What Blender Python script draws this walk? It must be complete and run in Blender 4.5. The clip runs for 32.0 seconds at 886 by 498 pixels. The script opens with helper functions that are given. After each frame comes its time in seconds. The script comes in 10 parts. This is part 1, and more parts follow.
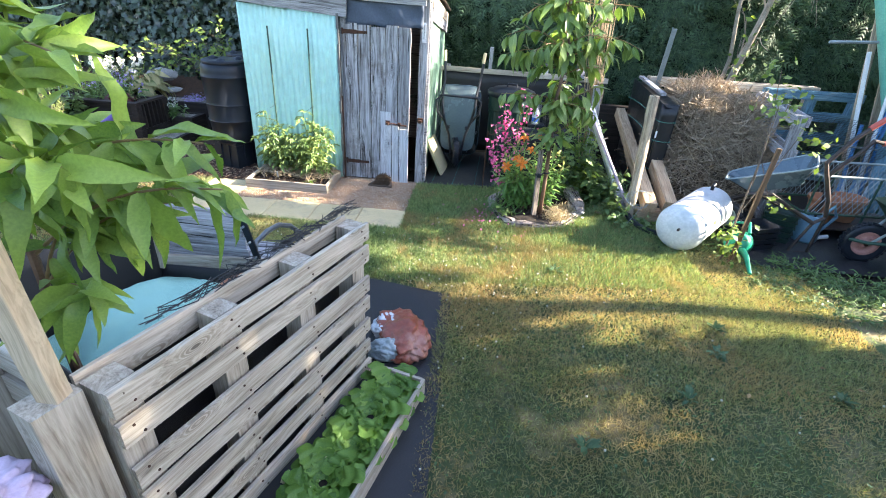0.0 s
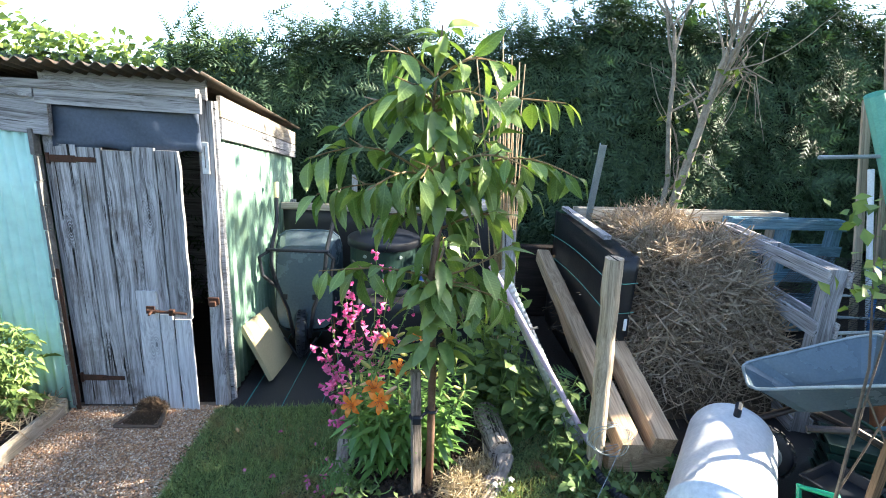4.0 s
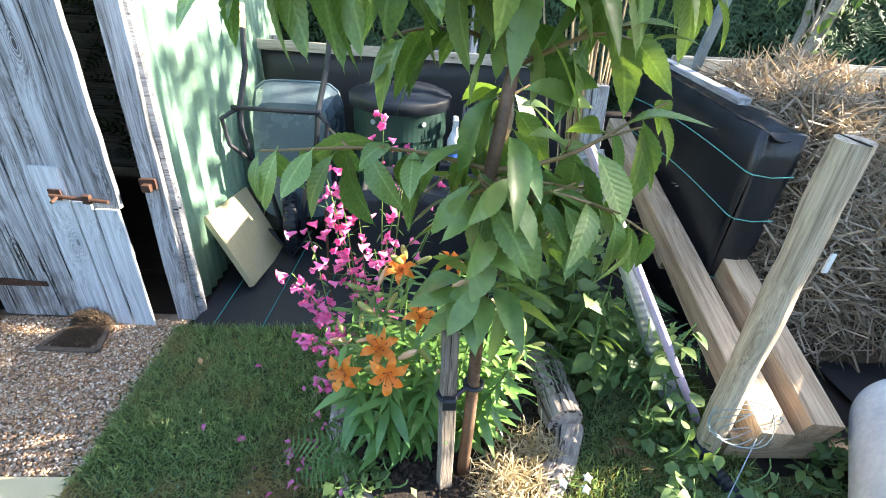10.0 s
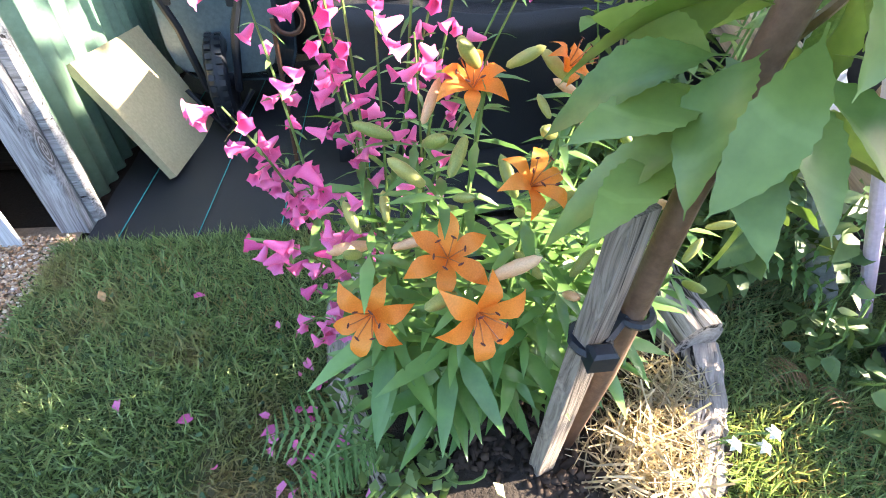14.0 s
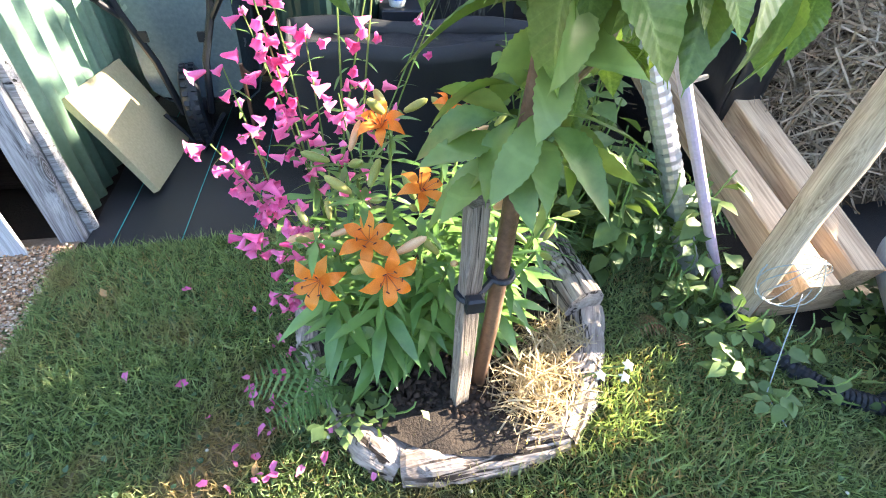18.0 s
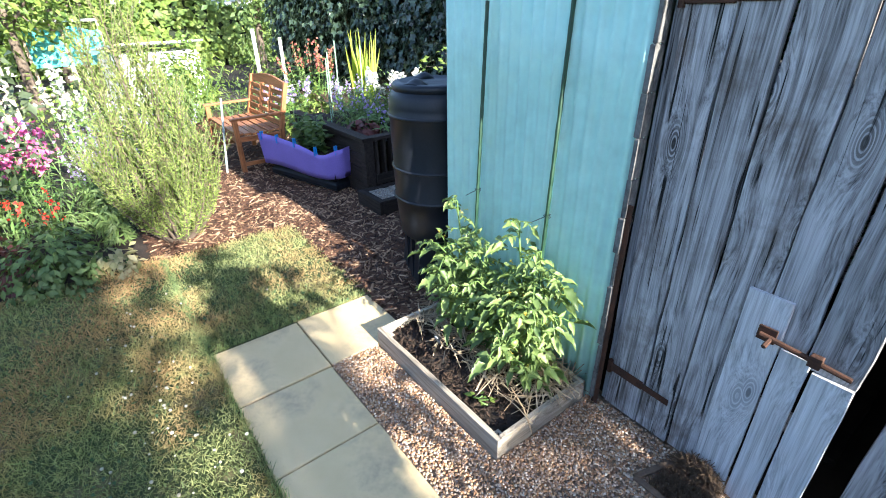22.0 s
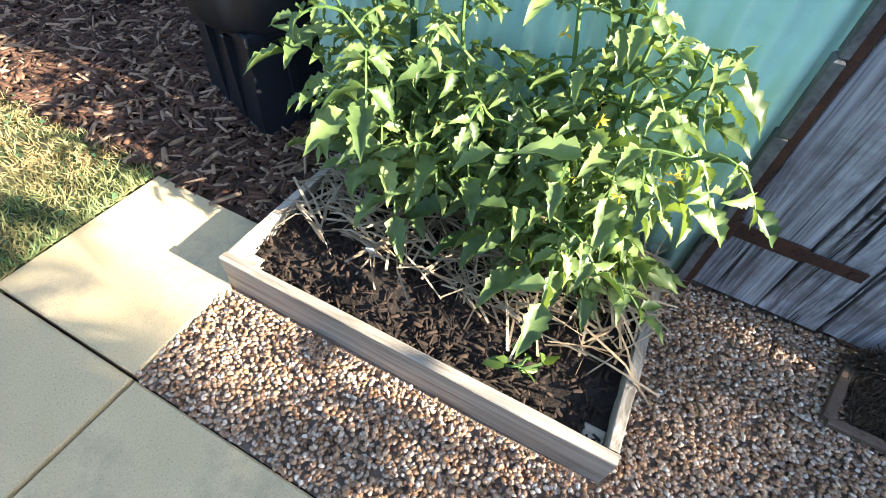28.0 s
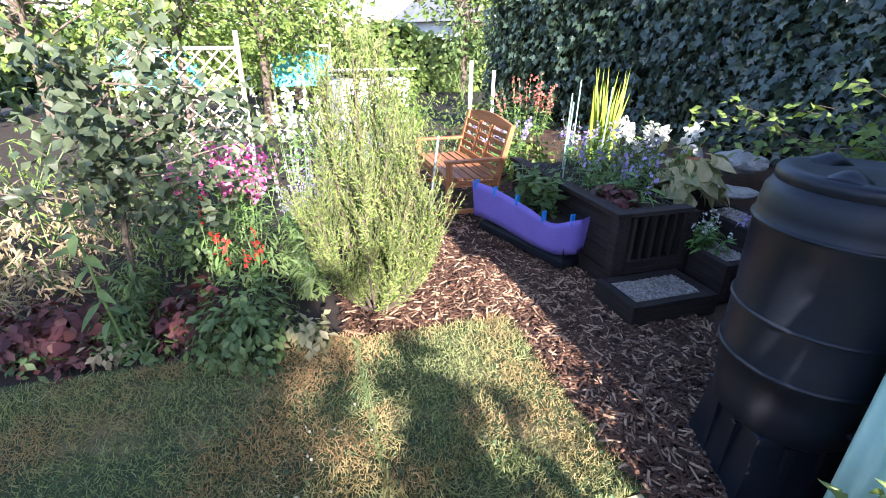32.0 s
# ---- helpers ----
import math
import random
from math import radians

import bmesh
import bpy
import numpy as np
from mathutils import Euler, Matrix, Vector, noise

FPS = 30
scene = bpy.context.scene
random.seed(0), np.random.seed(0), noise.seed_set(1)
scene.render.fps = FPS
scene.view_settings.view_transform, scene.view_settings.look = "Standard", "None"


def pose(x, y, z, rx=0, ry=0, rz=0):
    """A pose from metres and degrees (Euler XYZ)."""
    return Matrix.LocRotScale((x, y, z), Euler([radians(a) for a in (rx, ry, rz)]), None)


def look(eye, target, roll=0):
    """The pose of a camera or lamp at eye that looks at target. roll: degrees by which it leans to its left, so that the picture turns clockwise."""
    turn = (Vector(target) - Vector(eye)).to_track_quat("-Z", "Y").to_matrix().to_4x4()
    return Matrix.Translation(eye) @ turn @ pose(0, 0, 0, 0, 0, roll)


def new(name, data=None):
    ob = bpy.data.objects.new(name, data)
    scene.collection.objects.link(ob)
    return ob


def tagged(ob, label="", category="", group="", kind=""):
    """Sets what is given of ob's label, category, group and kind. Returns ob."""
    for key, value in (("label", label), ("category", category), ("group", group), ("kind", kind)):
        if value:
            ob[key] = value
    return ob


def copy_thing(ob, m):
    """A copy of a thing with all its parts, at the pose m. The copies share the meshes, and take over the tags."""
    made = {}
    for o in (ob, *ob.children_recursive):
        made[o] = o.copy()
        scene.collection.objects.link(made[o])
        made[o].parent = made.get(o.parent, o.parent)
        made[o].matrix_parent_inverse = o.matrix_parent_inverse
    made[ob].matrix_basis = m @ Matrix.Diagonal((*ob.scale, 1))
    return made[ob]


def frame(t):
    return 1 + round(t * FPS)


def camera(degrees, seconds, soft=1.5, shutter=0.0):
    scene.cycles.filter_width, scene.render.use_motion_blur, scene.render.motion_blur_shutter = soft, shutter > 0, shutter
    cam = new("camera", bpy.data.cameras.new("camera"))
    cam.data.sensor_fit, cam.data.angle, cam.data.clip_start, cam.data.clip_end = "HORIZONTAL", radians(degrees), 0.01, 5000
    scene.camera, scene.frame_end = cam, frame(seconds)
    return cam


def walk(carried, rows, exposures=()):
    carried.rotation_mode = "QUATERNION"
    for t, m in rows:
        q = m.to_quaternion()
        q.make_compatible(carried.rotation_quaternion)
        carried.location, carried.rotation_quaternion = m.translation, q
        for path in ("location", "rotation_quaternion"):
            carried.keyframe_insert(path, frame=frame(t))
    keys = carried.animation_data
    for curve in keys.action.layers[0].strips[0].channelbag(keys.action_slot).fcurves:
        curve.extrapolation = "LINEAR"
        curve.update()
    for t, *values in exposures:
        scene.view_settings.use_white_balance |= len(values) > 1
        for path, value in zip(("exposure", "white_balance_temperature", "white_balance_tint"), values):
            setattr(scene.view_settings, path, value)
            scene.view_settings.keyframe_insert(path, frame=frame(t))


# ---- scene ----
cam = camera(87.2, 32.0, 1.0)
PATH = [
    (0, (0.647, -4.321, 1.931), (0.545, -2.563, 0.983), 3.8),
    (0.5, (0.697, -4.018, 1.901), (0.65, -2.212, 1.043), 3.8),
    (1, (0.728, -3.687, 1.909), (0.782, -1.844, 1.133), 4.1),
    (1.5, (0.874, -3.402, 1.9), (0.985, -1.529, 1.206), 4.2),
    (2, (0.988, -3.118, 1.893), (1.132, -1.218, 1.285), 4.1),
    (2.5, (0.963, -2.816, 1.885), (1.149, -0.903, 1.333), 3.8),
    (3, (0.977, -2.56, 1.868), (1.202, -0.638, 1.361), 3.3),
    (3.5, (1.114, -2.273, 1.84), (1.312, -0.341, 1.361), 2.9),
    (5.5, (1.187, -1.344, 1.778), (1.331, 0.581, 1.255), 3.1),
    (6, (1.168, -1.166, 1.758), (1.269, 0.764, 1.244), 3.3),
    (6.5, (1.101, -1.026, 1.734), (1.215, 0.91, 1.245), 2.9),
    (7, (1.07, -0.947, 1.7), (1.263, 0.984, 1.215), 2.4),
    (7.5, (1.064, -0.922, 1.68), (1.335, 0.984, 1.137), 2.3),
    (8, (1.045, -0.898, 1.658), (1.374, 0.965, 1.01), 2.6),
    (8.5, (1.076, -0.924, 1.653), (1.405, 0.904, 0.913), 2.8),
    (9, (1.119, -0.965, 1.631), (1.378, 0.842, 0.814), 2.9),
    (9.5, (1.138, -0.993, 1.571), (1.319, 0.771, 0.647), 3.7),
    (10, (1.139, -1.027, 1.559), (1.257, 0.696, 0.551), 4.1),
    (10.5, (1.143, -1.045, 1.548), (1.207, 0.642, 0.476), 4.2),
    (11, (1.137, -1.033, 1.51), (1.166, 0.618, 0.381), 4.0),
    (11.5, (1.049, -0.999, 1.507), (1.054, 0.614, 0.324), 3.8),
    (12, (0.927, -0.916, 1.449), (0.996, 0.649, 0.206), 3.5),
    (12.5, (0.926, -0.76, 1.335), (1.083, 0.748, 0.03), 3.9),
    (13, (0.957, -0.616, 1.237), (1.178, 0.837, -0.119), 4.5),
    (13.5, (0.963, -0.517, 1.15), (1.211, 0.922, -0.216), 4.5),
    (15.5, (0.903, -0.363, 0.869), (1.417, 1.06, -0.439), 6.5),
    (16, (0.908, -0.385, 0.892), (1.441, 1.027, -0.42), 6.7),
    (16.5, (0.929, -0.442, 0.969), (1.467, 0.949, -0.363), 7.0),
    (17, (0.952, -0.501, 1.092), (1.458, 0.891, -0.252), 6.7),
    (17.5, (0.964, -0.575, 1.176), (1.41, 0.838, -0.167), 6.4),
    (18, (1.008, -0.711, 1.242), (1.411, 0.719, -0.098), 5.2),
    (18.5, (0.977, -0.936, 1.399), (1.286, 0.556, 0.103), 4.6),
    (19, (0.944, -1.064, 1.507), (0.885, 0.561, 0.343), 3.4),
    (19.5, (0.829, -1.174, 1.59), (0.183, 0.402, 0.542), 2.3),
    (20, (0.723, -1.217, 1.621), (-0.302, 0.173, 0.612), 1.3),
    (20.5, (0.602, -1.063, 1.61), (-0.626, 0.173, 0.629), 0.4),
    (21, (0.425, -0.846, 1.587), (-0.965, 0.251, 0.657), -0.4),
    (21.5, (0.209, -0.72, 1.57), (-1.247, 0.299, 0.652), -1.2),
    (22, (-0.059, -0.629, 1.56), (-1.469, 0.444, 0.633), -0.9),
    (22.5, (-0.249, -0.545, 1.534), (-1.586, 0.598, 0.582), -0.4),
    (23, (-0.504, -0.367, 1.498), (-1.755, 0.84, 0.509), -0.1),
    (23.5, (-0.687, -0.309, 1.494), (-1.84, 0.961, 0.467), 0.4),
    (24, (-0.923, -0.285, 1.443), (-1.891, 1.12, 0.399), 1.7),
    (24.5, (-1.002, -0.177, 1.274), (-1.793, 1.299, 0.18), 2.9),
    (25, (-1.01, -0.114, 1.071), (-1.673, 1.369, -0.096), 3.6),
    (25.5, (-1.019, -0.12, 1.021), (-1.594, 1.376, -0.176), 5.0),
    (27.5, (-1.088, -0.092, 0.924), (-1.596, 1.167, -0.544), 5.8),
    (28, (-1.108, -0.101, 0.911), (-1.636, 1.094, -0.602), 5.3),
    (28.5, (-1.065, -0.099, 0.885), (-1.567, 1.061, -0.665), 5.8),
    (29, (-1.026, -0.11, 0.894), (-1.452, 1.046, -0.681), 7.1),
    (29.5, (-1.013, -0.149, 1.049), (-1.476, 1.043, -0.488), 6.1),
    (30, (-1.0, -0.283, 1.272), (-1.688, 1.016, -0.084), 4.3),
    (30.5, (-0.958, -0.349, 1.433), (-2.005, 0.934, 0.311), 2.1),
    (31, (-0.972, -0.384, 1.484), (-2.378, 0.689, 0.551), 1.0),
    (31.5, (-1.111, -0.49, 1.534), (-2.731, 0.322, 0.686), 1.2),
    (32, (-1.305, -0.638, 1.535), (-3.049, -0.095, 0.719), 0.9),
]
# exposure in stops, white balance and tint as the camera adapts along the walk
EXPOSURES = ((0, 2.95, 6400, 14), (2, 2.68, 6300, 16), (3, 2.6, 6300, 14), (6, 2.95, 6300, 10), (9, 3.1, 6400, 10), (13, 3.55, 6600, 14), (16, 3.72, 6700, 17), (18, 3.6, 6700, 15), (19, 3.2, 6300, 10), (20, 2.75, 5900, 10), (21, 2.4, 5900, 12), (23, 2.3, 5800, 12), (25, 2.35, 5900, 10), (28, 2.5, 6200, 13), (29, 2.54, 6150, 12), (30, 2.45, 5800, 12), (31, 2.02, 5700, 15), (32, 2.28, 5750, 24))
walk(cam, [(t, look(eye, target, roll)) for t, eye, target, roll in PATH], EXPOSURES)

# ---- world and sun ----
SUN_EL, SUN_AZ = radians(24.5), radians(1.5)          # azimuth from +x towards +y
world = bpy.data.worlds.new("world")
scene.world = world
world.use_nodes = True
wn = world.node_tree
sky = wn.nodes.new("ShaderNodeTexSky")
sky.sky_type, sky.sun_disc = "NISHITA", False
sky.sun_elevation, sky.sun_rotation = SUN_EL, radians(90) - SUN_AZ
bg = wn.nodes["Background"]
bg.inputs["Strength"].default_value = 0.105
wn.links.new(sky.outputs["Color"], bg.inputs["Color"])
sun_data = bpy.data.lights.new("sun", "SUN")
sun_data.energy, sun_data.angle, sun_data.color = 5.0, radians(0.6), (1.0, 0.89, 0.70)
sun = new("sun", sun_data)
sun.matrix_world = look((20 * math.cos(SUN_AZ), 20 * math.sin(SUN_AZ), 20 * math.tan(SUN_EL)), (0, 0, 0))
scene.view_settings.exposure = 2.1

# ---- mesh and material helpers ----
rng = np.random.default_rng(7)


class MB:
    """Collects vertices and faces of one mesh."""

    def __init__(self):
        self.v, self.f = [], []

    def add(self, vs, fs):
        o = len(self.v)
        self.v += [tuple(p) for p in vs]
        self.f += [tuple(i + o for i in f) for f in fs]
        return self

    def box(self, lo, hi, m=None, c=0.0):
        """A box; c: chamfer of the edges."""
        (x0, y0, z0), (x1, y1, z1) = lo, hi
        if c <= 0:
            vs = [(x0, y0, z0), (x1, y0, z0), (x1, y1, z0), (x0, y1, z0), (x0, y0, z1), (x1, y0, z1), (x1, y1, z1), (x0, y1, z1)]
            fs = [(0, 3, 2, 1), (4, 5, 6, 7), (0, 1, 5, 4), (1, 2, 6, 5), (2, 3, 7, 6), (3, 0, 4, 7)]
        else:
            c = min(c, (x1 - x0) * 0.45, (y1 - y0) * 0.45, (z1 - z0) * 0.45)
            ring = lambda d, z: [(x0 + d, y0 + d, z), (x1 - d, y0 + d, z), (x1 - d, y1 - d, z), (x0 + d, y1 - d, z)]
            vs = ring(c, z0) + ring(0, z0 + c) + ring(0, z1 - c) + ring(c, z1)
            fs = [(3, 2, 1, 0), (12, 13, 14, 15)]
            for k in range(3):
                fs += [(4 * k + i, 4 * k + (i + 1) % 4, 4 * k + 4 + (i + 1) % 4, 4 * k + 4 + i) for i in range(4)]
        if m is not None:
            vs = [m @ Vector(p) for p in vs]
        return self.add(vs, fs)

    def tube(self, pts, r, n=8, caps=True):
        """A round tube along points; r: one radius or one for each point."""
        pts = [Vector(p) for p in pts]
        rs = [float(k) for k in r] if hasattr(r, "__len__") else [float(r)] * len(pts)
        side, vs, fs = None, [], []
        for i, p in enumerate(pts):
            d = (pts[min(i + 1, len(pts) - 1)] - pts[max(i - 1, 0)])
            d = d.normalized() if d.length > 1e-9 else Vector((0, 0, 1))
            if side is None:
                side = d.orthogonal().normalized()
            side = (side - d * side.dot(d))
            side = side.normalized() if side.length > 1e-6 else d.orthogonal().normalized()
            up = d.cross(side)
            vs += [p + rs[i] * (math.cos(2 * math.pi * k / n) * side + math.sin(2 * math.pi * k / n) * up) for k in range(n)]
        for i in range(len(pts) - 1):
            fs += [(i * n + k, i * n + (k + 1) % n, (i + 1) * n + (k + 1) % n, (i + 1) * n + k) for k in range(n)]
        if caps:
            fs += [tuple(range(n - 1, -1, -1)), tuple(range((len(pts) - 1) * n, len(pts) * n))]
        return self.add(vs, fs)

    def lathe(self, prof, n=32, c=(0, 0, 0)):
        """A turned body about z from (radius, height) pairs."""
        vs, fs = [], []
        for r, z in prof:
            vs += [(c[0] + r * math.cos(2 * math.pi * k / n), c[1] + r * math.sin(2 * math.pi * k / n), c[2] + z) for k in range(n)]
        for i in range(len(prof) - 1):
            fs += [(i * n + k, i * n + (k + 1) % n, (i + 1) * n + (k + 1) % n, (i + 1) * n + k) for k in range(n)]
        return self.add(vs, fs)

    def grid(self, nx, ny, f):
        """A sheet from f(u, v), u and v from 0 to 1."""
        vs = [f(i / nx, j / ny) for j in range(ny + 1) for i in range(nx + 1)]
        w = nx + 1
        return self.add(vs, [(j * w + i, j * w + i + 1, (j + 1) * w + i + 1, (j + 1) * w + i) for j in range(ny) for i in range(nx)])

    def shell(self, nx, ny, f, d):
        """A sheet of thickness: f gives the front; d is the way to the back."""
        w, n = nx + 1, (nx + 1) * (ny + 1)
        a = [Vector(f(i / nx, j / ny)) for j in range(ny + 1) for i in range(nx + 1)]
        d = Vector(d)
        fs = []
        for j in range(ny):
            for i in range(nx):
                q = (j * w + i, j * w + i + 1, (j + 1) * w + i + 1, (j + 1) * w + i)
                fs += [q, tuple(k + n for k in reversed(q))]
        rim = [i for i in range(nx)] + [nx + j * w for j in range(ny)] + [ny * w + nx - i for i in range(nx)] + [(ny - j) * w for j in range(ny)]
        fs += [(rim[k], rim[k] + n, rim[(k + 1) % len(rim)] + n, rim[(k + 1) % len(rim)]) for k in range(len(rim))]
        return self.add(a + [p + d for p in a], fs)

    def mesh(self, name, smooth=False):
        me = bpy.data.meshes.new(name)
        me.from_pydata(self.v, [], self.f)
        if smooth:
            me.polygons.foreach_set("use_smooth", [True] * len(me.polygons))
        me.update()
        return me


def fast_mesh(name, verts, quads, smooth=False):
    """A mesh from arrays: verts (n, 3), faces (m, 3 or 4)."""
    me = bpy.data.meshes.new(name)
    verts, quads = np.asarray(verts, np.float32), np.asarray(quads, np.int32)
    m, k = quads.shape
    me.vertices.add(len(verts))
    me.vertices.foreach_set("co", verts.ravel())
    me.loops.add(m * k)
    me.loops.foreach_set("vertex_index", quads.ravel())
    me.polygons.add(m)
    me.polygons.foreach_set("loop_start", np.arange(0, m * k, k, dtype=np.int32))
    me.polygons.foreach_set("loop_total", np.full(m, k, np.int32))
    if smooth:
        me.polygons.foreach_set("use_smooth", np.ones(m, bool))
    me.update(calc_edges=True)
    return me


def scatter(name, tv, tf, place, ax, ay, az, scale):
    """Many copies of one small template (tv, tf) in one mesh: place (n, 3), axes (n, 3) each, scale (n,) or (n, 3)."""
    tv, tf = np.asarray(tv, float), np.asarray(tf, int)
    n = len(place)
    s = np.asarray(scale, float)
    s = s[:, None] * np.ones(3) if s.ndim == 1 else s
    v = place[:, None] + (tv[None, :, 0:1] * s[:, None, 0:1]) * ax[:, None] + (tv[None, :, 1:2] * s[:, None, 1:2]) * ay[:, None] + (tv[None, :, 2:3] * s[:, None, 2:3]) * az[:, None]
    f = tf[None] + (np.arange(n) * len(tv))[:, None, None]
    return fast_mesh(name, v.reshape(-1, 3), f.reshape(-1, tf.shape[1]))


def unit(a):
    return a / np.maximum(np.linalg.norm(a, axis=-1, keepdims=True), 1e-9)


def axes_from(normal, along):
    """Right-handed axes for leaves: y along the leaf, z out of its face."""
    n = unit(normal)
    y = unit(along - (along * n).sum(-1, keepdims=True) * n)
    return np.cross(y, n), y, n


def spin(n, gen=None):
    g = gen or rng
    return unit(g.normal(size=(n, 3)))


def thing(name, at=(0, 0, 0), label="", category="", group="", kind="", rz=0):
    ob = new(name)
    ob.empty_display_size = 0.05
    ob.matrix_basis = pose(*at, 0, 0, rz)
    return tagged(ob, label, category, group, kind)


def part(name, mb, material, parent=None, label="", m=None, smooth=False):
    """One mesh object under a thing or part. mb: an MB or a mesh."""
    me = mb.mesh(name, smooth) if isinstance(mb, MB) else mb
    ob = new(name, me)
    if material is not None and not me.materials:
        me.materials.append(material)
    if parent is not None:
        ob.parent = parent
    if m is not None:
        ob.matrix_basis = m
    if label:
        ob["label"] = label
    return ob


def solid(name, mb, material, label, category, group="", kind="", m=None, smooth=False):
    """A top-level thing of one mesh."""
    return tagged(part(name, mb, material, None, "", m, smooth), label, category, group, kind)


def board_pose(a, b, roll=0.0):
    """A pose whose x runs from a to b, z as near to up as it can be, turned by roll degrees about x."""
    a, b = Vector(a), Vector(b)
    x = (b - a).normalized()
    up = Vector((0, 0, 1)) if abs(x.z) < 0.95 else Vector((0, -1, 0))
    y = up.cross(x).normalized()
    z = x.cross(y)
    m = Matrix((x, y, z)).transposed().to_4x4()
    m.translation = a
    return m @ Matrix.Rotation(radians(roll), 4, "X")


def plank_mesh(length, w, th, wob=0.004, seg=6, seed=0, c=0.002):
    """A worn board along x from 0 to length, w across y, th in z, centred."""
    g = np.random.default_rng(seed)
    mb = MB()
    rings = []
    for i in range(seg + 1):
        x = length * i / seg
        dy0, dy1, dz = g.normal(0, wob, 3) * (0.6, 0.6, 0.3)
        y0, y1, z0, z1 = -w / 2 + dy0, w / 2 + dy1, -th / 2 + dz, th / 2 + dz
        rings.append([(x, y0 + c, z0), (x, y1 - c, z0), (x, y1, z0 + c), (x, y1, z1 - c), (x, y1 - c, z1), (x, y0 + c, z1), (x, y0, z1 - c), (x, y0, z0 + c)])
    vs = [p for r in rings for p in r]
    fs = [(i * 8 + k, i * 8 + (k + 1) % 8, i * 8 + 8 + (k + 1) % 8, i * 8 + 8 + k) for i in range(seg) for k in range(8)]
    fs = [f[::-1] for f in fs] + [tuple(range(8)), tuple(range(seg * 8 + 7, seg * 8 - 1, -1))]
    mb.add(vs, [f[::-1] for f in fs])
    return mb


def board(name, a, b, w, th, material, parent=None, roll=0, label="", wob=0.003, seed=0, seg=6, c=0.002):
    """A board from a to b in its parent's space: grain runs along it. w across, th thick."""
    length = (Vector(b) - Vector(a)).length
    return part(name, plank_mesh(length, w, th, wob, seg, seed, c), material, parent, label, board_pose(a, b, roll))


def stuff(ob):
    ob["kind"] = "stuff"
    return ob


# ---- materials ----
def nodes_of(name):
    m = bpy.data.materials.new(name)
    m.use_nodes = True
    t = m.node_tree
    return m, t, t.nodes["Principled BSDF"]


def node(t, kind, **inputs):
    n = t.nodes.new("ShaderNode" + kind)
    for k, v in inputs.items():
        n.inputs[k.replace("_", " ")].default_value = v
    return n


def ramp(t, source, stops):
    r = t.nodes.new("ShaderNodeValToRGB")
    e = r.color_ramp.elements
    while len(e) < len(stops):
        e.new(0.5)
    for k, (p, c) in enumerate(stops):
        e[k].position, e[k].color = p, (*c, 1)
    t.links.new(source, r.inputs["Fac"])
    return r.outputs["Color"]


def mix(t, fac, a, b, blend="MIX"):
    n = t.nodes.new("ShaderNodeMix")
    n.data_type, n.blend_type = "RGBA", blend
    for k, v in ((0, fac), (6, a), (7, b)):
        if isinstance(v, (int, float)):
            n.inputs[k].default_value = v
        elif isinstance(v, tuple):
            n.inputs[k].default_value = (*v, 1)
        else:
            t.links.new(v, n.inputs[k])
    return n.outputs[2]


def coords(t, scale=(1, 1, 1), kind="Object"):
    tc = t.nodes.new("ShaderNodeTexCoord")
    mp = t.nodes.new("ShaderNodeMapping")
    mp.inputs["Scale"].default_value = scale
    t.links.new(tc.outputs[kind], mp.inputs["Vector"])
    return mp.outputs["Vector"]


def noise_tex(t, vec, scale, detail=5, rough=0.6, dist=0.0):
    n = node(t, "TexNoise", Scale=scale, Detail=detail, Roughness=rough, Distortion=dist)
    t.links.new(vec, n.inputs["Vector"])
    return n.outputs["Fac"]


def bump(t, b, height, strength, dist=0.01):
    n = node(t, "Bump", Strength=strength, Distance=dist)
    t.links.new(height, n.inputs["Height"])
    t.links.new(n.outputs["Normal"], b.inputs["Normal"])


def m_plain(name, dark, light, rough=0.6, metal=0.0, scale=6.0, fine=80.0, bumps=0.15, vary=0.0, stain=None, spec=0.5):
    """Two scales of variation between dark and light; stain: a third colour in patches."""
    m, t, b = nodes_of(name)
    v = coords(t)
    big, small = noise_tex(t, v, scale, 5), noise_tex(t, v, fine, 4)
    c = ramp(t, big, [(0.3, dark), (0.7, light)])
    c = mix(t, 0.35, c, ramp(t, small, [(0.3, tuple(0.6 * k for k in dark)), (0.7, light)]))
    if stain:
        c = mix(t, ramp(t, noise_tex(t, v, scale * 0.6, 6, 0.7), [(0.52, (0, 0, 0)), (0.66, (1, 1, 1))]), c, stain)
    if vary:
        oi = t.nodes.new("ShaderNodeObjectInfo")
        c = mix(t, 1.0, c, ramp(t, oi.outputs["Random"], [(0, (1 - vary,) * 3), (1, (1,) * 3)]), "MULTIPLY")
    t.links.new(c, b.inputs["Base Color"])
    r = ramp(t, big, [(0.2, (max(rough - 0.12, 0.05),) * 3), (0.8, (min(rough + 0.12, 1),) * 3)])
    t.links.new(r, b.inputs["Roughness"])
    b.inputs["Metallic"].default_value, b.inputs["Specular IOR Level"].default_value = metal, spec
    if bumps:
        bump(t, b, small, bumps, 0.004)
    return m


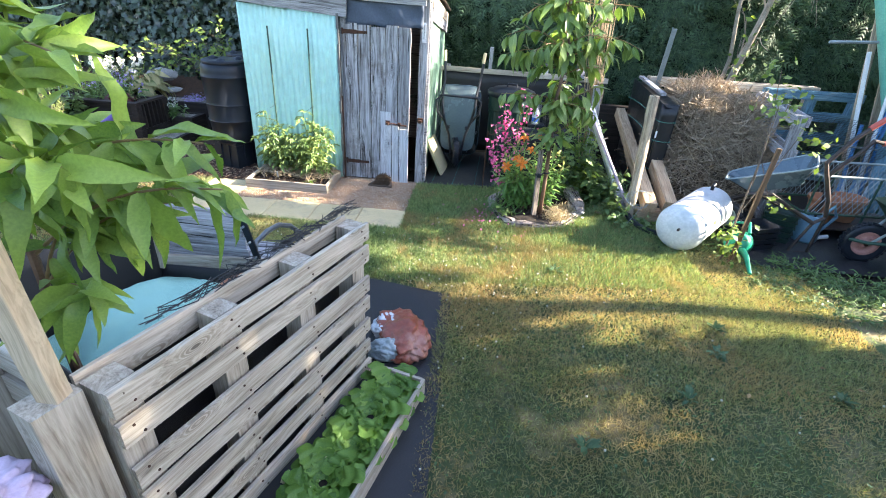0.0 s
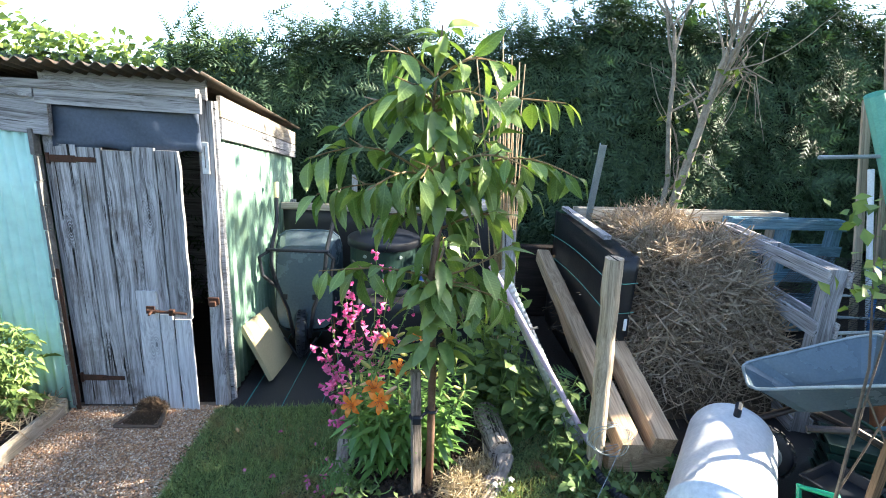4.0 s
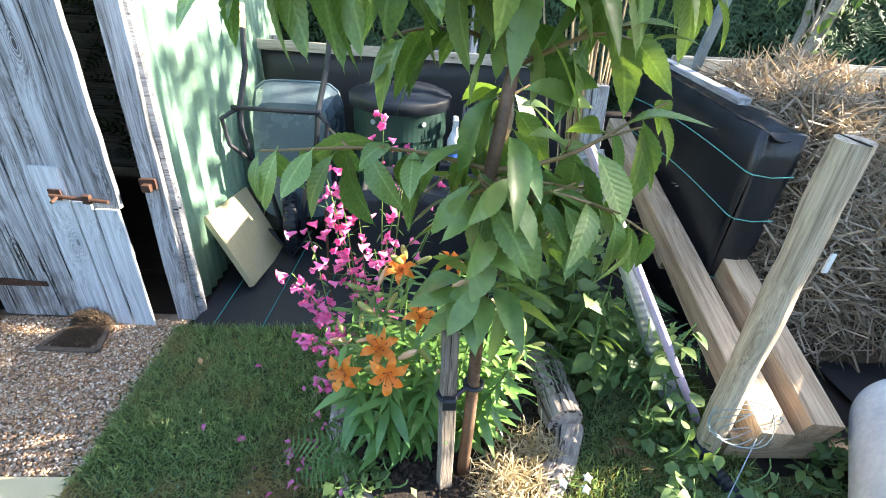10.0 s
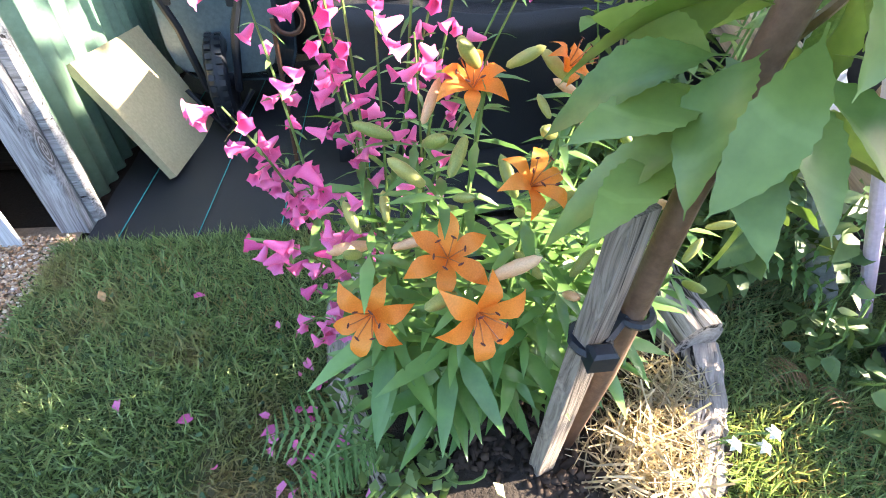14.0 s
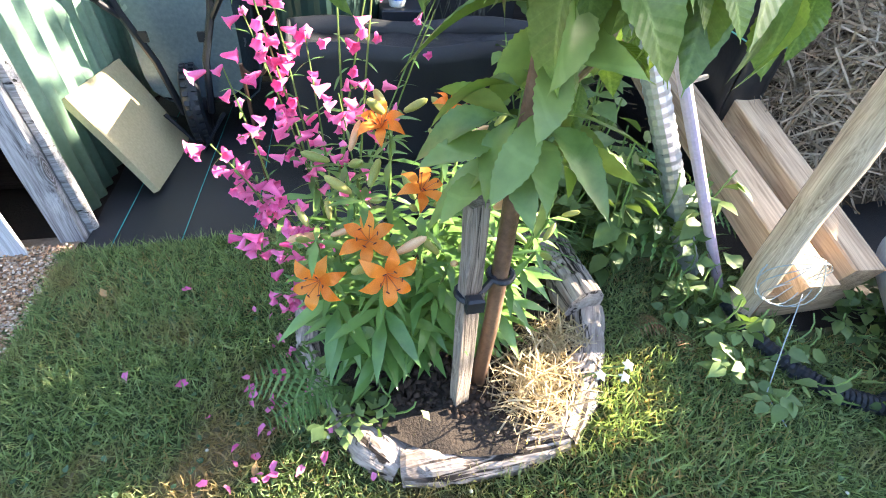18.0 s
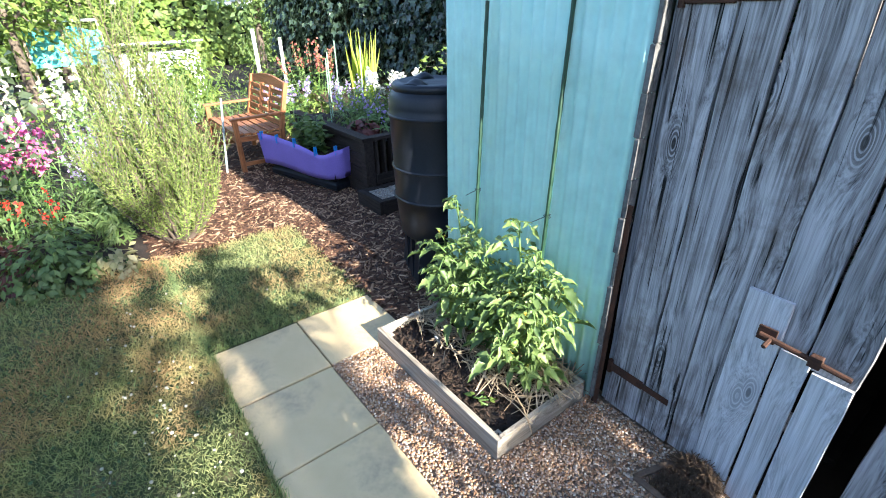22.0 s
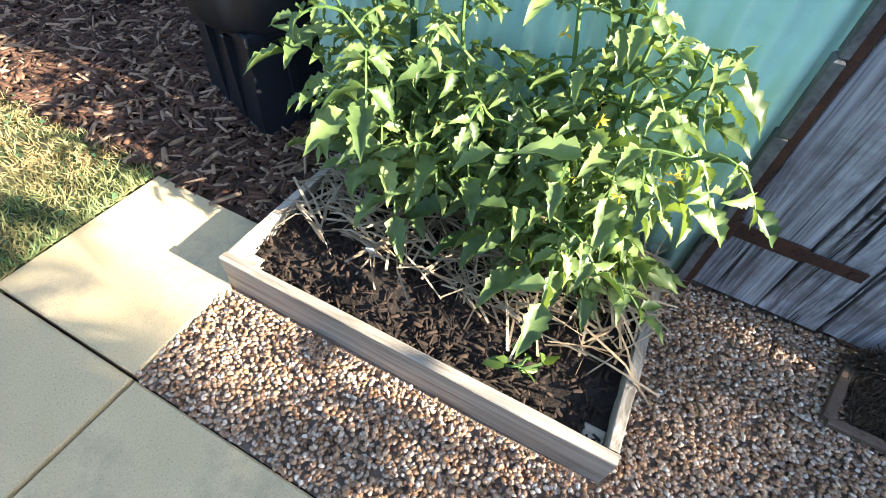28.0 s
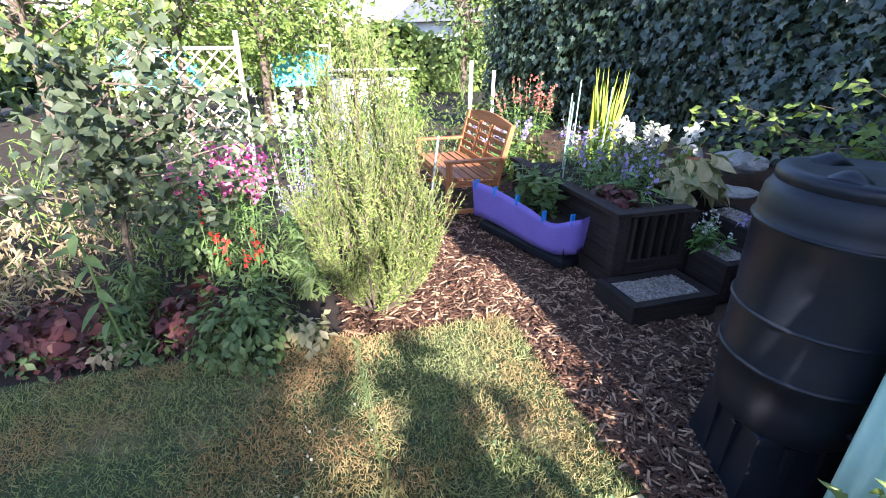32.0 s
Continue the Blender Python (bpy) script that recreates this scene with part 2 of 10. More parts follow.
def m_wood(name, dark, light, rough=0.8, grain=1.0, vary=0.35, knots=True, stain=None, bumps=0.6, crack=0.0):
    """Board wood, the grain along the object's x."""
    m, t, b = nodes_of(name)
    oi = t.nodes.new("ShaderNodeObjectInfo")
    tc = t.nodes.new("ShaderNodeTexCoord")
    sh = node(t, "VectorMath")
    sh.operation = "MULTIPLY_ADD"
    t.links.new(oi.outputs["Random"], sh.inputs[0])
    sh.inputs[1].default_value = (37, 11, 23)
    t.links.new(tc.outputs["Object"], sh.inputs[2])
    vo = node(t, "TexVoronoi", Scale=1.0)
    mp3 = node(t, "Mapping", Scale=(2.3, 6.5, 6.5))
    t.links.new(sh.outputs[0], mp3.inputs["Vector"])
    t.links.new(mp3.outputs["Vector"], vo.inputs["Vector"])
    # the grain flows round the knots
    swell = ramp(t, vo.outputs["Distance"], [(0.0, (1, 1, 1)), (0.12, (0.55,) * 3), (0.3, (0.16,) * 3), (0.55, (0, 0, 0))])
    flow = node(t, "VectorMath")
    flow.operation = "MULTIPLY_ADD"
    t.links.new(swell, flow.inputs[0])
    flow.inputs[1].default_value = (0.0, 0.07, 0.07) if knots else (0.0, 0.0, 0.0)
    t.links.new(sh.outputs[0], flow.inputs[2])
    mp = node(t, "Mapping", Scale=(1.0, 26 * grain, 26 * grain))
    t.links.new(flow.outputs[0], mp.inputs["Vector"])
    g1 = noise_tex(t, mp.outputs["Vector"], 2.0, 5, 0.6, 0.35)
    mp2 = node(t, "Mapping", Scale=(2.4, 120 * grain, 120 * grain))
    t.links.new(flow.outputs[0], mp2.inputs["Vector"])
    g2 = noise_tex(t, mp2.outputs["Vector"], 2.0, 3, 0.6)
    c = ramp(t, g1, [(0.30, tuple(0.5 * k for k in dark)), (0.40, dark), (0.52, tuple((a + k) / 2 for a, k in zip(dark, light))), (0.68, light)])
    c = mix(t, 0.4, c, ramp(t, g2, [(0.32, tuple(0.5 * k for k in dark)), (0.6, light)]))
    if knots:
        turn = node(t, "Math")
        turn.operation = "MULTIPLY"
        turn.inputs[1].default_value = 150.0
        t.links.new(vo.outputs["Distance"], turn.inputs[0])
        wave = node(t, "Math")
        wave.operation = "SINE"
        t.links.new(turn.outputs[0], wave.inputs[0])
        ring = ramp(t, wave.outputs[0], [(0.0, tuple(0.75 * k for k in dark)), (0.8, tuple(0.8 * k for k in light))])
        c = mix(t, ramp(t, vo.outputs["Distance"], [(0.10, (0.75,) * 3), (0.20, (0, 0, 0))]), c, ring)
        c = mix(t, ramp(t, vo.outputs["Distance"], [(0.03, (0.9,) * 3), (0.06, (0, 0, 0))]), c, tuple(0.4 * k for k in dark))
    if crack:
        mp4 = node(t, "Mapping", Scale=(1.1, 34, 34))
        t.links.new(sh.outputs[0], mp4.inputs["Vector"])
        cr = noise_tex(t, mp4.outputs["Vector"], 1.6, 4, 0.55, 0.5)
        c = mix(t, ramp(t, cr, [(0.30 + 0.1 * crack, (1, 1, 1)), (0.36 + 0.1 * crack, (0, 0, 0))]), c, tuple(0.12 * k for k in dark))
    if stain:
        c = mix(t, ramp(t, noise_tex(t, sh.outputs[0], 3.0, 6, 0.7), [(0.5, (0, 0, 0)), (0.7, (0.9,) * 3)]), c, stain)
    c = mix(t, 1.0, c, ramp(t, oi.outputs["Random"], [(0, (1 - vary,) * 3), (1, (1,) * 3)]), "MULTIPLY")
    t.links.new(c, b.inputs["Base Color"])
    b.inputs["Roughness"].default_value, b.inputs["Specular IOR Level"].default_value = rough, 0.25
    bump(t, b, g2, bumps, 0.004)
    return m


def m_leaf(name, dark, light, back=None, rough=0.5, trans=0.35, veins=0.0, gloss=0.4, patch=None):
    """Leaf: colour by island and object, some light let through."""
    if dark[1] > dark[0] and dark[1] > dark[2]:
        dark, light = ((k[0] * 1.16, k[1], k[2] * 1.25) for k in (dark, light))
    m, t, b = nodes_of(name)
    oi, ge = t.nodes.new("ShaderNodeObjectInfo"), t.nodes.new("ShaderNodeNewGeometry")
    ad = node(t, "Math")
    ad.operation = "ADD"
    t.links.new(oi.outputs["Random"], ad.inputs[0])
    t.links.new(ge.outputs["Random Per Island"], ad.inputs[1])
    fr = node(t, "Math")
    fr.operation = "FRACT"
    t.links.new(ad.outputs[0], fr.inputs[0])
    c = ramp(t, fr.outputs[0], [(0, dark), (0.75, light), (1, tuple(min(1.25 * k, 1) for k in light))])
    v = coords(t)
    c = mix(t, 0.35, c, ramp(t, noise_tex(t, v, 25, 4), [(0.3, tuple(0.6 * k for k in dark)), (0.7, light)]))
    if patch:
        c = mix(t, ramp(t, noise_tex(t, v, patch[1], 4, 0.6), [(patch[2], (0, 0, 0)), (patch[2] + 0.15, (1, 1, 1))]), c, ramp(t, fr.outputs[0], [(0, tuple(0.6 * k for k in patch[0])), (1, patch[0])]))
    t.links.new(c, b.inputs["Base Color"])
    b.inputs["Roughness"].default_value, b.inputs["Specular IOR Level"].default_value = rough, gloss
    tr = t.nodes.new("ShaderNodeBsdfTranslucent")
    t.links.new(mix(t, 1.0, c, back or (1.0, 1.0, 0.45), "MULTIPLY"), tr.inputs["Color"])
    ms = node(t, "MixShader", Fac=trans)
    t.links.new(b.outputs[0], ms.inputs[1])
    t.links.new(tr.outputs[0], ms.inputs[2])
    t.links.new(ms.outputs[0], t.nodes["Material Output"].inputs["Surface"])
    if veins:
        bump(t, b, noise_tex(t, coords(t, (30, 90, 30)), 1.0, 3), veins, 0.002)
    return m


GREY_WOOD = m_wood("grey_weathered_wood", (0.15, 0.14, 0.14), (0.54, 0.545, 0.57), 0.85, 0.9, 0.22, crack=0.25)
PALE_GREY_WOOD = m_wood("pale_grey_board", (0.42, 0.43, 0.45), (0.74, 0.76, 0.79), 0.85, 1.0, 0.15)
PALLET_WOOD = m_wood("pallet_wood", (0.33, 0.275, 0.21), (0.63, 0.565, 0.47), 0.8, 0.5, 0.22)
PALE_WOOD = m_wood("pale_sawn_wood", (0.30, 0.25, 0.19), (0.58, 0.52, 0.43), 0.75, 0.8, 0.2)
BEAM_WOOD = m_wood("rough_timber", (0.40, 0.255, 0.15), (0.74, 0.54, 0.35), 0.8, 0.6, 0.2)
POST_WOOD = m_wood("peeled_post_wood", (0.27, 0.205, 0.145), (0.62, 0.515, 0.385), 0.8, 1.2, 0.2)
DARK_WOOD = m_wood("dark_stained_wood", (0.015, 0.012, 0.011), (0.055, 0.042, 0.036), 0.7, 0.8, 0.3, False)
BENCH_WOOD = m_wood("oiled_hardwood", (0.22, 0.085, 0.035), (0.48, 0.21, 0.09), 0.5, 0.7, 0.2, False)
BARK = m_plain("bark", (0.05, 0.035, 0.025), (0.19, 0.15, 0.115), 0.9, 0, 12, 90, 0.8)
PALE_BARK = m_plain("pale_bark", (0.13, 0.11, 0.08), (0.40, 0.35, 0.28), 0.9, 0, 10, 70, 0.7)
MINT = m_plain("mint_green_paint", (0.46, 0.75, 0.66), (0.53, 0.82, 0.73), 0.40, 0, 2.0, 12, 0.02, stain=(0.52, 0.77, 0.64))
BLACK_PLASTIC = m_plain("black_plastic", (0.008, 0.010, 0.015), (0.017, 0.021, 0.030), 0.42, 0, 5, 120, 0.05, spec=0.32)
DARK_GREEN_PLASTIC = m_plain("dark_green_plastic", (0.006, 0.022, 0.018), (0.012, 0.042, 0.034), 0.45, 0, 5, 120, 0.05)
BLACK_CLOTH = m_plain("black_woven_ground_cover", (0.008, 0.008, 0.010), (0.022, 0.023, 0.027), 0.55, 0, 3, 260, 0.4)
BLUE_TARP = m_plain("slate_blue_sheet", (0.03, 0.05, 0.085), (0.075, 0.10, 0.15), 0.55, 0, 3, 60, 0.15)
RUST = m_plain("rusty_iron", (0.028, 0.015, 0.011), (0.115, 0.05, 0.028), 0.8, 0.3, 20, 150, 0.4)
ROOF_IRON = m_plain("rusty_corrugated_iron", (0.05, 0.045, 0.04), (0.17, 0.14, 0.11), 0.65, 0.4, 4, 60, 0.2, stain=(0.16, 0.09, 0.05))
GALV = m_plain("galvanised_steel", (0.22, 0.27, 0.29), (0.37, 0.43, 0.45), 0.45, 0.3, 14, 90, 0.05)
STEEL_BLUE = m_plain("grey_blue_painted_steel", (0.085, 0.125, 0.155), (0.14, 0.19, 0.22), 0.24, 0.25, 3, 60, 0.03)
TAN_BOARD = m_plain("tan_plastic_board", (0.42, 0.36, 0.21), (0.52, 0.45, 0.28), 0.5, 0, 4, 90, 0.05)
WHITE_PAINT = m_plain("chalky_white_paint", (0.56, 0.58, 0.60), (0.80, 0.81, 0.82), 0.5, 0, 3, 50, 0.1, stain=(0.46, 0.50, 0.52))
PURPLE_FOAM = m_plain("purple_foam_sheet", (0.20, 0.15, 0.56), (0.27, 0.21, 0.68), 0.7, 0, 6, 120, 0.1)
SLAB = m_plain("buff_paving", (0.61, 0.47, 0.25), (0.76, 0.60, 0.345), 0.75, 0, 5, 260, 0.35, vary=0.10, stain=(0.44, 0.35, 0.22))
t = SLAB.node_tree                                     # dark grit in the cast face
b = t.nodes["Principled BSDF"]
grit = ramp(t, noise_tex(t, coords(t), 330, 2), [(0.30, (0.42, 0.38, 0.33)), (0.40, (1, 1, 1))])
t.links.new(mix(t, 1.0, b.inputs["Base Color"].links[0].from_socket, grit, "MULTIPLY"), b.inputs["Base Color"])
SOIL = m_plain("dark_soil", (0.009, 0.006, 0.004), (0.034, 0.023, 0.016), 0.95, 0, 14, 120, 1.0)
# turf colour kept dark to give the shade in the gaps between blades
TURF = m_plain("turf_base", (0.025, 0.04, 0.012), (0.075, 0.10, 0.03), 0.95, 0, 4, 60, 0.6, stain=(0.22, 0.17, 0.085))
STRAW = m_leaf("dry_straw", (0.19, 0.135, 0.085), (0.52, 0.415, 0.28), (1, 0.9, 0.7), 0.8, 0.15)

# ---- ground ----
def gz(x, y):
    """Height of the ground: it rises gently towards the compost."""
    s = min(max((x - 0.3) / 1.9, 0.0), 1.0)
    far = min(max((-x - 5.5) / 12.0, 0.0), 1.0)
    return 0.12 * s * s * (3 - 2 * s) - 0.3 * far


def gz_np(x, y):
    s = np.clip((x - 0.3) / 1.9, 0, 1)
    return 0.12 * s * s * (3 - 2 * s) - 0.3 * np.clip((-x - 5.5) / 12.0, 0, 1)


def sheet(x0, x1, y0, y1, step, dz, keep=None):
    """Ground-following sheet."""
    nx, ny = max(1, round((x1 - x0) / step)), max(1, round((y1 - y0) / step))
    xs, ys = np.meshgrid(np.linspace(x0, x1, nx + 1), np.linspace(y0, y1, ny + 1))
    v = np.stack([xs, ys, gz_np(xs, ys) + dz], -1).reshape(-1, 3)
    w = nx + 1
    i, j = np.meshgrid(np.arange(nx), np.arange(ny))
    q = np.stack([j * w + i, j * w + i + 1, (j + 1) * w + i + 1, (j + 1) * w + i], -1).reshape(-1, 4)
    if keep is not None:
        c = v[q].mean(1)
        q = q[keep(c[:, 0], c[:, 1])]
    return v, q


def ground_sheet():
    g = np.concatenate([[-900, -300, -80, -30, -18], np.arange(-12, 12.1, 0.4), [18, 40, 120, 400, 900]])
    xs, ys = np.meshgrid(g, g)
    v = np.stack([xs, ys, gz_np(xs, ys) - 0.03], -1).reshape(-1, 3)
    w = len(g)
    i, j = np.meshgrid(np.arange(w - 1), np.arange(w - 1))
    q = np.stack([j * w + i, j * w + i + 1, (j + 1) * w + i + 1, (j + 1) * w + i], -1).reshape(-1, 4)
    ob = new("ground", fast_mesh("ground", v, q))
    ob.data.materials.append(SOIL)
    tagged(ob, "dark bare soil of the allotment plot", "ground", kind="structure")


ground_sheet()


def lawn_area(x, y):
    """Where grass grows: front lawn, strip beside the gravel, round the log bed."""
    a = (y < -0.453) & (x > -3.6) & (x < 4.2) & (y > -7)
    b = (x > 0.0) & (x < 2.35) & (y < 0.77) & (y >= -0.46)
    c = (x > -3.53) & (x < -2.253) & (y < 0.47) & (y >= -0.46)
    d = (x >= 2.35) & (x < 3.0) & (y >= -0.46) & (y < -0.1)
    mat = (x > -1.58) & (x < 0.5 + 0.0 * y) & (y < -1.07 - 0.18 * (x + 1.57)) & (y > -4.0)
    bed = ((x - 1.34) / 0.42) ** 2 + ((y - 0.28) / 0.5) ** 2 < 1
    edge = 0.03 * np.sin(7 * x) + 0.03 * np.sin(9 * y)
    right = y < -0.75 - 0.22 * (x - 3.0) + edge
    return (a & ((x < 3.0) | right) | b | c | d) & ~mat & ~bed


v, q = sheet(-3.6, 4.2, -7.0, 0.78, 0.06, -0.006, lambda x, y: lawn_area(x - 0.03, y - 0.03) | lawn_area(x + 0.03, y - 0.03) | lawn_area(x - 0.03, y + 0.03) | lawn_area(x + 0.03, y + 0.03))
lawn = tagged(new("lawn", fast_mesh("lawn", v, q)), "patchy green and straw-coloured mown lawn with clover", "lawn", kind="structure")
lawn.data.materials.append(TURF)

MULCH = m_plain("bark_mulch_base", (0.03, 0.017, 0.011), (0.11, 0.06, 0.036), 0.95, 0, 20, 120, 1.0)
v, q = sheet(-9.5, -1.8, -0.3, 2.7, 0.15, -0.012, lambda x, y: (y > 0.44) | (x < -3.5))
mulch = tagged(new("mulch", fast_mesh("mulch", v, q)), "reddish-brown bark chip mulch path", "mulch", kind="structure")
mulch.data.materials.append(MULCH)

GRAVEL = m_plain("gravel_base", (0.15, 0.11, 0.08), (0.36, 0.275, 0.205), 0.9, 0, 30, 150, 1.0)
v, q = sheet(-1.8, 0.02, 0.0, 0.9, 0.1, -0.014)
gravel = tagged(new("gravel", fast_mesh("gravel", v, q)), "fine brown and pink pea gravel", "gravel", kind="structure")
gravel.data.materials.append(GRAVEL)

v, q = sheet(0.06, 2.2, 0.76, 2.25, 0.1, 0.006)
v[:, 2] += 0.004 * np.sin(v[:, 0] * 23) * np.sin(v[:, 1] * 19)
mat_back = tagged(new("weed_mat", fast_mesh("weed_mat", v, q)), "black woven weed mat with teal threads beside the shed", "weed mat", kind="structure")
mat_back.data.materials.append(BLACK_CLOTH)
TEAL = m_plain("teal_thread", (0.02, 0.25, 0.24), (0.03, 0.36, 0.34), 0.6, bumps=0)
for k, (xa, xb) in enumerate([(0.16, 0.21), (0.40, 0.47), (0.66, 0.71), (0.95, 1.0)]):
    mb = MB()
    mb.tube([(xa + (xb - xa) * s, 0.775 + 1.3 * s, 0.016 + gz(xa, 0)) for s in np.linspace(0, 1, 8)], 0.0018, 4)
    part("thread", mb, TEAL, mat_back)

mb = MB()
mb.grid(30, 26, lambda u, v: (-1.57 + 2.14 * u, -3.2 + (2.13 - 0.18 * 2.14 * u) * v, 0.010 + 0.004 * math.sin(19 * u) * math.sin(15 * v)))
mat_front = tagged(new("ground_cover", mb.mesh("ground_cover")), "black ground cover sheet lying on the lawn", "weed mat", kind="structure")
mat_front.data.materials.append(BLACK_CLOTH)

# paving
paving = thing("pavement", (0, 0, 0), "row of square buff concrete paving slabs", "paving", kind="structure")
slab_me = None
spots = [(-0.225 - 0.45 * k, -0.225) for k in range(5)] + [(-2.025, 0.225)]
mb = MB()
mb.box((-0.2215, -0.2215, -0.045), (0.2215, 0.2215, 0.0), None, 0.004)
slab_me = mb.mesh("slab")
slab_me.materials.append(SLAB)
for k, (x, y) in enumerate(spots):
    ob = part("slab", slab_me, None, paving, "", pose(x, y, 0.002 + 0.002 * (k % 3 - 1), 0.3 * (k % 2), 0.2 * (k % 3 - 1), 90 * (k % 4)))

# ---- shed ----
shed = thing("shed", (-0.95, 0.88, 0), "old lean-to shed of mint corrugated sheet and grey boards, door ajar", "shed")
SX, SY = -0.95, 0.88


def in_shed(x, y, z):
    return (x - SX, y - SY, z)


def corrugated(along, n, amp, p0, p1, top0, top1, back, per=6):
    """Upright corrugated sheet from p0 to p1 (x, y) with heights; n waves."""
    p0, p1 = Vector((*p0, 0)), Vector((*p1, 0))
    out = Vector(back).normalized()
    mb = MB()

    def f(u, v):
        w = amp * math.sin(2 * math.pi * n * u) + 0.0015 * math.sin(17 * u + 5 * v)
        z0, z1 = top0[0] + (top1[0] - top0[0]) * u, top0[1] + (top1[1] - top0[1]) * u
        p = p0.lerp(p1, u) - out * w
        return (p.x, p.y, z0 + (z1 - z0) * v)
    mb.shell(n * per, 4, f, out * 0.003)
    return mb


# the front's mint paint, its colour darkened to offset full sun on the side
MINT_DIMMED = m_plain("mint_paint_side_dimmed", (0.13, 0.25, 0.185), (0.21, 0.33, 0.255), 0.5, 0, 3, 60, 0.05, stain=(0.12, 0.20, 0.14))
# front sheets: two overlapping, shallow waves
part("front_sheet", corrugated(1, 10, 0.010, (-1.93 - SX, -0.045), (-1.34 - SX, -0.045), (-0.02, 1.775), (-0.02, 1.76), (0, 1, 0)), MINT, shed, "mint green corrugated plastic sheet", smooth=True)
part("front_sheet", corrugated(1, 9, 0.010, (-1.385 - SX, -0.062), (-0.865 - SX, -0.062), (-0.02, 1.775), (-0.02, 1.735), (0, 1, 0)), MINT, shed, "mint green corrugated plastic sheet", smooth=True)
part("side_sheet", corrugated(1, 24, 0.010, (0.055 - SX, 0.05), (0.055 - SX, 1.95), (0.03, 1.74), (0.03, 1.52), (-1, 0, 0)), MINT_DIMMED, shed, "pale green corrugated iron side", smooth=True)
part("left_sheet", corrugated(1, 20, 0.010, (-1.92 - SX, 1.95), (-1.92 - SX, -0.03), (0.0, 1.8), (0.0, 2.0), (1, 0, 0)), MINT_DIMMED, shed, smooth=True)
mb = MB()
mb.box((-0.96, 1.93, 0), (1.0, 1.96, 1.75))
part("back_wall", mb, GREY_WOOD, shed)
# frame posts
board("jamb_post", in_shed(-0.005, 0.90, -0.02), in_shed(0.012, 0.925, 1.93), 0.085, 0.07, GREY_WOOD, shed, 0, "split grey door post", 0.004, 5)
mb = MB()
mb.tube([in_shed(0.055, 0.925, -0.02 + 0.195 * k) for k in range(11)], [0.022 + 0.004 * (k % 2) for k in range(11)], 7)
part("felt_edge", mb, GREY_WOOD, shed, "rough grey edge strip")
board("door_post", in_shed(-0.835, 0.90, 0), in_shed(-0.835, 0.90, 1.85), 0.06, 0.08, GREY_WOOD, shed, 0, "", 0.004, 8)
FELT = m_plain("black_felt", (0.05, 0.05, 0.05), (0.20, 0.20, 0.195), 0.9, 0, 20, 90, 0.6)
for k in range(12):
    z0 = 0.03 + 0.142 * k
    part("felt_strip", MB().box((-0.875 - SX - 0.006 + 0.005 * math.sin(k * 2.1), -0.088 - 0.004 * (k % 2), z0), (-0.875 - SX + 0.012, -0.04, z0 + 0.1425), None, 0.004), FELT, shed, "torn black roofing felt edge")
# angle-iron hinge post
mb = MB()
mb.box(in_shed(-0.872, 0.80, 0.0), in_shed(-0.845, 0.806, 0.935), None, 0.002)
mb.box(in_shed(-0.872, 0.80, 0.0), in_shed(-0.866, 0.83, 0.935), None, 0.002)
part("angle_iron", mb, RUST, shed, "rusty angle-iron post")
# door
DOOR_WOOD = m_wood("rain_stained_door_wood", (0.085, 0.077, 0.075), (0.56, 0.56, 0.58), 0.85, 0.8, 0.2, stain=(0.10, 0.074, 0.058), crack=0.5)
door = part("door", MB().box((0, 0, 0.35), (0.68, 0.022, 0.42), None, 0.003), GREY_WOOD, shed, "weathered grey plank door standing ajar", pose(*in_shed(-0.835, 0.87, 0.0), 0, 0, -2.5))
part("ledge", MB().box((0, 0, 1.35), (0.68, 0.022, 1.42), None, 0.003), GREY_WOOD, door)
xw = 0.0
for k, w in enumerate((0.155, 0.135, 0.165, 0.13, 0.135)):
    zb = 0.012 if k < 2 else (0.02 if k < 3 else 0.62)
    zt = 1.655 - 0.012 * (k % 3)
    board("plank", (xw + w / 2, -0.014, zb), (xw + w / 2 + 0.002, -0.014 - 0.002 * (k % 2), zt), w - 0.008, 0.024, DOOR_WOOD if k < 3 else GREY_WOOD, door, 0, "", 0.0035, 20 + k, 10)
    xw += w
for k, (x0, w) in enumerate(((0.40, 0.125), (0.527, 0.085), (0.615, 0.105))):
    board("plank", (x0 + w / 2, -0.036, -0.03 + 0.012 * k), (x0 + w / 2 - 0.004, -0.033, 0.80 - (0.0 if k == 0 else 0.12 + 0.03 * k)), w - 0.005, 0.013, PALE_GREY_WOOD, door, 0, "paler replacement plank", 0.002, 40 + k)
for z, a in ((0.205, 3), (1.575, -2)):
    mb = MB()
    mb.box((0.0, -0.034, z - 0.020), (0.15, -0.028, z + 0.020), None, 0.002)
    mb.box((0.148, -0.0335, z - 0.015), (0.262, -0.0285, z + 0.014), None, 0.002)
    mb.tube([(0, -0.03, z - 0.03), (0, -0.03, z + 0.03)], 0.011, 8)
    for x in (0.05, 0.13, 0.24):
        mb.tube([(x, -0.038, z), (x, -0.026, z)], 0.008, 6)
    part("strap_hinge", mb, RUST, door, "rusty strap hinge")
mb = MB()
mb.box((0.46, -0.058, 0.66), (0.51, -0.052, 0.71), None, 0.002)
mb.tube([(0.47, -0.066, 0.685), (0.70, -0.062, 0.668)], 0.008, 8)
mb.box((0.60, -0.072, 0.655), (0.63, -0.052, 0.695), None, 0.003)
mb.tube([(0.50, -0.066, 0.683), (0.50, -0.105, 0.672)], 0.007, 6)
part("bolt", mb, RUST, door, "rusty sliding bolt")
mb = MB()
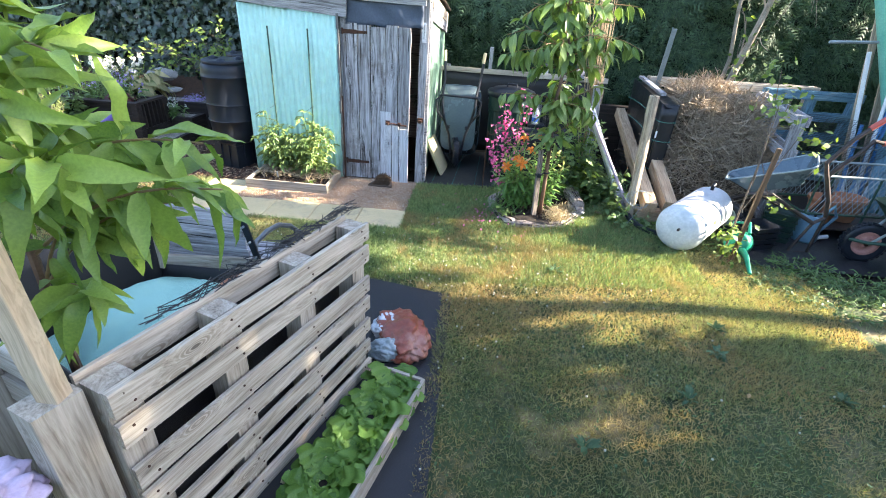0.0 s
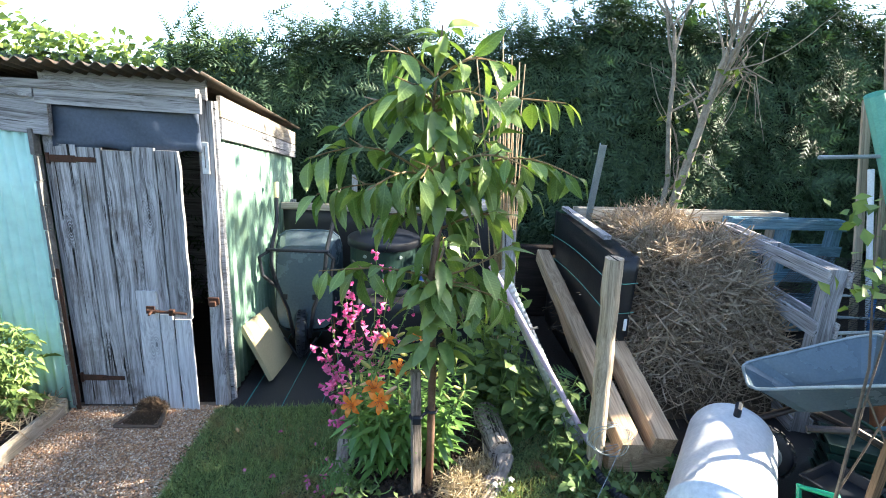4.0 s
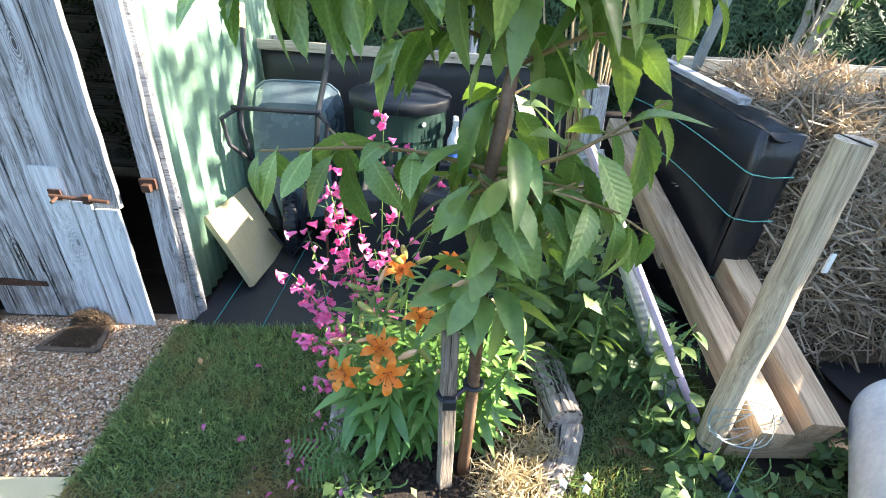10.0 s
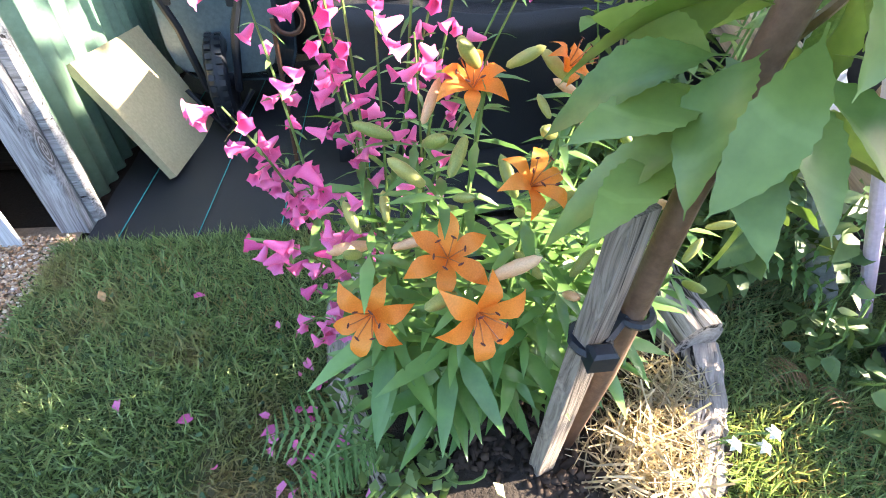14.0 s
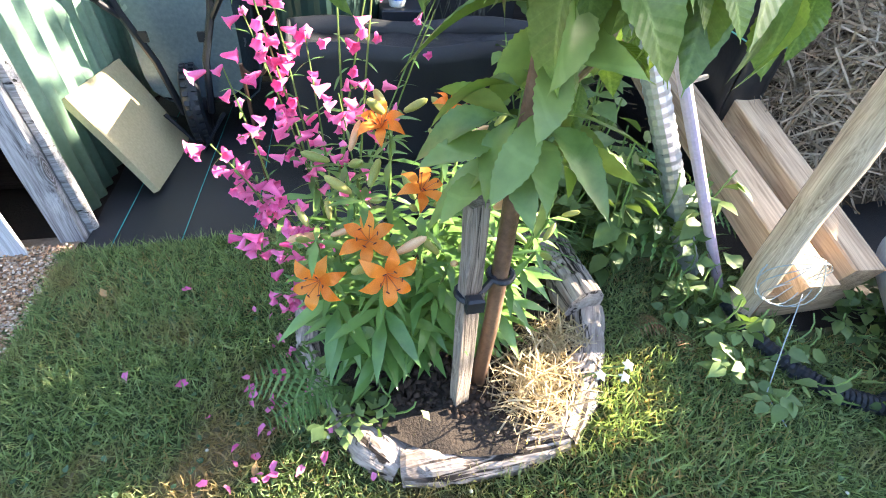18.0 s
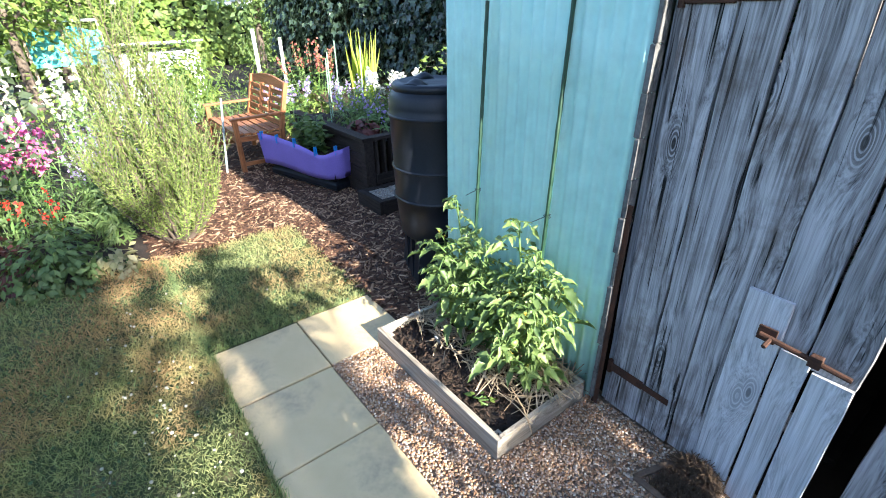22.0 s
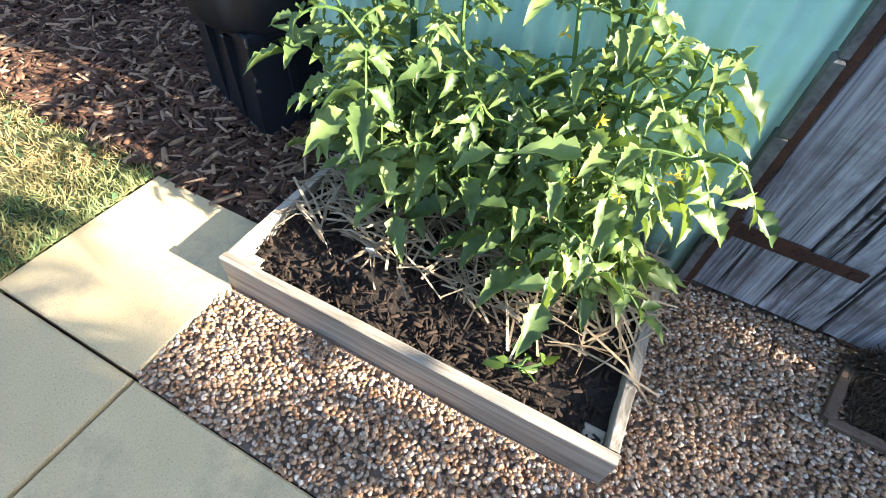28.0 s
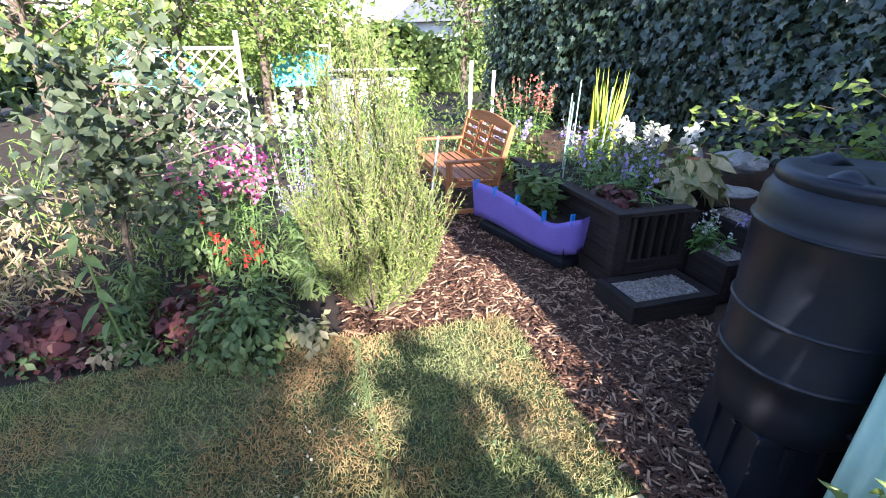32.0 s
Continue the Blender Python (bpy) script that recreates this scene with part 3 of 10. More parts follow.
mb.box(in_shed(-0.035, 0.848, 0.70), in_shed(0.03, 0.86, 0.75), None, 0.004)
mb.box(in_shed(-0.02, 0.825, 0.695), in_shed(0.015, 0.85, 0.73), None, 0.004)
part("hasp", mb, RUST, shed, "rusty iron staple")
# fascia, cloth over the door, side boards
board("fascia", in_shed(-1.89, 0.815, 1.885), in_shed(-0.775, 0.815, 1.80), 0.03, 0.20, GREY_WOOD, shed, 0, "", 0.004, 61)
board("fascia", in_shed(-1.80, 0.80, 1.985), in_shed(-0.83, 0.80, 1.93), 0.025, 0.06, GREY_WOOD, shed, 0, "", 0.003, 66)
board("fascia", in_shed(-0.82, 0.805, 1.925), in_shed(0.03, 0.805, 1.905), 0.03, 0.11, GREY_WOOD, shed, 0, "", 0.004, 62)
# added board, only there to keep sun streaks from passing under the roof
board("eaves_filler", in_shed(-0.82, 0.845, 2.0), in_shed(0.05, 0.845, 1.985), 0.02, 0.11, GREY_WOOD, shed, 0, "", 0.002, 63)
mb = MB()
mb.shell(24, 6, lambda u, v: in_shed(-0.80 + 0.80 * u, 0.84 + 0.012 * math.sin(14 * u + 3 * v) * math.sin(3.1 * v), 1.64 + 0.008 * math.sin(22 * u) * (1 - v) + 0.24 * v), (0, 0.003, 0))
part("door_cloth", mb, BLUE_TARP, shed, "dark blue-grey sheet over the door", smooth=True)
for k in range(2):
    board("side_board", in_shed(0.078, 0.93, 1.905 - 0.125 * k), in_shed(0.078, 2.83, 1.69 - 0.125 * k), 0.024, 0.118, GREY_WOOD if k else PALLET_WOOD, shed, 0, "", 0.003, 70 + k)
# roof
mb = MB()


def roof_f(u, v):
    x, y = -1.99 + 2.11 * u, 0.62 + 2.35 * v
    return in_shed(x, y, 2.085 - 0.02 * u - 0.275 * v + 0.013 * math.sin(2 * math.pi * 28 * u))


mb.shell(28 * 8, 5, roof_f, (0, 0, -0.004))
part("roof", mb, ROOF_IRON, shed, "rusty corrugated iron roof", smooth=True)
for y in (0.80, 1.9, 2.8):
    board("rafter", in_shed(-1.9, y, 2.0 - 0.117 * (y - 0.62)), in_shed(0.02, y, 1.985 - 0.117 * (y - 0.62)), 0.05, 0.045, GREY_WOOD, shed, 0, "", 0.002, 80)
# enamel thermometer plate
mb = MB()
mb.box(in_shed(-0.012, 0.866, 1.515), in_shed(0.028, 0.872, 1.70), None, 0.003)
plate = part("thermometer", mb, WHITE_PAINT, shed, "small white enamel thermometer plate", m=pose(0, 0, 0))
mb = MB()
mb.tube([in_shed(0.008, 0.862, 1.55), in_shed(0.008, 0.862, 1.68)], 0.0025, 6)
part("glass_tube", mb, BLACK_PLASTIC, plate)
mb = MB()
mb.box((-0.9, 0.35, 0.0), (0.85, 1.7, 0.03), None, 0.005)
part("shed_floor", mb, DARK_WOOD, shed)

# ---- tomato bed ----
bed = thing("raised_bed", (-1.367, 0.552, 0), "low raised bed of pale sawn boards with tomato plants", "raised bed")
bx0, bx1, by0, by1 = -0.442, 0.455, -0.285, 0.243
board("front_board", (bx0, by0 + 0.012, 0.038), (bx1, by0 + 0.012, 0.038), 0.024, 0.11, PALE_WOOD, bed, 0, "", 0.0015, 90)
board("back_board", (bx0, by1 - 0.012, 0.038), (bx1, by1 - 0.012, 0.038), 0.022, 0.10, PALE_WOOD, bed, 0, "", 0.0015, 91)
board("side_board", (bx0 + 0.012, by0 + 0.024, 0.038), (bx0 + 0.012, by1 - 0.024, 0.038), 0.022, 0.108, PALE_WOOD, bed, 0, "", 0.0015, 92)
board("side_board", (bx1 - 0.012, by0 + 0.024, 0.038), (bx1 - 0.012, by1 - 0.024, 0.038), 0.022, 0.108, PALE_WOOD, bed, 0, "", 0.0015, 93)
for sx in (bx0 + 0.045, bx1 - 0.045):
    for sy in (by0 + 0.045, by1 - 0.045):
        mb = MB()
        mb.box((sx - 0.02, sy - 0.02, -0.02), (sx + 0.02, sy + 0.02, 0.062), None, 0.003)
        part("corner_block", mb, PALE_WOOD, bed)
mb = MB()
mb.grid(40, 26, lambda u, v: (bx0 + 0.022 + (bx1 - bx0 - 0.044) * u, by0 + 0.022 + (by1 - by0 - 0.044) * v, 0.045 + 0.016 * noise.noise((u * 9, v * 7, 1)) + 0.01 * noise.noise((u * 25, v * 21, 4)) + 0.02 * v))
part("soil", mb, SOIL, bed, "dark crumbly compost", smooth=True)

# ---- water butts ----
def water_butt(at, label, rz=0):
    t = thing("water_butt", at, label, "water butt", "water butts by the shed", rz=rz)
    prof = [(0.0, 0.30), (0.215, 0.30), (0.228, 0.315), (0.240, 0.42), (0.249, 0.52), (0.256, 0.525), (0.258, 0.535), (0.252, 0.545), (0.255, 0.66), (0.256, 0.665), (0.257, 0.675), (0.253, 0.685), (0.259, 0.80), (0.262, 0.93), (0.267, 0.935), (0.268, 0.947), (0.263, 0.955), (0.262, 1.02), (0.256, 1.10), (0.238, 1.15), (0.222, 1.165)]
    prof = [(r, float(np.interp(z, (0.30, 0.535, 0.675, 0.947, 1.165), (0.30, 0.555, 0.735, 1.03, 1.165)))) for r, z in prof]
    part("barrel", MB().lathe(prof, 48), BLACK_PLASTIC, t, "black ribbed barrel", smooth=True)
    for z, r in ((0.555, 0.256), (0.735, 0.256), (1.03, 0.265)):
        part("hoop", MB().lathe([(r, z - 0.008), (r + 0.007, z - 0.003), (r + 0.007, z + 0.003), (r, z + 0.008)], 48), BLACK_PLASTIC, t, "raised rib", smooth=True)
    mb = MB().lathe([(0.232, 1.155), (0.238, 1.16), (0.238, 1.185), (0.23, 1.195), (0.19, 1.20), (0.17, 1.19), (0.0, 1.195)], 40)
    lid = part("lid", mb, BLACK_PLASTIC, t, "round screw lid with hand grips", smooth=True)
    for a in (20, 140, 260):
        mb = MB()
        mb.shell(8, 8, lambda u, v: (0.11 + 0.10 * u, (v - 0.5) * 0.13 * (0.7 + 0.4 * u), 1.19 + 0.035 * math.sin(math.pi * v) * (0.35 + 0.65 * math.sin(math.pi * min(u * 1.1, 1)))), (0, 0, -0.02))
        part("grip", mb, BLACK_PLASTIC, lid, m=pose(0, 0, 0, 0, 0, a), smooth=True)
    stand = part("stand", MB().lathe([(0.0, 0.31), (0.24, 0.31), (0.25, 0.305), (0.25, 0.28), (0.24, 0.275), (0.27, 0.012), (0.28, 0.008), (0.28, 0.0), (0.0, 0.0)], 4), BLACK_PLASTIC, t, "square black plastic stand")
    for k in range(4):
        for u in (-0.06, 0.06):
            part("stand_rib", MB().box((0.165, u - 0.012, 0.012), (0.193, u + 0.012, 0.277), None, 0.004), BLACK_PLASTIC, stand, m=pose(0, 0, 0, 0, 0, 45 + 90 * k))
    mb = MB()
    mb.tube([(0.20, -0.13, 0.40), (0.235, -0.155, 0.40), (0.245, -0.16, 0.375)], 0.012, 8)
    part("tap", mb, BLACK_PLASTIC, t)
    return t


butt = water_butt((-2.225, 0.98, 0), "tall black plastic water butt on a black stand", 25)
butt2 = copy_thing(butt, pose(-2.27, 1.62, 0.0, 0, 0, 70))
tagged(butt2, "second black water butt behind the first")

# ---- dark planter, steps, trough, bench ----
planter = thing("planter", (-4.25, 1.76, 0), "dark stained raised planter full of flowers", "planter")
px0, px1, py0, py1 = -0.95, 0.63, -0.49, 0.04
for k in range(4):
    z = 0.07 + 0.132 * k
    board("side_board", (px0, py0, z), (px1 - 0.03, py0, z), 0.028, 0.125, DARK_WOOD, planter, 0, "", 0.002, 110 + k)
    board("side_board", (px0, py1, z), (px1 - 0.03, py1, z), 0.028, 0.125, DARK_WOOD, planter, 0, "", 0.002, 120 + k)
for k in range(6):
    y = py0 + 0.075 + k * 0.078
    board("slat", (px1 + 0.008, y, 0.02), (px1 + 0.008, y, 0.53), 0.073, 0.022, DARK_WOOD, planter, 0, "", 0.0015, 130 + k, 3)
for y in (py0, py1):
    mb = MB()
    mb.box((px1 - 0.04, y - 0.045, 0), (px1 + 0.035, y + 0.045, 0.54), None, 0.004)
    part("corner_post", mb, DARK_WOOD, planter)
board("top_rail", (px0, py0 - 0.01, 0.552), (px1 + 0.04, py0 - 0.01, 0.552), 0.10, 0.03, DARK_WOOD, planter, 0, "", 0.001, 150)
board("top_rail", (px1 - 0.01, py0 + 0.045, 0.549), (px1 - 0.01, py1, 0.549), 0.09, 0.03, DARK_WOOD, planter, 0, "", 0.001, 151)
board("kick_rail", (px1 + 0.036, py0 + 0.05, 0.19), (px1 + 0.036, py1, 0.19), 0.03, 0.09, DARK_WOOD, planter, 0, "", 0.001, 152)
mb = MB()
mb.grid(12, 10, lambda u, v: (px0 + (px1 - px0) * u, py0 + (py1 - py0) * v, 0.50 + 0.05 * noise.noise((u * 5, v * 5, 3))))
part("soil", mb, SOIL, planter)

rear = thing("planter", (-4.55, 2.08, 0), "rear part of the dark stained planter, filled with flowers", "planter")
for k in range(4):
    z = 0.07 + 0.132 * k
    board("side_board", (-0.65, -0.25, z), (0.6, -0.25, z), 0.028, 0.125, DARK_WOOD, rear, 0, "", 0.002, 210 + k)
    board("end_board", (0.6, -0.23, z), (0.6, 0.25, z), 0.028, 0.125, DARK_WOOD, rear, 0, "", 0.002, 214 + k)
    board("side_board", (-0.65, 0.26, z), (0.6, 0.26, z), 0.028, 0.125, DARK_WOOD, rear, 0, "", 0.002, 218 + k)
part("soil", MB().grid(10, 6, lambda u, v: (-0.65 + 1.24 * u, -0.235 + 0.48 * v, 0.49 + 0.04 * noise.noise((u * 5, v * 5, 6)))), SOIL, rear)


def step(x0, x1, y0, y1, h):
    t = thing("garden_step", ((x0 + x1) / 2, (y0 + y1) / 2, 0), "dark timber step filled with gravel", "step", "timber steps")
    a, b = (x1 - x0) / 2, (y1 - y0) / 2
    for p, r in (((-a, -b + 0.03), (a, -b + 0.03)), ((-a, b - 0.03), (a, b - 0.03)), ((-a + 0.03, -b + 0.06), (-a + 0.03, b - 0.06)), ((a - 0.03, -b + 0.06), (a - 0.03, b - 0.06))):
        board("sleeper", (*p, h / 2), (*r, h / 2), 0.06, h, DARK_WOOD, t, 0, "", 0.001, 160, 3, 0.004)
    part("gravel_fill", MB().box((-a + 0.05, -b + 0.05, 0), (a - 0.05, b - 0.05, h - 0.018)), GRAVEL, t, "grey gravel fill")
    return t, x0 + 0.06, x1 - 0.06, y0 + 0.06, y1 - 0.06, h - 0.018


STEPS = [step(-3.58, -3.20, 1.12, 1.74, 0.135), step(-3.92, -3.28, 1.84, 2.18, 0.275), step(-3.98, -3.2, 2.18, 2.55, 0.41)]

trough = thing("trough", (-4.64, 1.10, 0), "black self-watering trough wrapped in a purple foam sheet", "trough", rz=16)
mb = MB()
for z0, z1, a, b in ((0.0, 0.10, 0.44, 0.155),):
    mb.box((-a, -b, z0), (a, b, z1), None, 0.03)
part("base_tray", mb, BLACK_PLASTIC, trough, "black base tray")
mb = MB()
mb.box((-0.43, -0.145, 0.105), (0.43, 0.145, 0.27), None, 0.01)
part("body", mb, BLACK_PLASTIC, trough)


def wrap_path(s):
    """Sheet round the front, near end and back of the trough."""
    pts = [(-0.50, -0.185), (0.40, -0.185), (0.485, -0.10), (0.485, 0.20)]
    ls = [math.dist(pts[i], pts[i + 1]) for i in range(3)]
    d = s * sum(ls)
    for i in range(3):
        if d <= ls[i] or i == 2:
            k = d / ls[i]
            return (pts[i][0] + (pts[i + 1][0] - pts[i][0]) * k, pts[i][1] + (pts[i + 1][1] - pts[i][1]) * k)
        d -= ls[i]


mb = MB()
mb.shell(40, 5, lambda u, v: (wrap_path(u)[0] * (0.97 + 0.06 * v), wrap_path(u)[1] * (0.97 + 0.06 * v), 0.12 + 0.012 * math.sin(9 * u) + (0.26 - 0.04 * math.exp(-((u - 0.62) / 0.10) ** 2) + 0.04 * (abs(u - 0.6) - 0.3)) * v), (0.0, 0.006, 0))
wrap = part("foam_sheet", mb, PURPLE_FOAM, trough, "purple foam sheet", smooth=True)
trough.matrix_basis = pose(-4.47, 1.12, 0, 0, 0, 16) @ Matrix.Scale(1.12, 4)
PEG = m_plain("blue_peg_plastic", (0.01, 0.22, 0.62), (0.03, 0.32, 0.80), 0.4, bumps=0)
for s in (0.03, 0.20, 0.38, 0.58, 0.74):
    x, y = wrap_path(s)
    mb = MB()
    zt = 0.355 - 0.04 * math.exp(-((s - 0.62) / 0.10) ** 2)
    mb.box((x - 0.007, y - 0.012, zt - 0.015), (x + 0.007, y - 0.002, zt + 0.06), None, 0.002)
    mb.box((x - 0.007, y + 0.006, zt - 0.015), (x + 0.007, y + 0.016, zt + 0.06), None, 0.002)
    part("clothes_peg", mb, PEG, trough, "bright blue clothes peg")
part("soil", MB().box((-0.42, -0.135, 0.25), (0.42, 0.135, 0.29), None, 0.01), SOIL, trough)

bench = thing("garden_bench", (-5.72, 0.86, 0), "reddish hardwood garden bench with slatted seat and arched back", "bench")
bw = 0.57
for k in range(6):
    board("seat_slat", (-bw + 0.03, -0.22 + 0.083 * k, 0.385 + 0.006 * abs(k - 2.5)), (bw - 0.03, -0.22 + 0.083 * k, 0.385 + 0.006 * abs(k - 2.5)), 0.068, 0.02, BENCH_WOOD, bench, 0, "", 0.0005, 170 + k, 2)
for s in (-1, 1):
    x = s * (bw - 0.02)
    board("front_leg", (x, -0.25, 0), (x, -0.25, 0.54), 0.045, 0.05, BENCH_WOOD, bench, 0, "", 0.0005, 180, 2)
    board("back_leg", (x, 0.20, 0), (x, 0.22, 0.40), 0.045, 0.05, BENCH_WOOD, bench, 0, "", 0.0005, 181, 2)
    board("back_post", (x, 0.22, 0.395), (x, 0.34, 0.86), 0.045, 0.045, BENCH_WOOD, bench, 0, "", 0.0005, 182, 2)
    board("arm", (x, -0.29, 0.555), (x, 0.25, 0.565), 0.06, 0.025, BENCH_WOOD, bench, 0, "", 0.0005, 183, 2)
    board("seat_rail", (x, -0.225, 0.35), (x, 0.20, 0.35), 0.03, 0.05, BENCH_WOOD, bench, 0, "", 0.0005, 184, 2)
    board("foot_rail", (x, -0.225, 0.09), (x, 0.18, 0.09), 0.03, 0.04, BENCH_WOOD, bench, 0, "", 0.0005, 185, 2)
board("apron", (-bw + 0.04, -0.25, 0.345), (bw - 0.04, -0.25, 0.345), 0.022, 0.06, BENCH_WOOD, bench, 0, "", 0.0005, 186, 2)
board("back_rail", (-bw + 0.045, 0.232, 0.45), (bw - 0.045, 0.232, 0.45), 0.025, 0.05, BENCH_WOOD, bench, 0, "", 0.0005, 187, 2)
mb = MB()
mb.shell(20, 2, lambda u, v: (-bw + 0.02 + (2 * bw - 0.04) * u, 0.325 + 0.012 * v, 0.79 + (0.06 + 0.05 * math.sin(math.pi * u)) * v), (0, 0.026, 0))
part("top_rail", mb, BENCH_WOOD, bench, "arched top rail")
for k, x in enumerate((-0.18, -0.12, 0.12, 0.18)):
    board("upright", (x, 0.24, 0.47), (x, 0.32, 0.80), 0.035, 0.018, BENCH_WOOD, bench, 0, "", 0.0005, 188 + k, 2)
for x0, x1 in ((-bw + 0.05, -0.20), (-0.10, 0.10), (0.20, bw - 0.05)):
    for k in range(4):
        z = 0.525 + 0.075 * k
        board("back_slat", (x0, 0.25 + 0.019 * k, z), (x1, 0.25 + 0.019 * k, z), 0.016, 0.05, BENCH_WOOD, bench, 0, "", 0.0005, 192 + k, 2)

# grey rod leaning by the bench, white marker posts, green canes
mb = MB()
mb.tube([(-5.25, 0.45, 0), (-5.55, 0.62, 0.72)], 0.012, 8)
solid("leaning_rod", mb, GALV, "grey metal rod leaning on the bench", "rod")
GREEN_CANE = m_plain("green_coated_cane", (0.008, 0.035, 0.018), (0.018, 0.07, 0.035), 0.5, 0, 30, 200, 0.2)
PALE_GREEN_CANE = m_plain("pale_green_cane", (0.22, 0.40, 0.30), (0.36, 0.55, 0.42), 0.5, bumps=0)
for k, (x, y, h) in enumerate(((-5.0, 1.72, 1.25), (-4.85, 1.55, 1.16), (-4.62, 1.42, 1.12), (-4.9, 1.95, 1.2))):
    mb = MB()
    mb.tube([(0, 0, 0.3), (0.01 * k, 0.01, h)], 0.006, 6)
    solid("plant_cane", mb, PALE_GREEN_CANE, "thin pale green plant cane among the flowers", "cane", "planter canes", m=pose(x, y, 0))
for k, (x, y, h) in enumerate(((-8.2, 1.9, 1.28), (-9.0, 2.6, 1.1))):
    mb = MB()
    mb.tube([(0, 0, -0.2), (0, 0, h)], 0.03, 10)
    solid("marker_post", mb, WHITE_PAINT, "white plastic post standing in the flower border", "post", "white posts", m=pose(x, y, 0))
# green stakes at the mint sheet
for k, (a, b) in enumerate((((-1.572, 0.70, 0.05), (-1.612, 0.795, 1.575)), ((-1.175, 0.72, 0.05), (-1.19, 0.80, 1.575)))):
    mb = MB()
    av, bv = Vector(a), Vector(b)
    ps = [av.lerp(bv, s) - av for s in np.linspace(0, 1, 36)]
    mb.tube(ps, [0.0075 + 0.0012 * (i % 2) for i in range(36)], 7)
    st = solid("plant_stake", mb, GREEN_CANE, "ribbed dark green plant stake in the tomato bed", "plant stake", "tomato stakes", m=pose(*a))
    mb = MB()
    mb.tube([ps[17] + Vector((0.014 * math.cos(q), 0.014 * math.sin(q), 0.002 * q)) for q in np.linspace(0, 7, 12)] + [ps[17] + Vector((-0.05, -0.03, -0.03))], 0.0016, 4)
    part("wire_tie", mb, BLACK_PLASTIC, st)

# boot scraper in the gravel by the door
scr = thing("boot_scraper", (-0.40, 0.70, 0), "boot scraper tray with brown brushes on the gravel", "boot scraper", rz=-2)
BRISTLE = m_plain("brown_bristle", (0.04, 0.025, 0.016), (0.15, 0.10, 0.06), 0.95, 0, 40, 300, 1.0)
IRON = m_plain("brown_cast_iron", (0.07, 0.045, 0.03), (0.17, 0.12, 0.085), 0.7, 0.2, 20, 120, 0.2)
for a_, b_ in (((-0.13, -0.10, 0.012), (0.13, -0.10, 0.012)), ((-0.13, -0.10, 0.012), (-0.085, 0.06, 0.012)), ((0.13, -0.10, 0.012), (0.085, 0.06, 0.012)), ((-0.085, 0.06, 0.012), (0.085, 0.06, 0.012))):
    board("frame_bar", a_, b_, 0.022, 0.014, IRON, scr, 0, "", 0.001, 15, 4)
g = np.random.default_rng(19)


def bristles(name, pts, out, label):
    n = len(pts)
    tv = [(-1, 0, 0), (1, 0, 0), (0.6, 1, 0), (-0.6, 1, 0)]
    me = scatter(name, tv, [(0, 1, 2, 3)], pts, *axes_from(spin(n, g), out + g.normal(0, 0.22, (n, 3))), np.stack([np.full(n, 0.0016), g.uniform(0.02, 0.036, n), np.ones(n)], -1))
    stuff(part(name, me, BRISTLE, scr, label))


n = 1500
bristles("bottom_brush", np.stack([g.uniform(-0.085, 0.085, n), g.uniform(-0.088, 0.05, n), np.full(n, 0.004)], -1), np.tile([0, 0, 1.0], (n, 1)), "dark worn bristles")
an, rr = g.uniform(0, math.pi, n), g.uniform(0.2, 1.0, n)
bristles("back_brush", np.stack([0.085 * rr * np.cos(an), g.uniform(0.06, 0.10, n), 0.01 + 0.075 * rr * np.sin(an)], -1), np.stack([np.cos(an) * 0.8, np.full(n, -0.5), np.sin(an)], -1), "rounded brown brush")

# stones and pot on the bank
STONE = m_plain("grey_stone", (0.22, 0.22, 0.21), (0.48, 0.48, 0.47), 0.9, 0, 6, 60, 0.6)


def rock(at, size, seed, mat_=STONE, label="pale grey stone lying on the mulch"):
    bm = bmesh.new()
    bmesh.ops.create_icosphere(bm, subdivisions=3, radius=1.0)
    for vv in bm.verts:
        k = 1 + 0.28 * noise.noise(vv.co * 1.4 + Vector((seed, 0, 0))) + 0.1 * noise.noise(vv.co * 4 + Vector((0, seed, 0)))
        vv.co = Vector((vv.co.x * size[0] * k, vv.co.y * size[1] * k, vv.co.z * size[2] * k))
    me = bpy.data.meshes.new("stone")
    bm.to_mesh(me)
    bm.free()
    return solid("stone", me, mat_, label, "stone", "bank stones", m=pose(*at, 0, 0, 40 * seed))


rock((-4.35, 2.95, 0.62), (0.22, 0.14, 0.10), 1)
rock((-4.05, 2.62, 0.47), (0.19, 0.15, 0.04), 2)
rock((-4.75, 2.85, 0.6), (0.10, 0.10, 0.09), 3)
TERRA = m_plain("terracotta", (0.30, 0.12, 0.06), (0.48, 0.22, 0.12), 0.85, 0, 8, 90, 0.2)
pot = thing("plant_pot", (-4.55, 2.65, 0.48), "small terracotta plant pot on the bank", "plant pot")
part("body", MB().lathe([(0.0, 0.0), (0.055, 0.0), (0.08, 0.13), (0.072, 0.13), (0.06, 0.1), (0, 0.1)], 20), TERRA, pot)
part("rim", MB().lathe([(0.078, 0.115), (0.09, 0.118), (0.092, 0.15), (0.078, 0.15), (0.074, 0.12)], 20), TERRA, pot)
# earth bank under the ivy
mb = MB()
mb.grid(60, 14, lambda u, v: (-10 + 7.95 * u, 2.05 + 1.8 * v, -0.03 + (0.62 * min(1, 1.35 * v) ** 1.4) * min(1, (1 - u) * 5.0 + 0.25) + 0.03 * noise.noise((u * 30, v * 9, 2))))
tagged(part("bank", mb, MULCH, None, smooth=True), "mulched earth bank below the ivy", "bank", kind="structure")

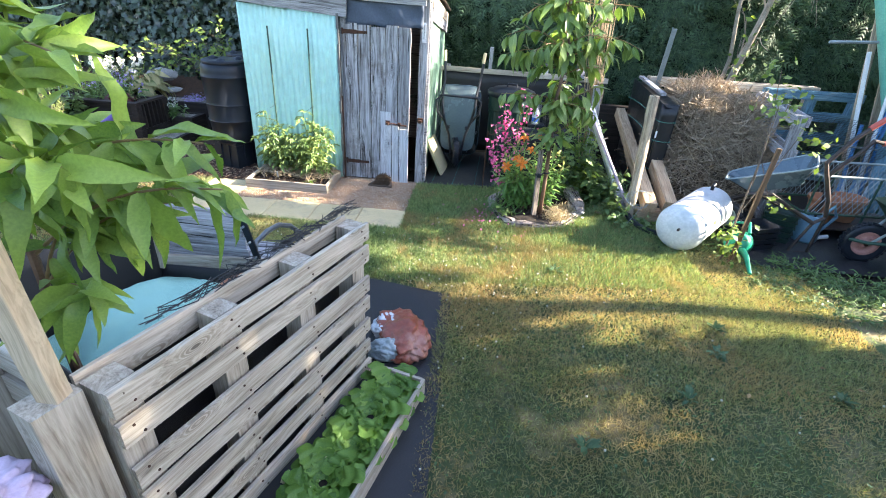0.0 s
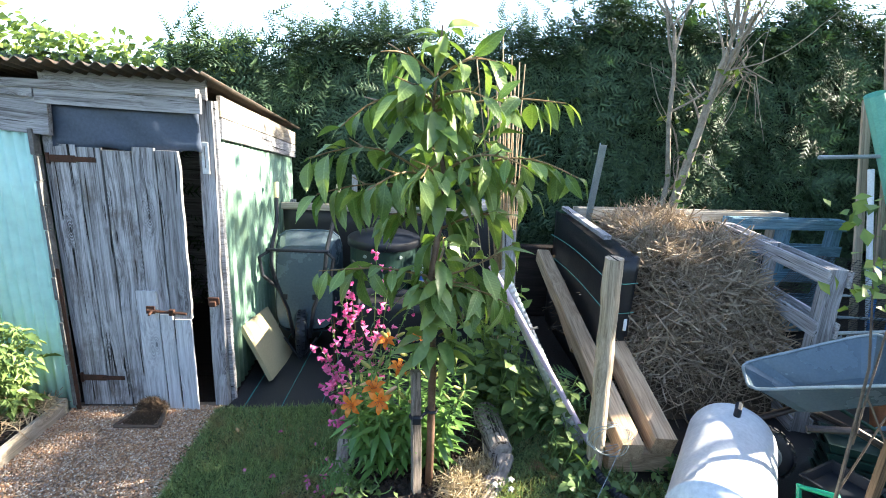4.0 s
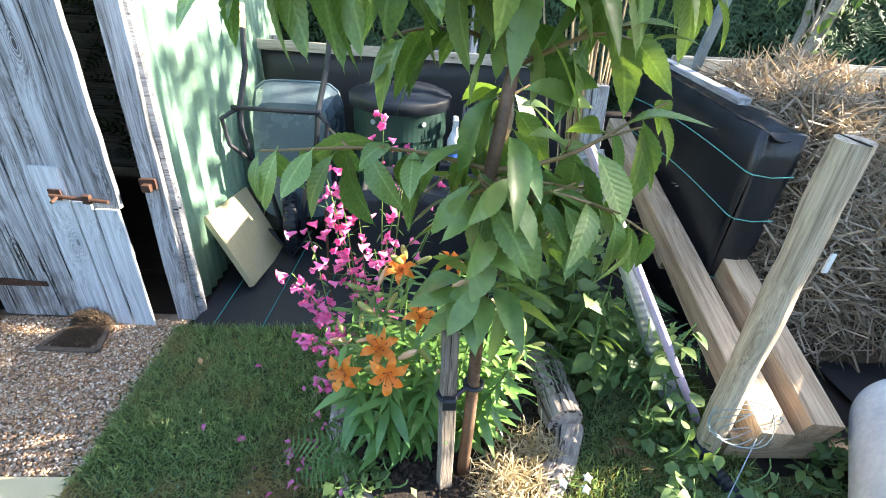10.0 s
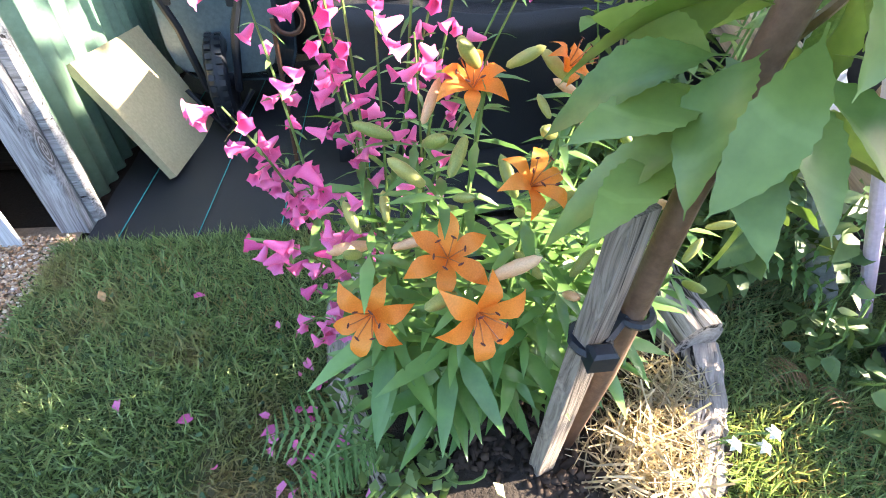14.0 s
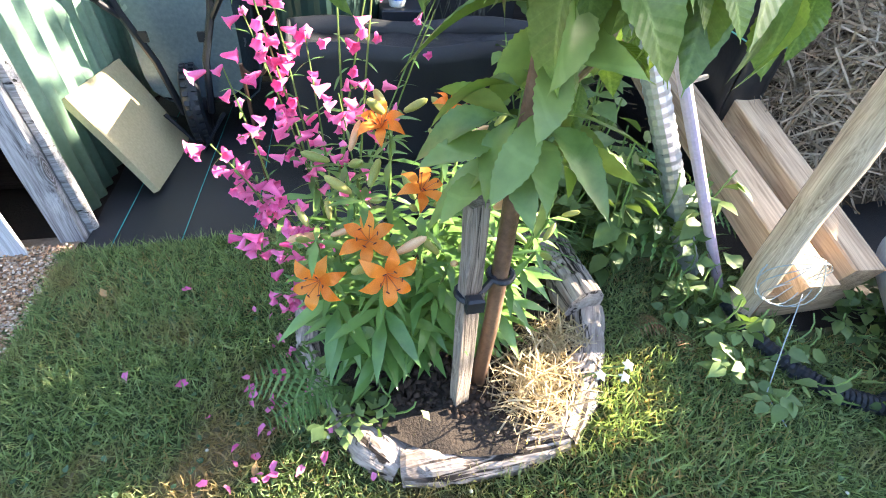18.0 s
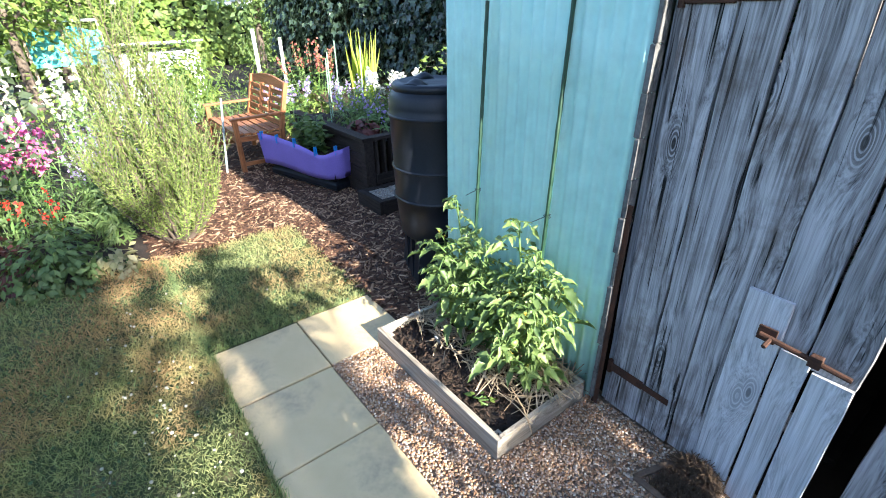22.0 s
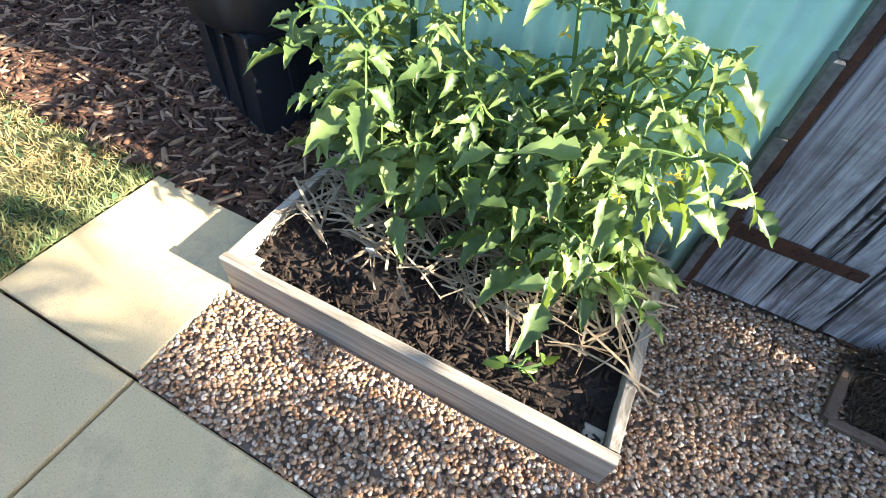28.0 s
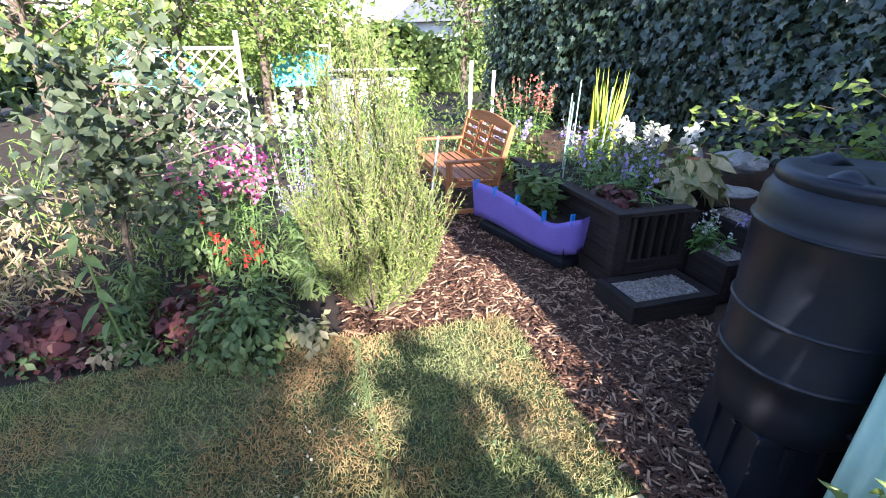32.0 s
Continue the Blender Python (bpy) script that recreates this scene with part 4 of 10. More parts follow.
# ---- behind the log bed: fence, barrow, bin, cloth bed ----
fence = thing("fence", (1.15, 2.24, 0.05), "low fence of black cloth under a pale grey rail", "fence")
mb = MB()
mb.shell(30, 8, lambda u, v: (-1.05 + 2.15 * u, 0.012 * math.sin(9 * u + 4 * v), 0.0 + (1.05 + 0.006 * math.sin(20 * u)) * v), (0, 0.006, 0))
part("cloth", mb, BLACK_CLOTH, fence, "black ground-cover cloth", smooth=True)
board("rail", (-1.06, -0.02, 1.07), (0.10, -0.02, 1.065), 0.03, 0.06, PALLET_WOOD, fence, 0, "", 0.003, 200)
board("rail", (0.12, -0.015, 1.06), (1.12, -0.015, 1.05), 0.03, 0.065, PALLET_WOOD, fence, 0, "", 0.004, 201)
for k, (x, h) in enumerate(((-0.95, 1.12), (-0.42, 1.36), (0.30, 1.42), (1.0, 1.15))):
    board("post", (x, 0.03, 0), (x + 0.02 * (k % 3 - 1), 0.03, h), 0.05, 0.04, GREY_WOOD, fence, 0, "", 0.003, 205 + k)
mb = MB()
mb.tube([(0.72, 0.02, 1.09), (0.80, 0.02, 1.10)], 0.09, 14)
part("log_end", mb, GREY_WOOD, fence, "round log end")

barrow = thing("wheelbarrow", (0.385, 1.62, 0), "wheelbarrow stood on end with a grey-blue steel pan", "wheelbarrow", "wheelbarrows")
# the pan's underside faces the camera, leaning back against the fence


def pan_f(u, v):
    a = 2 * math.pi * u
    k = 0.42 + 0.58 * v
    sq = (abs(math.cos(a)) ** 6 + abs(math.sin(a)) ** 6) ** (-1 / 6)
    return (0.275 * sq * math.cos(a) * (0.80 + 0.20 * v), -0.13 + 0.24 * v + 0.10 * (0.5 + 0.5 * math.sin(a)) * 0.3, 0.53 + 0.44 * sq * math.sin(a) * (0.78 + 0.22 * v))


mb = MB()
mb.grid(40, 6, lambda u, v: pan_f(u, v))
n0 = len(mb.v)
mb.add([pan_f(i / 40, 0) for i in range(40)], [tuple(range(39, -1, -1))])
part("pan", mb, STEEL_BLUE, barrow, "grey-blue steel pan", pose(0, 0.12, 0, -6, 0, 2))
mb = MB()
mb.tube([Vector(pan_f(i / 40, 1.0)) for i in range(41)], 0.010, 6)
part("rim", mb, STEEL_BLUE, barrow, "rolled pan rim", pose(0, 0.12, 0, -6, 0, 2))
for s in (-1, 1):
    mb = MB()
    mb.tube([(s * 0.06, -0.09, 0.17), (s * 0.10, -0.11, 0.42), (s * 0.17, -0.12, 0.62), (s * 0.20, -0.14, 0.78), (s * 0.205, -0.10, 0.90), (s * 0.215 + 0.02, 0.04, 1.08), (s * 0.24 + 0.02, 0.16, 1.33)], 0.016, 8)
    part("handle_tube", mb, BLACK_PLASTIC, barrow, "black tubular frame")
    mb = MB()
    mb.tube([(s * 0.233 + 0.02, 0.125, 1.255), (s * 0.244 + 0.02, 0.18, 1.37)], 0.02, 10)
    part("grip", mb, TAN_BOARD, barrow, "buff rubber grip")
    mb = MB()
    mb.tube([(s * 0.17, -0.12, 0.60), (s * 0.25, -0.20, 0.72), (s * 0.27, -0.20, 0.86), (s * 0.20, -0.13, 0.90)], 0.013, 8)
    part("leg", mb, BLACK_PLASTIC, barrow)
    part("bracket", MB().box((s * 0.115 - 0.02, -0.125, 0.50), (s * 0.115 + 0.02, -0.115, 0.545), None, 0.003), BLACK_PLASTIC, barrow)
mb = MB()
mb.tube([(-0.23, -0.15, 0.905), (0.23, -0.15, 0.90)], 0.013, 8)
part("cross_bar", mb, BLACK_PLASTIC, barrow, "wrapped cross bar")
mb = MB()
mb.tube([(0.10, -0.10, 0.15), (0.13, -0.16, 0.20), (0.0, -0.17, 0.02), (-0.12, -0.16, 0.20), (-0.10, -0.10, 0.15)], 0.010, 6)
part("wheel_guard", mb, BLACK_PLASTIC, barrow)


def wheel(parent, c, r, w, axis_rz, rim_mat):
    """Pneumatic wheel with treads; the axle along local x turned by axis_rz."""
    m = pose(*c, 0, 0, axis_rz) @ pose(0, 0, 0, 0, 90, 0)
    prof = [(r * 0.62, -w * 0.4), (r * 0.85, -w * 0.5), (r * 0.97, -w * 0.34), (r, 0), (r * 0.97, w * 0.34), (r * 0.85, w * 0.5), (r * 0.62, w * 0.4), (r * 0.6, 0), (r * 0.62, -w * 0.4)]
    tyre = part("tyre", MB().lathe(prof, 28), BLACK_PLASTIC, parent, "black treaded tyre", m, True)
    mb = MB()
    for k in range(28):
        a = 2 * math.pi * k / 28
        for s in (-1, 1):
            mb.box((r * 0.97, -0.011, s * w * 0.22 - w * 0.13), (r * 1.03, 0.011, s * w * 0.22 + w * 0.13), Matrix.Rotation(a + 0.11 * (s > 0), 4, "Z"))
    part("tread", mb, BLACK_PLASTIC, parent, "", m)
    part("rim", MB().lathe([(0.02, -w * 0.55), (0.03, -w * 0.5), (0.03, -w * 0.2), (r * 0.5, -w * 0.15), (r * 0.62, -w * 0.4), (r * 0.62, w * 0.4), (r * 0.5, w * 0.15), (0.03, w * 0.2), (0.03, w * 0.5), (0.02, w * 0.55)], 24), rim_mat, parent, "", m, True)
    return tyre


wheel(barrow, (-0.01, -0.03, 0.185), 0.18, 0.085, 8, BLACK_PLASTIC)

ex, top = Vector((0.03, 0.50, -0.01)).normalized(), Vector((-0.195, 0.075, 0.385)).normalized()
mm = Matrix((ex.cross(top).normalized(), ex, top)).transposed().to_4x4()
mm.translation = (0.235, 1.108, 0.018)
solid("board_panel", MB().shell(6, 6, lambda u, v: (0.001 * math.sin(5 * v), 0.49 * u, 0.445 * v), (0.03, 0, 0)), TAN_BOARD, "pale tan plastic panel leaning on the shed side", "panel", m=mm)

bin_ = thing("compost_bin", (1.02, 1.78, 0.05), "dark green ribbed plastic bin with a black lid", "bin")
mb = MB()
nn = 60
prof = [(0.225, 0.0), (0.235, 0.02), (0.262, 0.68), (0.275, 0.70), (0.275, 0.86), (0.268, 0.87)]
vs, fs = [], []
for i, (r, z) in enumerate(prof):
    for k in range(nn):
        rib = 0.006 * (1 if k % 4 < 2 else -1) if 0.01 < z < 0.69 else 0
        a = 2 * math.pi * k / nn
        vs.append(((r + rib) * math.cos(a), (r + rib) * math.sin(a), z))
for i in range(len(prof) - 1):
    fs += [(i * nn + k, i * nn + (k + 1) % nn, (i + 1) * nn + (k + 1) % nn, (i + 1) * nn + k) for k in range(nn)]
mb.add(vs, fs)
part("body", mb, DARK_GREEN_PLASTIC, bin_, "dark green ribbed body")
lid = part("lid", MB().lathe([(0.29, 0.85), (0.298, 0.855), (0.298, 0.905), (0.288, 0.918), (0.25, 0.925), (0.22, 0.945), (0.0, 0.965)], 48), BLACK_PLASTIC, bin_, "black domed lid", smooth=True)
mb = MB()
mb.tube([(-0.06, 0, 0.955), (-0.055, 0, 0.99), (0.055, 0, 0.99), (0.06, 0, 0.955)], 0.014, 8)
part("handle", mb, BLACK_PLASTIC, lid)
for a in (-60, -120, 60, 170):
    mb = MB()
    mb.tube([(0.272, 0, 0.80), (0.284, 0, 0.80)], 0.014, 10)
    part("stud", mb, GALV, bin_, m=pose(0, 0, 0, 0, 0, a))

cloth_bed = thing("cloth_bed", (1.45, 1.33, 0.04), "black cloth-covered raised bed", "raised bed")
for nm, lo, hi in (("front", (-0.60, -0.17, 0), (0.60, -0.155, 0.56)), ("back", (-0.60, 0.155, 0), (0.60, 0.17, 0.56)), ("end", (-0.60, -0.155, 0), (-0.585, 0.155, 0.56)), ("end", (0.585, -0.155, 0), (0.60, 0.155, 0.56))):
    (x0, y0, z0), (x1, y1, z1) = lo, hi
    mb = MB()
    if nm == "end":
        mb.box(lo, hi, None, 0.004)
    else:
        mb.shell(30, 8, lambda u, v: (x0 + (x1 - x0) * u, y0 + 0.008 * math.sin(13 * u + 5 * v) * math.sin(2.5 * v), z1 * v + 0.012 * math.sin(11 * u) * v), (0, y1 - y0, 0))
    part(nm, mb, BLACK_CLOTH, cloth_bed, "" if nm == "end" else "wrinkled black cloth side", smooth=nm != "end")
part("top_cloth", MB().grid(30, 6, lambda u, v: (-0.585 + 1.17 * u, -0.155 + 0.31 * v, 0.50 + 0.015 * noise.noise((u * 9, v * 4, 5)))), BLACK_CLOTH, cloth_bed)
mb = MB()
mb.tube([(-0.33 + 0.035 * math.cos(a), -0.20, 0.66 + 0.035 * math.sin(a)) for a in np.linspace(math.pi, 2 * math.pi + 0.8, 10)] , 0.006, 6)
mb.tube([(-0.365, -0.20, 0.66), (-0.365, -0.20, -0.02)], 0.006, 6)
solid("iron_hook", mb, RUST, "rusty iron shepherd hook among the flowers", "hook", m=pose(1.12, 0.95, 0.03))

# bottles and rubbish behind the bed
BAGW = m_plain("white_plastic_bag", (0.55, 0.57, 0.6), (0.8, 0.82, 0.85), 0.4, 0, 12, 80, 0.2)
bottle = thing("spray_bottle", (1.34, 1.62, 0.62), "white and blue spray bottle", "bottle")
part("body", MB().lathe([(0, 0), (0.036, 0), (0.04, 0.02), (0.04, 0.13), (0.018, 0.18), (0.014, 0.22), (0, 0.22)], 16), BAGW, bottle, smooth=True)
part("label_band", MB().lathe([(0.041, 0.03), (0.0415, 0.035), (0.0415, 0.075), (0.041, 0.08)], 16), m_plain("blue_print", (0.05, 0.13, 0.5), (0.09, 0.22, 0.7), 0.4, bumps=0), bottle)
part("trigger", MB().box((-0.014, -0.06, 0.215), (0.014, 0.03, 0.26), None, 0.006).box((-0.006, -0.045, 0.17), (0.006, -0.03, 0.22), None, 0.003), BAGW, bottle)
shelf = solid("crate", MB().box((-0.1, -0.09, 0.0), (0.1, 0.09, 0.56), None, 0.006), BLACK_PLASTIC, "black plastic crate behind the cloth bed", "crate", m=pose(1.36, 1.63, 0.06))
# roll of wire mesh
WIRE = m_plain("dark_wire", (0.04, 0.045, 0.04), (0.10, 0.11, 0.10), 0.5, 0.6, bumps=0)
roll = thing("wire_roll", (1.62, 1.72, 0.08), "upright roll of dark wire mesh", "wire mesh")
mb = MB()
for k in range(22):
    a = 2 * math.pi * k / 22
    for s in (1, -1):
        mb.tube([(0.17 * math.cos(a + s * q * 1.6), 0.17 * math.sin(a + s * q * 1.6), 0.92 * q) for q in np.linspace(0, 1, 16)], 0.0022, 3, False)
part("mesh", mb, WIRE, roll)

# bamboo canes tied upright, with a square post
CANE = m_plain("bamboo", (0.24, 0.17, 0.09), (0.50, 0.38, 0.23), 0.55, 0, 10, 80, 0.15, vary=0.35)
g = np.random.default_rng(3)
for k in range(26):
    x0, y0 = 1.92 + g.normal(0, 0.03), 1.02 + g.normal(0, 0.03)
    x1, y1, h = 1.75 + g.normal(0, 0.085), 1.0 + g.normal(0, 0.08), 1.75 + 0.6 * g.random() + (0.25 if k < 3 else 0)
    a, b = Vector((x0, y0, 0.1)), Vector((x1, y1, h))
    mb = MB()
    mb.tube([a.lerp(b, s) - a for s in np.linspace(0, 1, 9)], [0.0058 - 0.0024 * s for s in np.linspace(0, 1, 9)], 5)
    solid("bamboo_cane", mb, CANE, "long bamboo cane standing in a tied bundle", "cane", "bundle of canes", m=pose(*a))
board_post = solid("square_post", plank_mesh(1.12, 0.08, 0.06, 0.002, 6, 210), GREY_WOOD, "grey square post beside the canes", "post", m=board_pose((1.93, 0.93, 0.1), (1.86, 0.93, 1.2)))

# lavender pole with silver corrugated pipe
LILAC = m_plain("lilac_plastic", (0.50, 0.40, 0.56), (0.66, 0.55, 0.70), 0.4, 0, 6, 90, 0.03)
mb = MB()
a, b = Vector((2.27, 0.16, 0.11)), Vector((1.62, 0.25, 1.17))
mb.tube([a - a, b - a], 0.016, 12)
pole = solid("lilac_pole", mb, LILAC, "lilac plastic pole leaning by the timbers", "pole", m=pose(*a))
part("lug", MB().box((0.0, -0.004, -0.006), (0.06, 0.004, 0.006), None, 0.002), PALE_WOOD, pole, "pale peg through the pole", m=pose(-0.44, 0.065, 0.72, 0, -15, 0))
mb = MB()
c, d = Vector((2.20, 0.24, 0.12)), Vector((1.72, 0.46, 1.08))
mb.tube([c.lerp(d, s) - c for s in np.linspace(0, 1, 70)], [0.034 + 0.003 * (i % 2) for i in range(70)], 14)
SILVER = m_plain("silver_hose", (0.42, 0.45, 0.48), (0.62, 0.65, 0.68), 0.35, 0.6, 8, 100, 0.02)
solid("ribbed_pipe", mb, SILVER, "silver ribbed pipe lying along the lilac pole", "pipe", m=pose(*c))

# timbers
for k, (a, b, w) in enumerate((((2.355, -0.04, 0.275), (2.49, 2.15, 0.74), 0.115), ((2.545, -0.01, 0.285), (2.68, 2.15, 0.84), 0.12), ((2.42, 0.9, 0.40), (2.58, 2.35, 0.70), 0.10))):
    solid("timber_beam", plank_mesh((Vector(b) - Vector(a)).length, w, w, 0.002, 8, 220 + k, 0.005), BEAM_WOOD, "rough sawn timber beam laid sloping against the back", "timber", "timber beams", m=board_pose(a, b, 3 * k))
block = solid("support_block", MB().box((-0.35, -0.06, 0), (0.35, 0.06, 0.70), None, 0.006), DARK_WOOD, "dark block of wood holding up the timbers", "block", m=pose(2.5, 2.28, 0.1))
chk = solid("support_block", MB().box((-0.17, -0.05, 0), (0.17, 0.05, 0.115), None, 0.005), BEAM_WOOD, "low wooden block under the timber ends", "block", m=pose(2.44, 0.06, 0.115))

# round post with wire
post = thing("fence_post", (2.2, 0.02, 0.08), "leaning round wooden post with a split top", "post")
mb = MB()
top_ = Vector((-0.065, -0.03, 1.215))
mb.tube([(top_.length * k / 15, 0.002 * math.sin(2 * k), 0.002 * math.cos(1.7 * k)) for k in range(16)], [0.043 + 0.002 * math.sin(5 * k) for k in range(16)], 22)
part("shaft", mb, POST_WOOD, post, "greyed round shaft", board_pose((0, 0, 0), top_))
part("crack", MB().box((-0.072, -0.083, 1.2145), (-0.066, 0.02, 1.2175)), SOIL, post)
mb = MB()
mb.tube([(top_.length * q, 0.006 * math.sin(11 * q) + 0.003 * math.sin(29 * q), -0.0395) for q in np.linspace(0.12, 0.995, 22)], [0.0015 + 0.0045 * q for q in np.linspace(0, 1, 22)], 6)
mb.tube([(top_.length * q, 0.022 + 0.005 * math.sin(9 * q), -0.036) for q in np.linspace(0.3, 0.75, 12)], [0.0008 + 0.002 * math.sin(math.pi * q) for q in np.linspace(0, 1, 12)], 6)
part("crack", mb, SOIL, post, "long dark drying crack", board_pose((0, 0, 0), top_))
mb = MB()
mb.box((0.022, -0.044, 0.86), (0.036, -0.038, 0.92), None, 0.002)
part("tag", mb, BAGW, post, "white plastic tag")
coil = MB()
for k in range(5):
    coil.tube([(0.09 * math.cos(q) * (1 + 0.1 * k), 0.03 * k * 0.3 + 0.02 * math.sin(2 * q + k), 0.09 * math.sin(q) * (1 - 0.05 * k)) for q in np.linspace(0, 2 * math.pi, 22)], 0.0018, 4, False)
coil.tube([(0.05, 0.0, -0.05), (-0.05, -0.1, -0.13), (-0.15, -0.2, -0.20), (-0.12, -0.3, -0.25)], 0.0018, 4)
solid("wire_coil", coil, GALV, "tangled coil of bright wire hung on the post", "wire", m=pose(2.235, -0.055, 0.36))
mb = MB()
hose = [Vector(p) for p in ((2.16, 0.04, 0.20), (2.19, -0.06, 0.155), (2.24, -0.19, 0.145), (2.30, -0.28, 0.145), (2.40, -0.34, 0.145), (2.58, -0.30, 0.145), (2.75, -0.22, 0.145))]
line = [hose[min(int(q), 5)].lerp(hose[min(int(q), 5) + 1], q - min(int(q), 5)) for q in np.linspace(0, 6, 97)]
mb.tube(line, [0.024 + 0.0035 * (k % 2) for k in range(97)], 12)
solid("black_hose", mb, BLACK_PLASTIC, "black corrugated hose on the grass by the post", "hose")

# ---- compost bay ----
def pallet(name, label, L, H, mat_, nb=4, both=False, seed=0):
    """Pallet standing on edge: boards along x, H high, with blocks between two faces."""
    t = thing(name, (0, 0, 0), label, "pallet", "pallets")
    for fy in ((-0.055, 0.055) if both else (-0.055,)):
        for k in range(nb):
            z = 0.06 + (H - 0.12) * k / (nb - 1)
            board("board", (0, fy, z), (L, fy, z), 0.018, 0.095, mat_, t, 0, "", 0.003, seed + k + (20 if fy > 0 else 0), 6)
    for x in (0.06, L / 2, L - 0.06):
        board("stringer", (x, 0, 0), (x, 0, H - 0.01), 0.09, 0.09, mat_, t, 0, "", 0.002, seed + 50, 3)
    return t


pb = pallet("pallet", "weathered pallet forming the back of the compost bay", 2.1, 1.12, PALLET_WOOD, 5, True, 300)
pb.matrix_basis = pose(2.70, 1.98, 0.12, 0, 0, 4)
BLUE_WOOD = m_wood("faded_blue_wood", (0.06, 0.14, 0.20), (0.20, 0.36, 0.46), 0.8, 0.9, 0.2)
pbl = pallet("pallet", "faded blue pallet beyond the compost bay", 1.15, 1.10, BLUE_WOOD, 5, True, 330)
pbl.matrix_basis = pose(4.05, 1.86, 0.12, 0, 0, 2)
pr = pallet("pallet", "grey pallet forming the side of the compost bay", 1.55, 1.06, GREY_WOOD, 4, True, 360)
pr.matrix_basis = pose(3.62, 0.30, 0.12, 0, 0, 76)
PLASTIC_WRAP = m_plain("black_wrap", (0.008, 0.008, 0.009), (0.022, 0.022, 0.024), 0.35, 0, 4, 60, 0.3)
side = thing("wrapped_pallet", (2.503, 0.735, 0.08), "pallet wrapped in black cloth beside the compost", "pallet", rz=-3)
mb = MB()
mb.shell(6, 26, lambda u, v: (0.0 - 0.012 * math.sin(8 * v + 3 * u) * math.sin(3.1 * u), 1.42 * v, 0.0 + (1.03 + 0.06 * v) * u), (0.006, 0, 0))
part("cloth_side", mb, PLASTIC_WRAP, side, "black cloth side", smooth=True)
mb = MB()
mb.shell(8, 8, lambda u, v: (0.16 * u, 0.0 + 0.01 * math.sin(7 * v + 4 * u), 1.03 * v), (0, 0.006, 0))
part("cloth_end", mb, PLASTIC_WRAP, side, "black cloth end", smooth=True)
mb = MB()
mb.shell(8, 26, lambda u, v: (0.16 * u, 1.42 * v, 1.03 + 0.06 * v + 0.018 * noise.noise((u * 6, v * 22, 3)) - 0.03 * math.sin(math.pi * u)), (0, 0, -0.006))
part("cloth_top", mb, PLASTIC_WRAP, side, "crumpled black cloth top", smooth=True)
part("inner", MB().box((0.148, 0.01, 0), (0.16, 1.42, 1.02)), PLASTIC_WRAP, side)
board("edge_board", (0.08, 0.35, 1.075), (0.08, 1.42, 1.115), 0.06, 0.03, GREY_WOOD, side, 0, "grey board along the top", 0.003, 380)
TEAL_CORD = m_plain("teal_cord", (0.08, 0.32, 0.28), (0.14, 0.45, 0.38), 0.6, bumps=0)
for z in (0.36, 0.66, 0.86):
    mb = MB()
    mb.tube([(-0.018, 1.42 - 1.4 * s, z + 0.03 * math.sin(3 * s)) for s in np.linspace(0, 1, 14)] + [(0.0, -0.012, z), (0.08, -0.014, z - 0.008), (0.17, -0.01, z)], 0.0028, 5)
    part("cord", mb, TEAL_CORD, side, "teal cord")

# metal angle leaning at the back
mb = MB()
a, b = Vector((2.82, 2.02, 0.9)), Vector((2.74, 1.66, 1.78))
mb.box((0, -0.025, -0.003), ((b - a).length + 0.75, 0.025, 0.003)).box((0, -0.025, 0), ((b - a).length + 0.75, -0.019, 0.04))
mp_ = board_pose(a - (b - a).normalized() * 0.75, b)
solid("metal_angle", mb, GALV, "grey galvanised metal angle leaning behind the bay", "metal bar", m=mp_)

# straw heap: a core, then many stems
def heap_z(x, y):
    """Height of the heap over the ground: rounded, spilling to the front."""
    u, v = (x - 2.74) / 0.98, (y - 0.52) / 1.40
    if not (0 <= v <= 1):
        return 0.0
    top = 0.98 * math.sin(min(1.0, v * 2.0) * math.pi / 2) ** 0.6
    edge = (min(1, max(0, (u + 0.12) * 3.2)) * min(1, max(0, (1.14 - u) * 3.2))) ** 0.5
    lump = 0.13 * noise.noise((x * 2.6, y * 2.6, 2)) + 0.08 * noise.noise((x * 7, y * 7, 5))
    return max(0.0, (top + lump) * edge)


heap = thing("straw_heap", (3.2, 0.6, 0.1), "tall heap of dry straw and cut grass in the compost bay", "compost heap")
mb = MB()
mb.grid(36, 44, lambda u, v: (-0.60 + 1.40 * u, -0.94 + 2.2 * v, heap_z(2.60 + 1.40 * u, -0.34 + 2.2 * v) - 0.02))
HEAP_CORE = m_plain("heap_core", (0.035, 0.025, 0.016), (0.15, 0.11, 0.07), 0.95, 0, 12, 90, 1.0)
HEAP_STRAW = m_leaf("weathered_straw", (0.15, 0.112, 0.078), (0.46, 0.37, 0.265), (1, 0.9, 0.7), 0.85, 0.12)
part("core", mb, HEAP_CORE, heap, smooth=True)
g = np.random.default_rng(11)
n = 15000
hx, hy = g.uniform(2.62, 3.85, n), g.uniform(0.45, 1.92, n)
hz = np.array([heap_z(a, b) for a, b in zip(hx, hy)])
ok = hz > 0.03
hx, hy, hz = hx[ok], hy[ok], hz[ok]
n = len(hx)
d = unit(np.stack([g.normal(0, 1, n), g.normal(-0.3, 0.8, n), g.normal(-0.35, 0.5, n)], -1))
ax, ay, az = axes_from(spin(n, g), d)
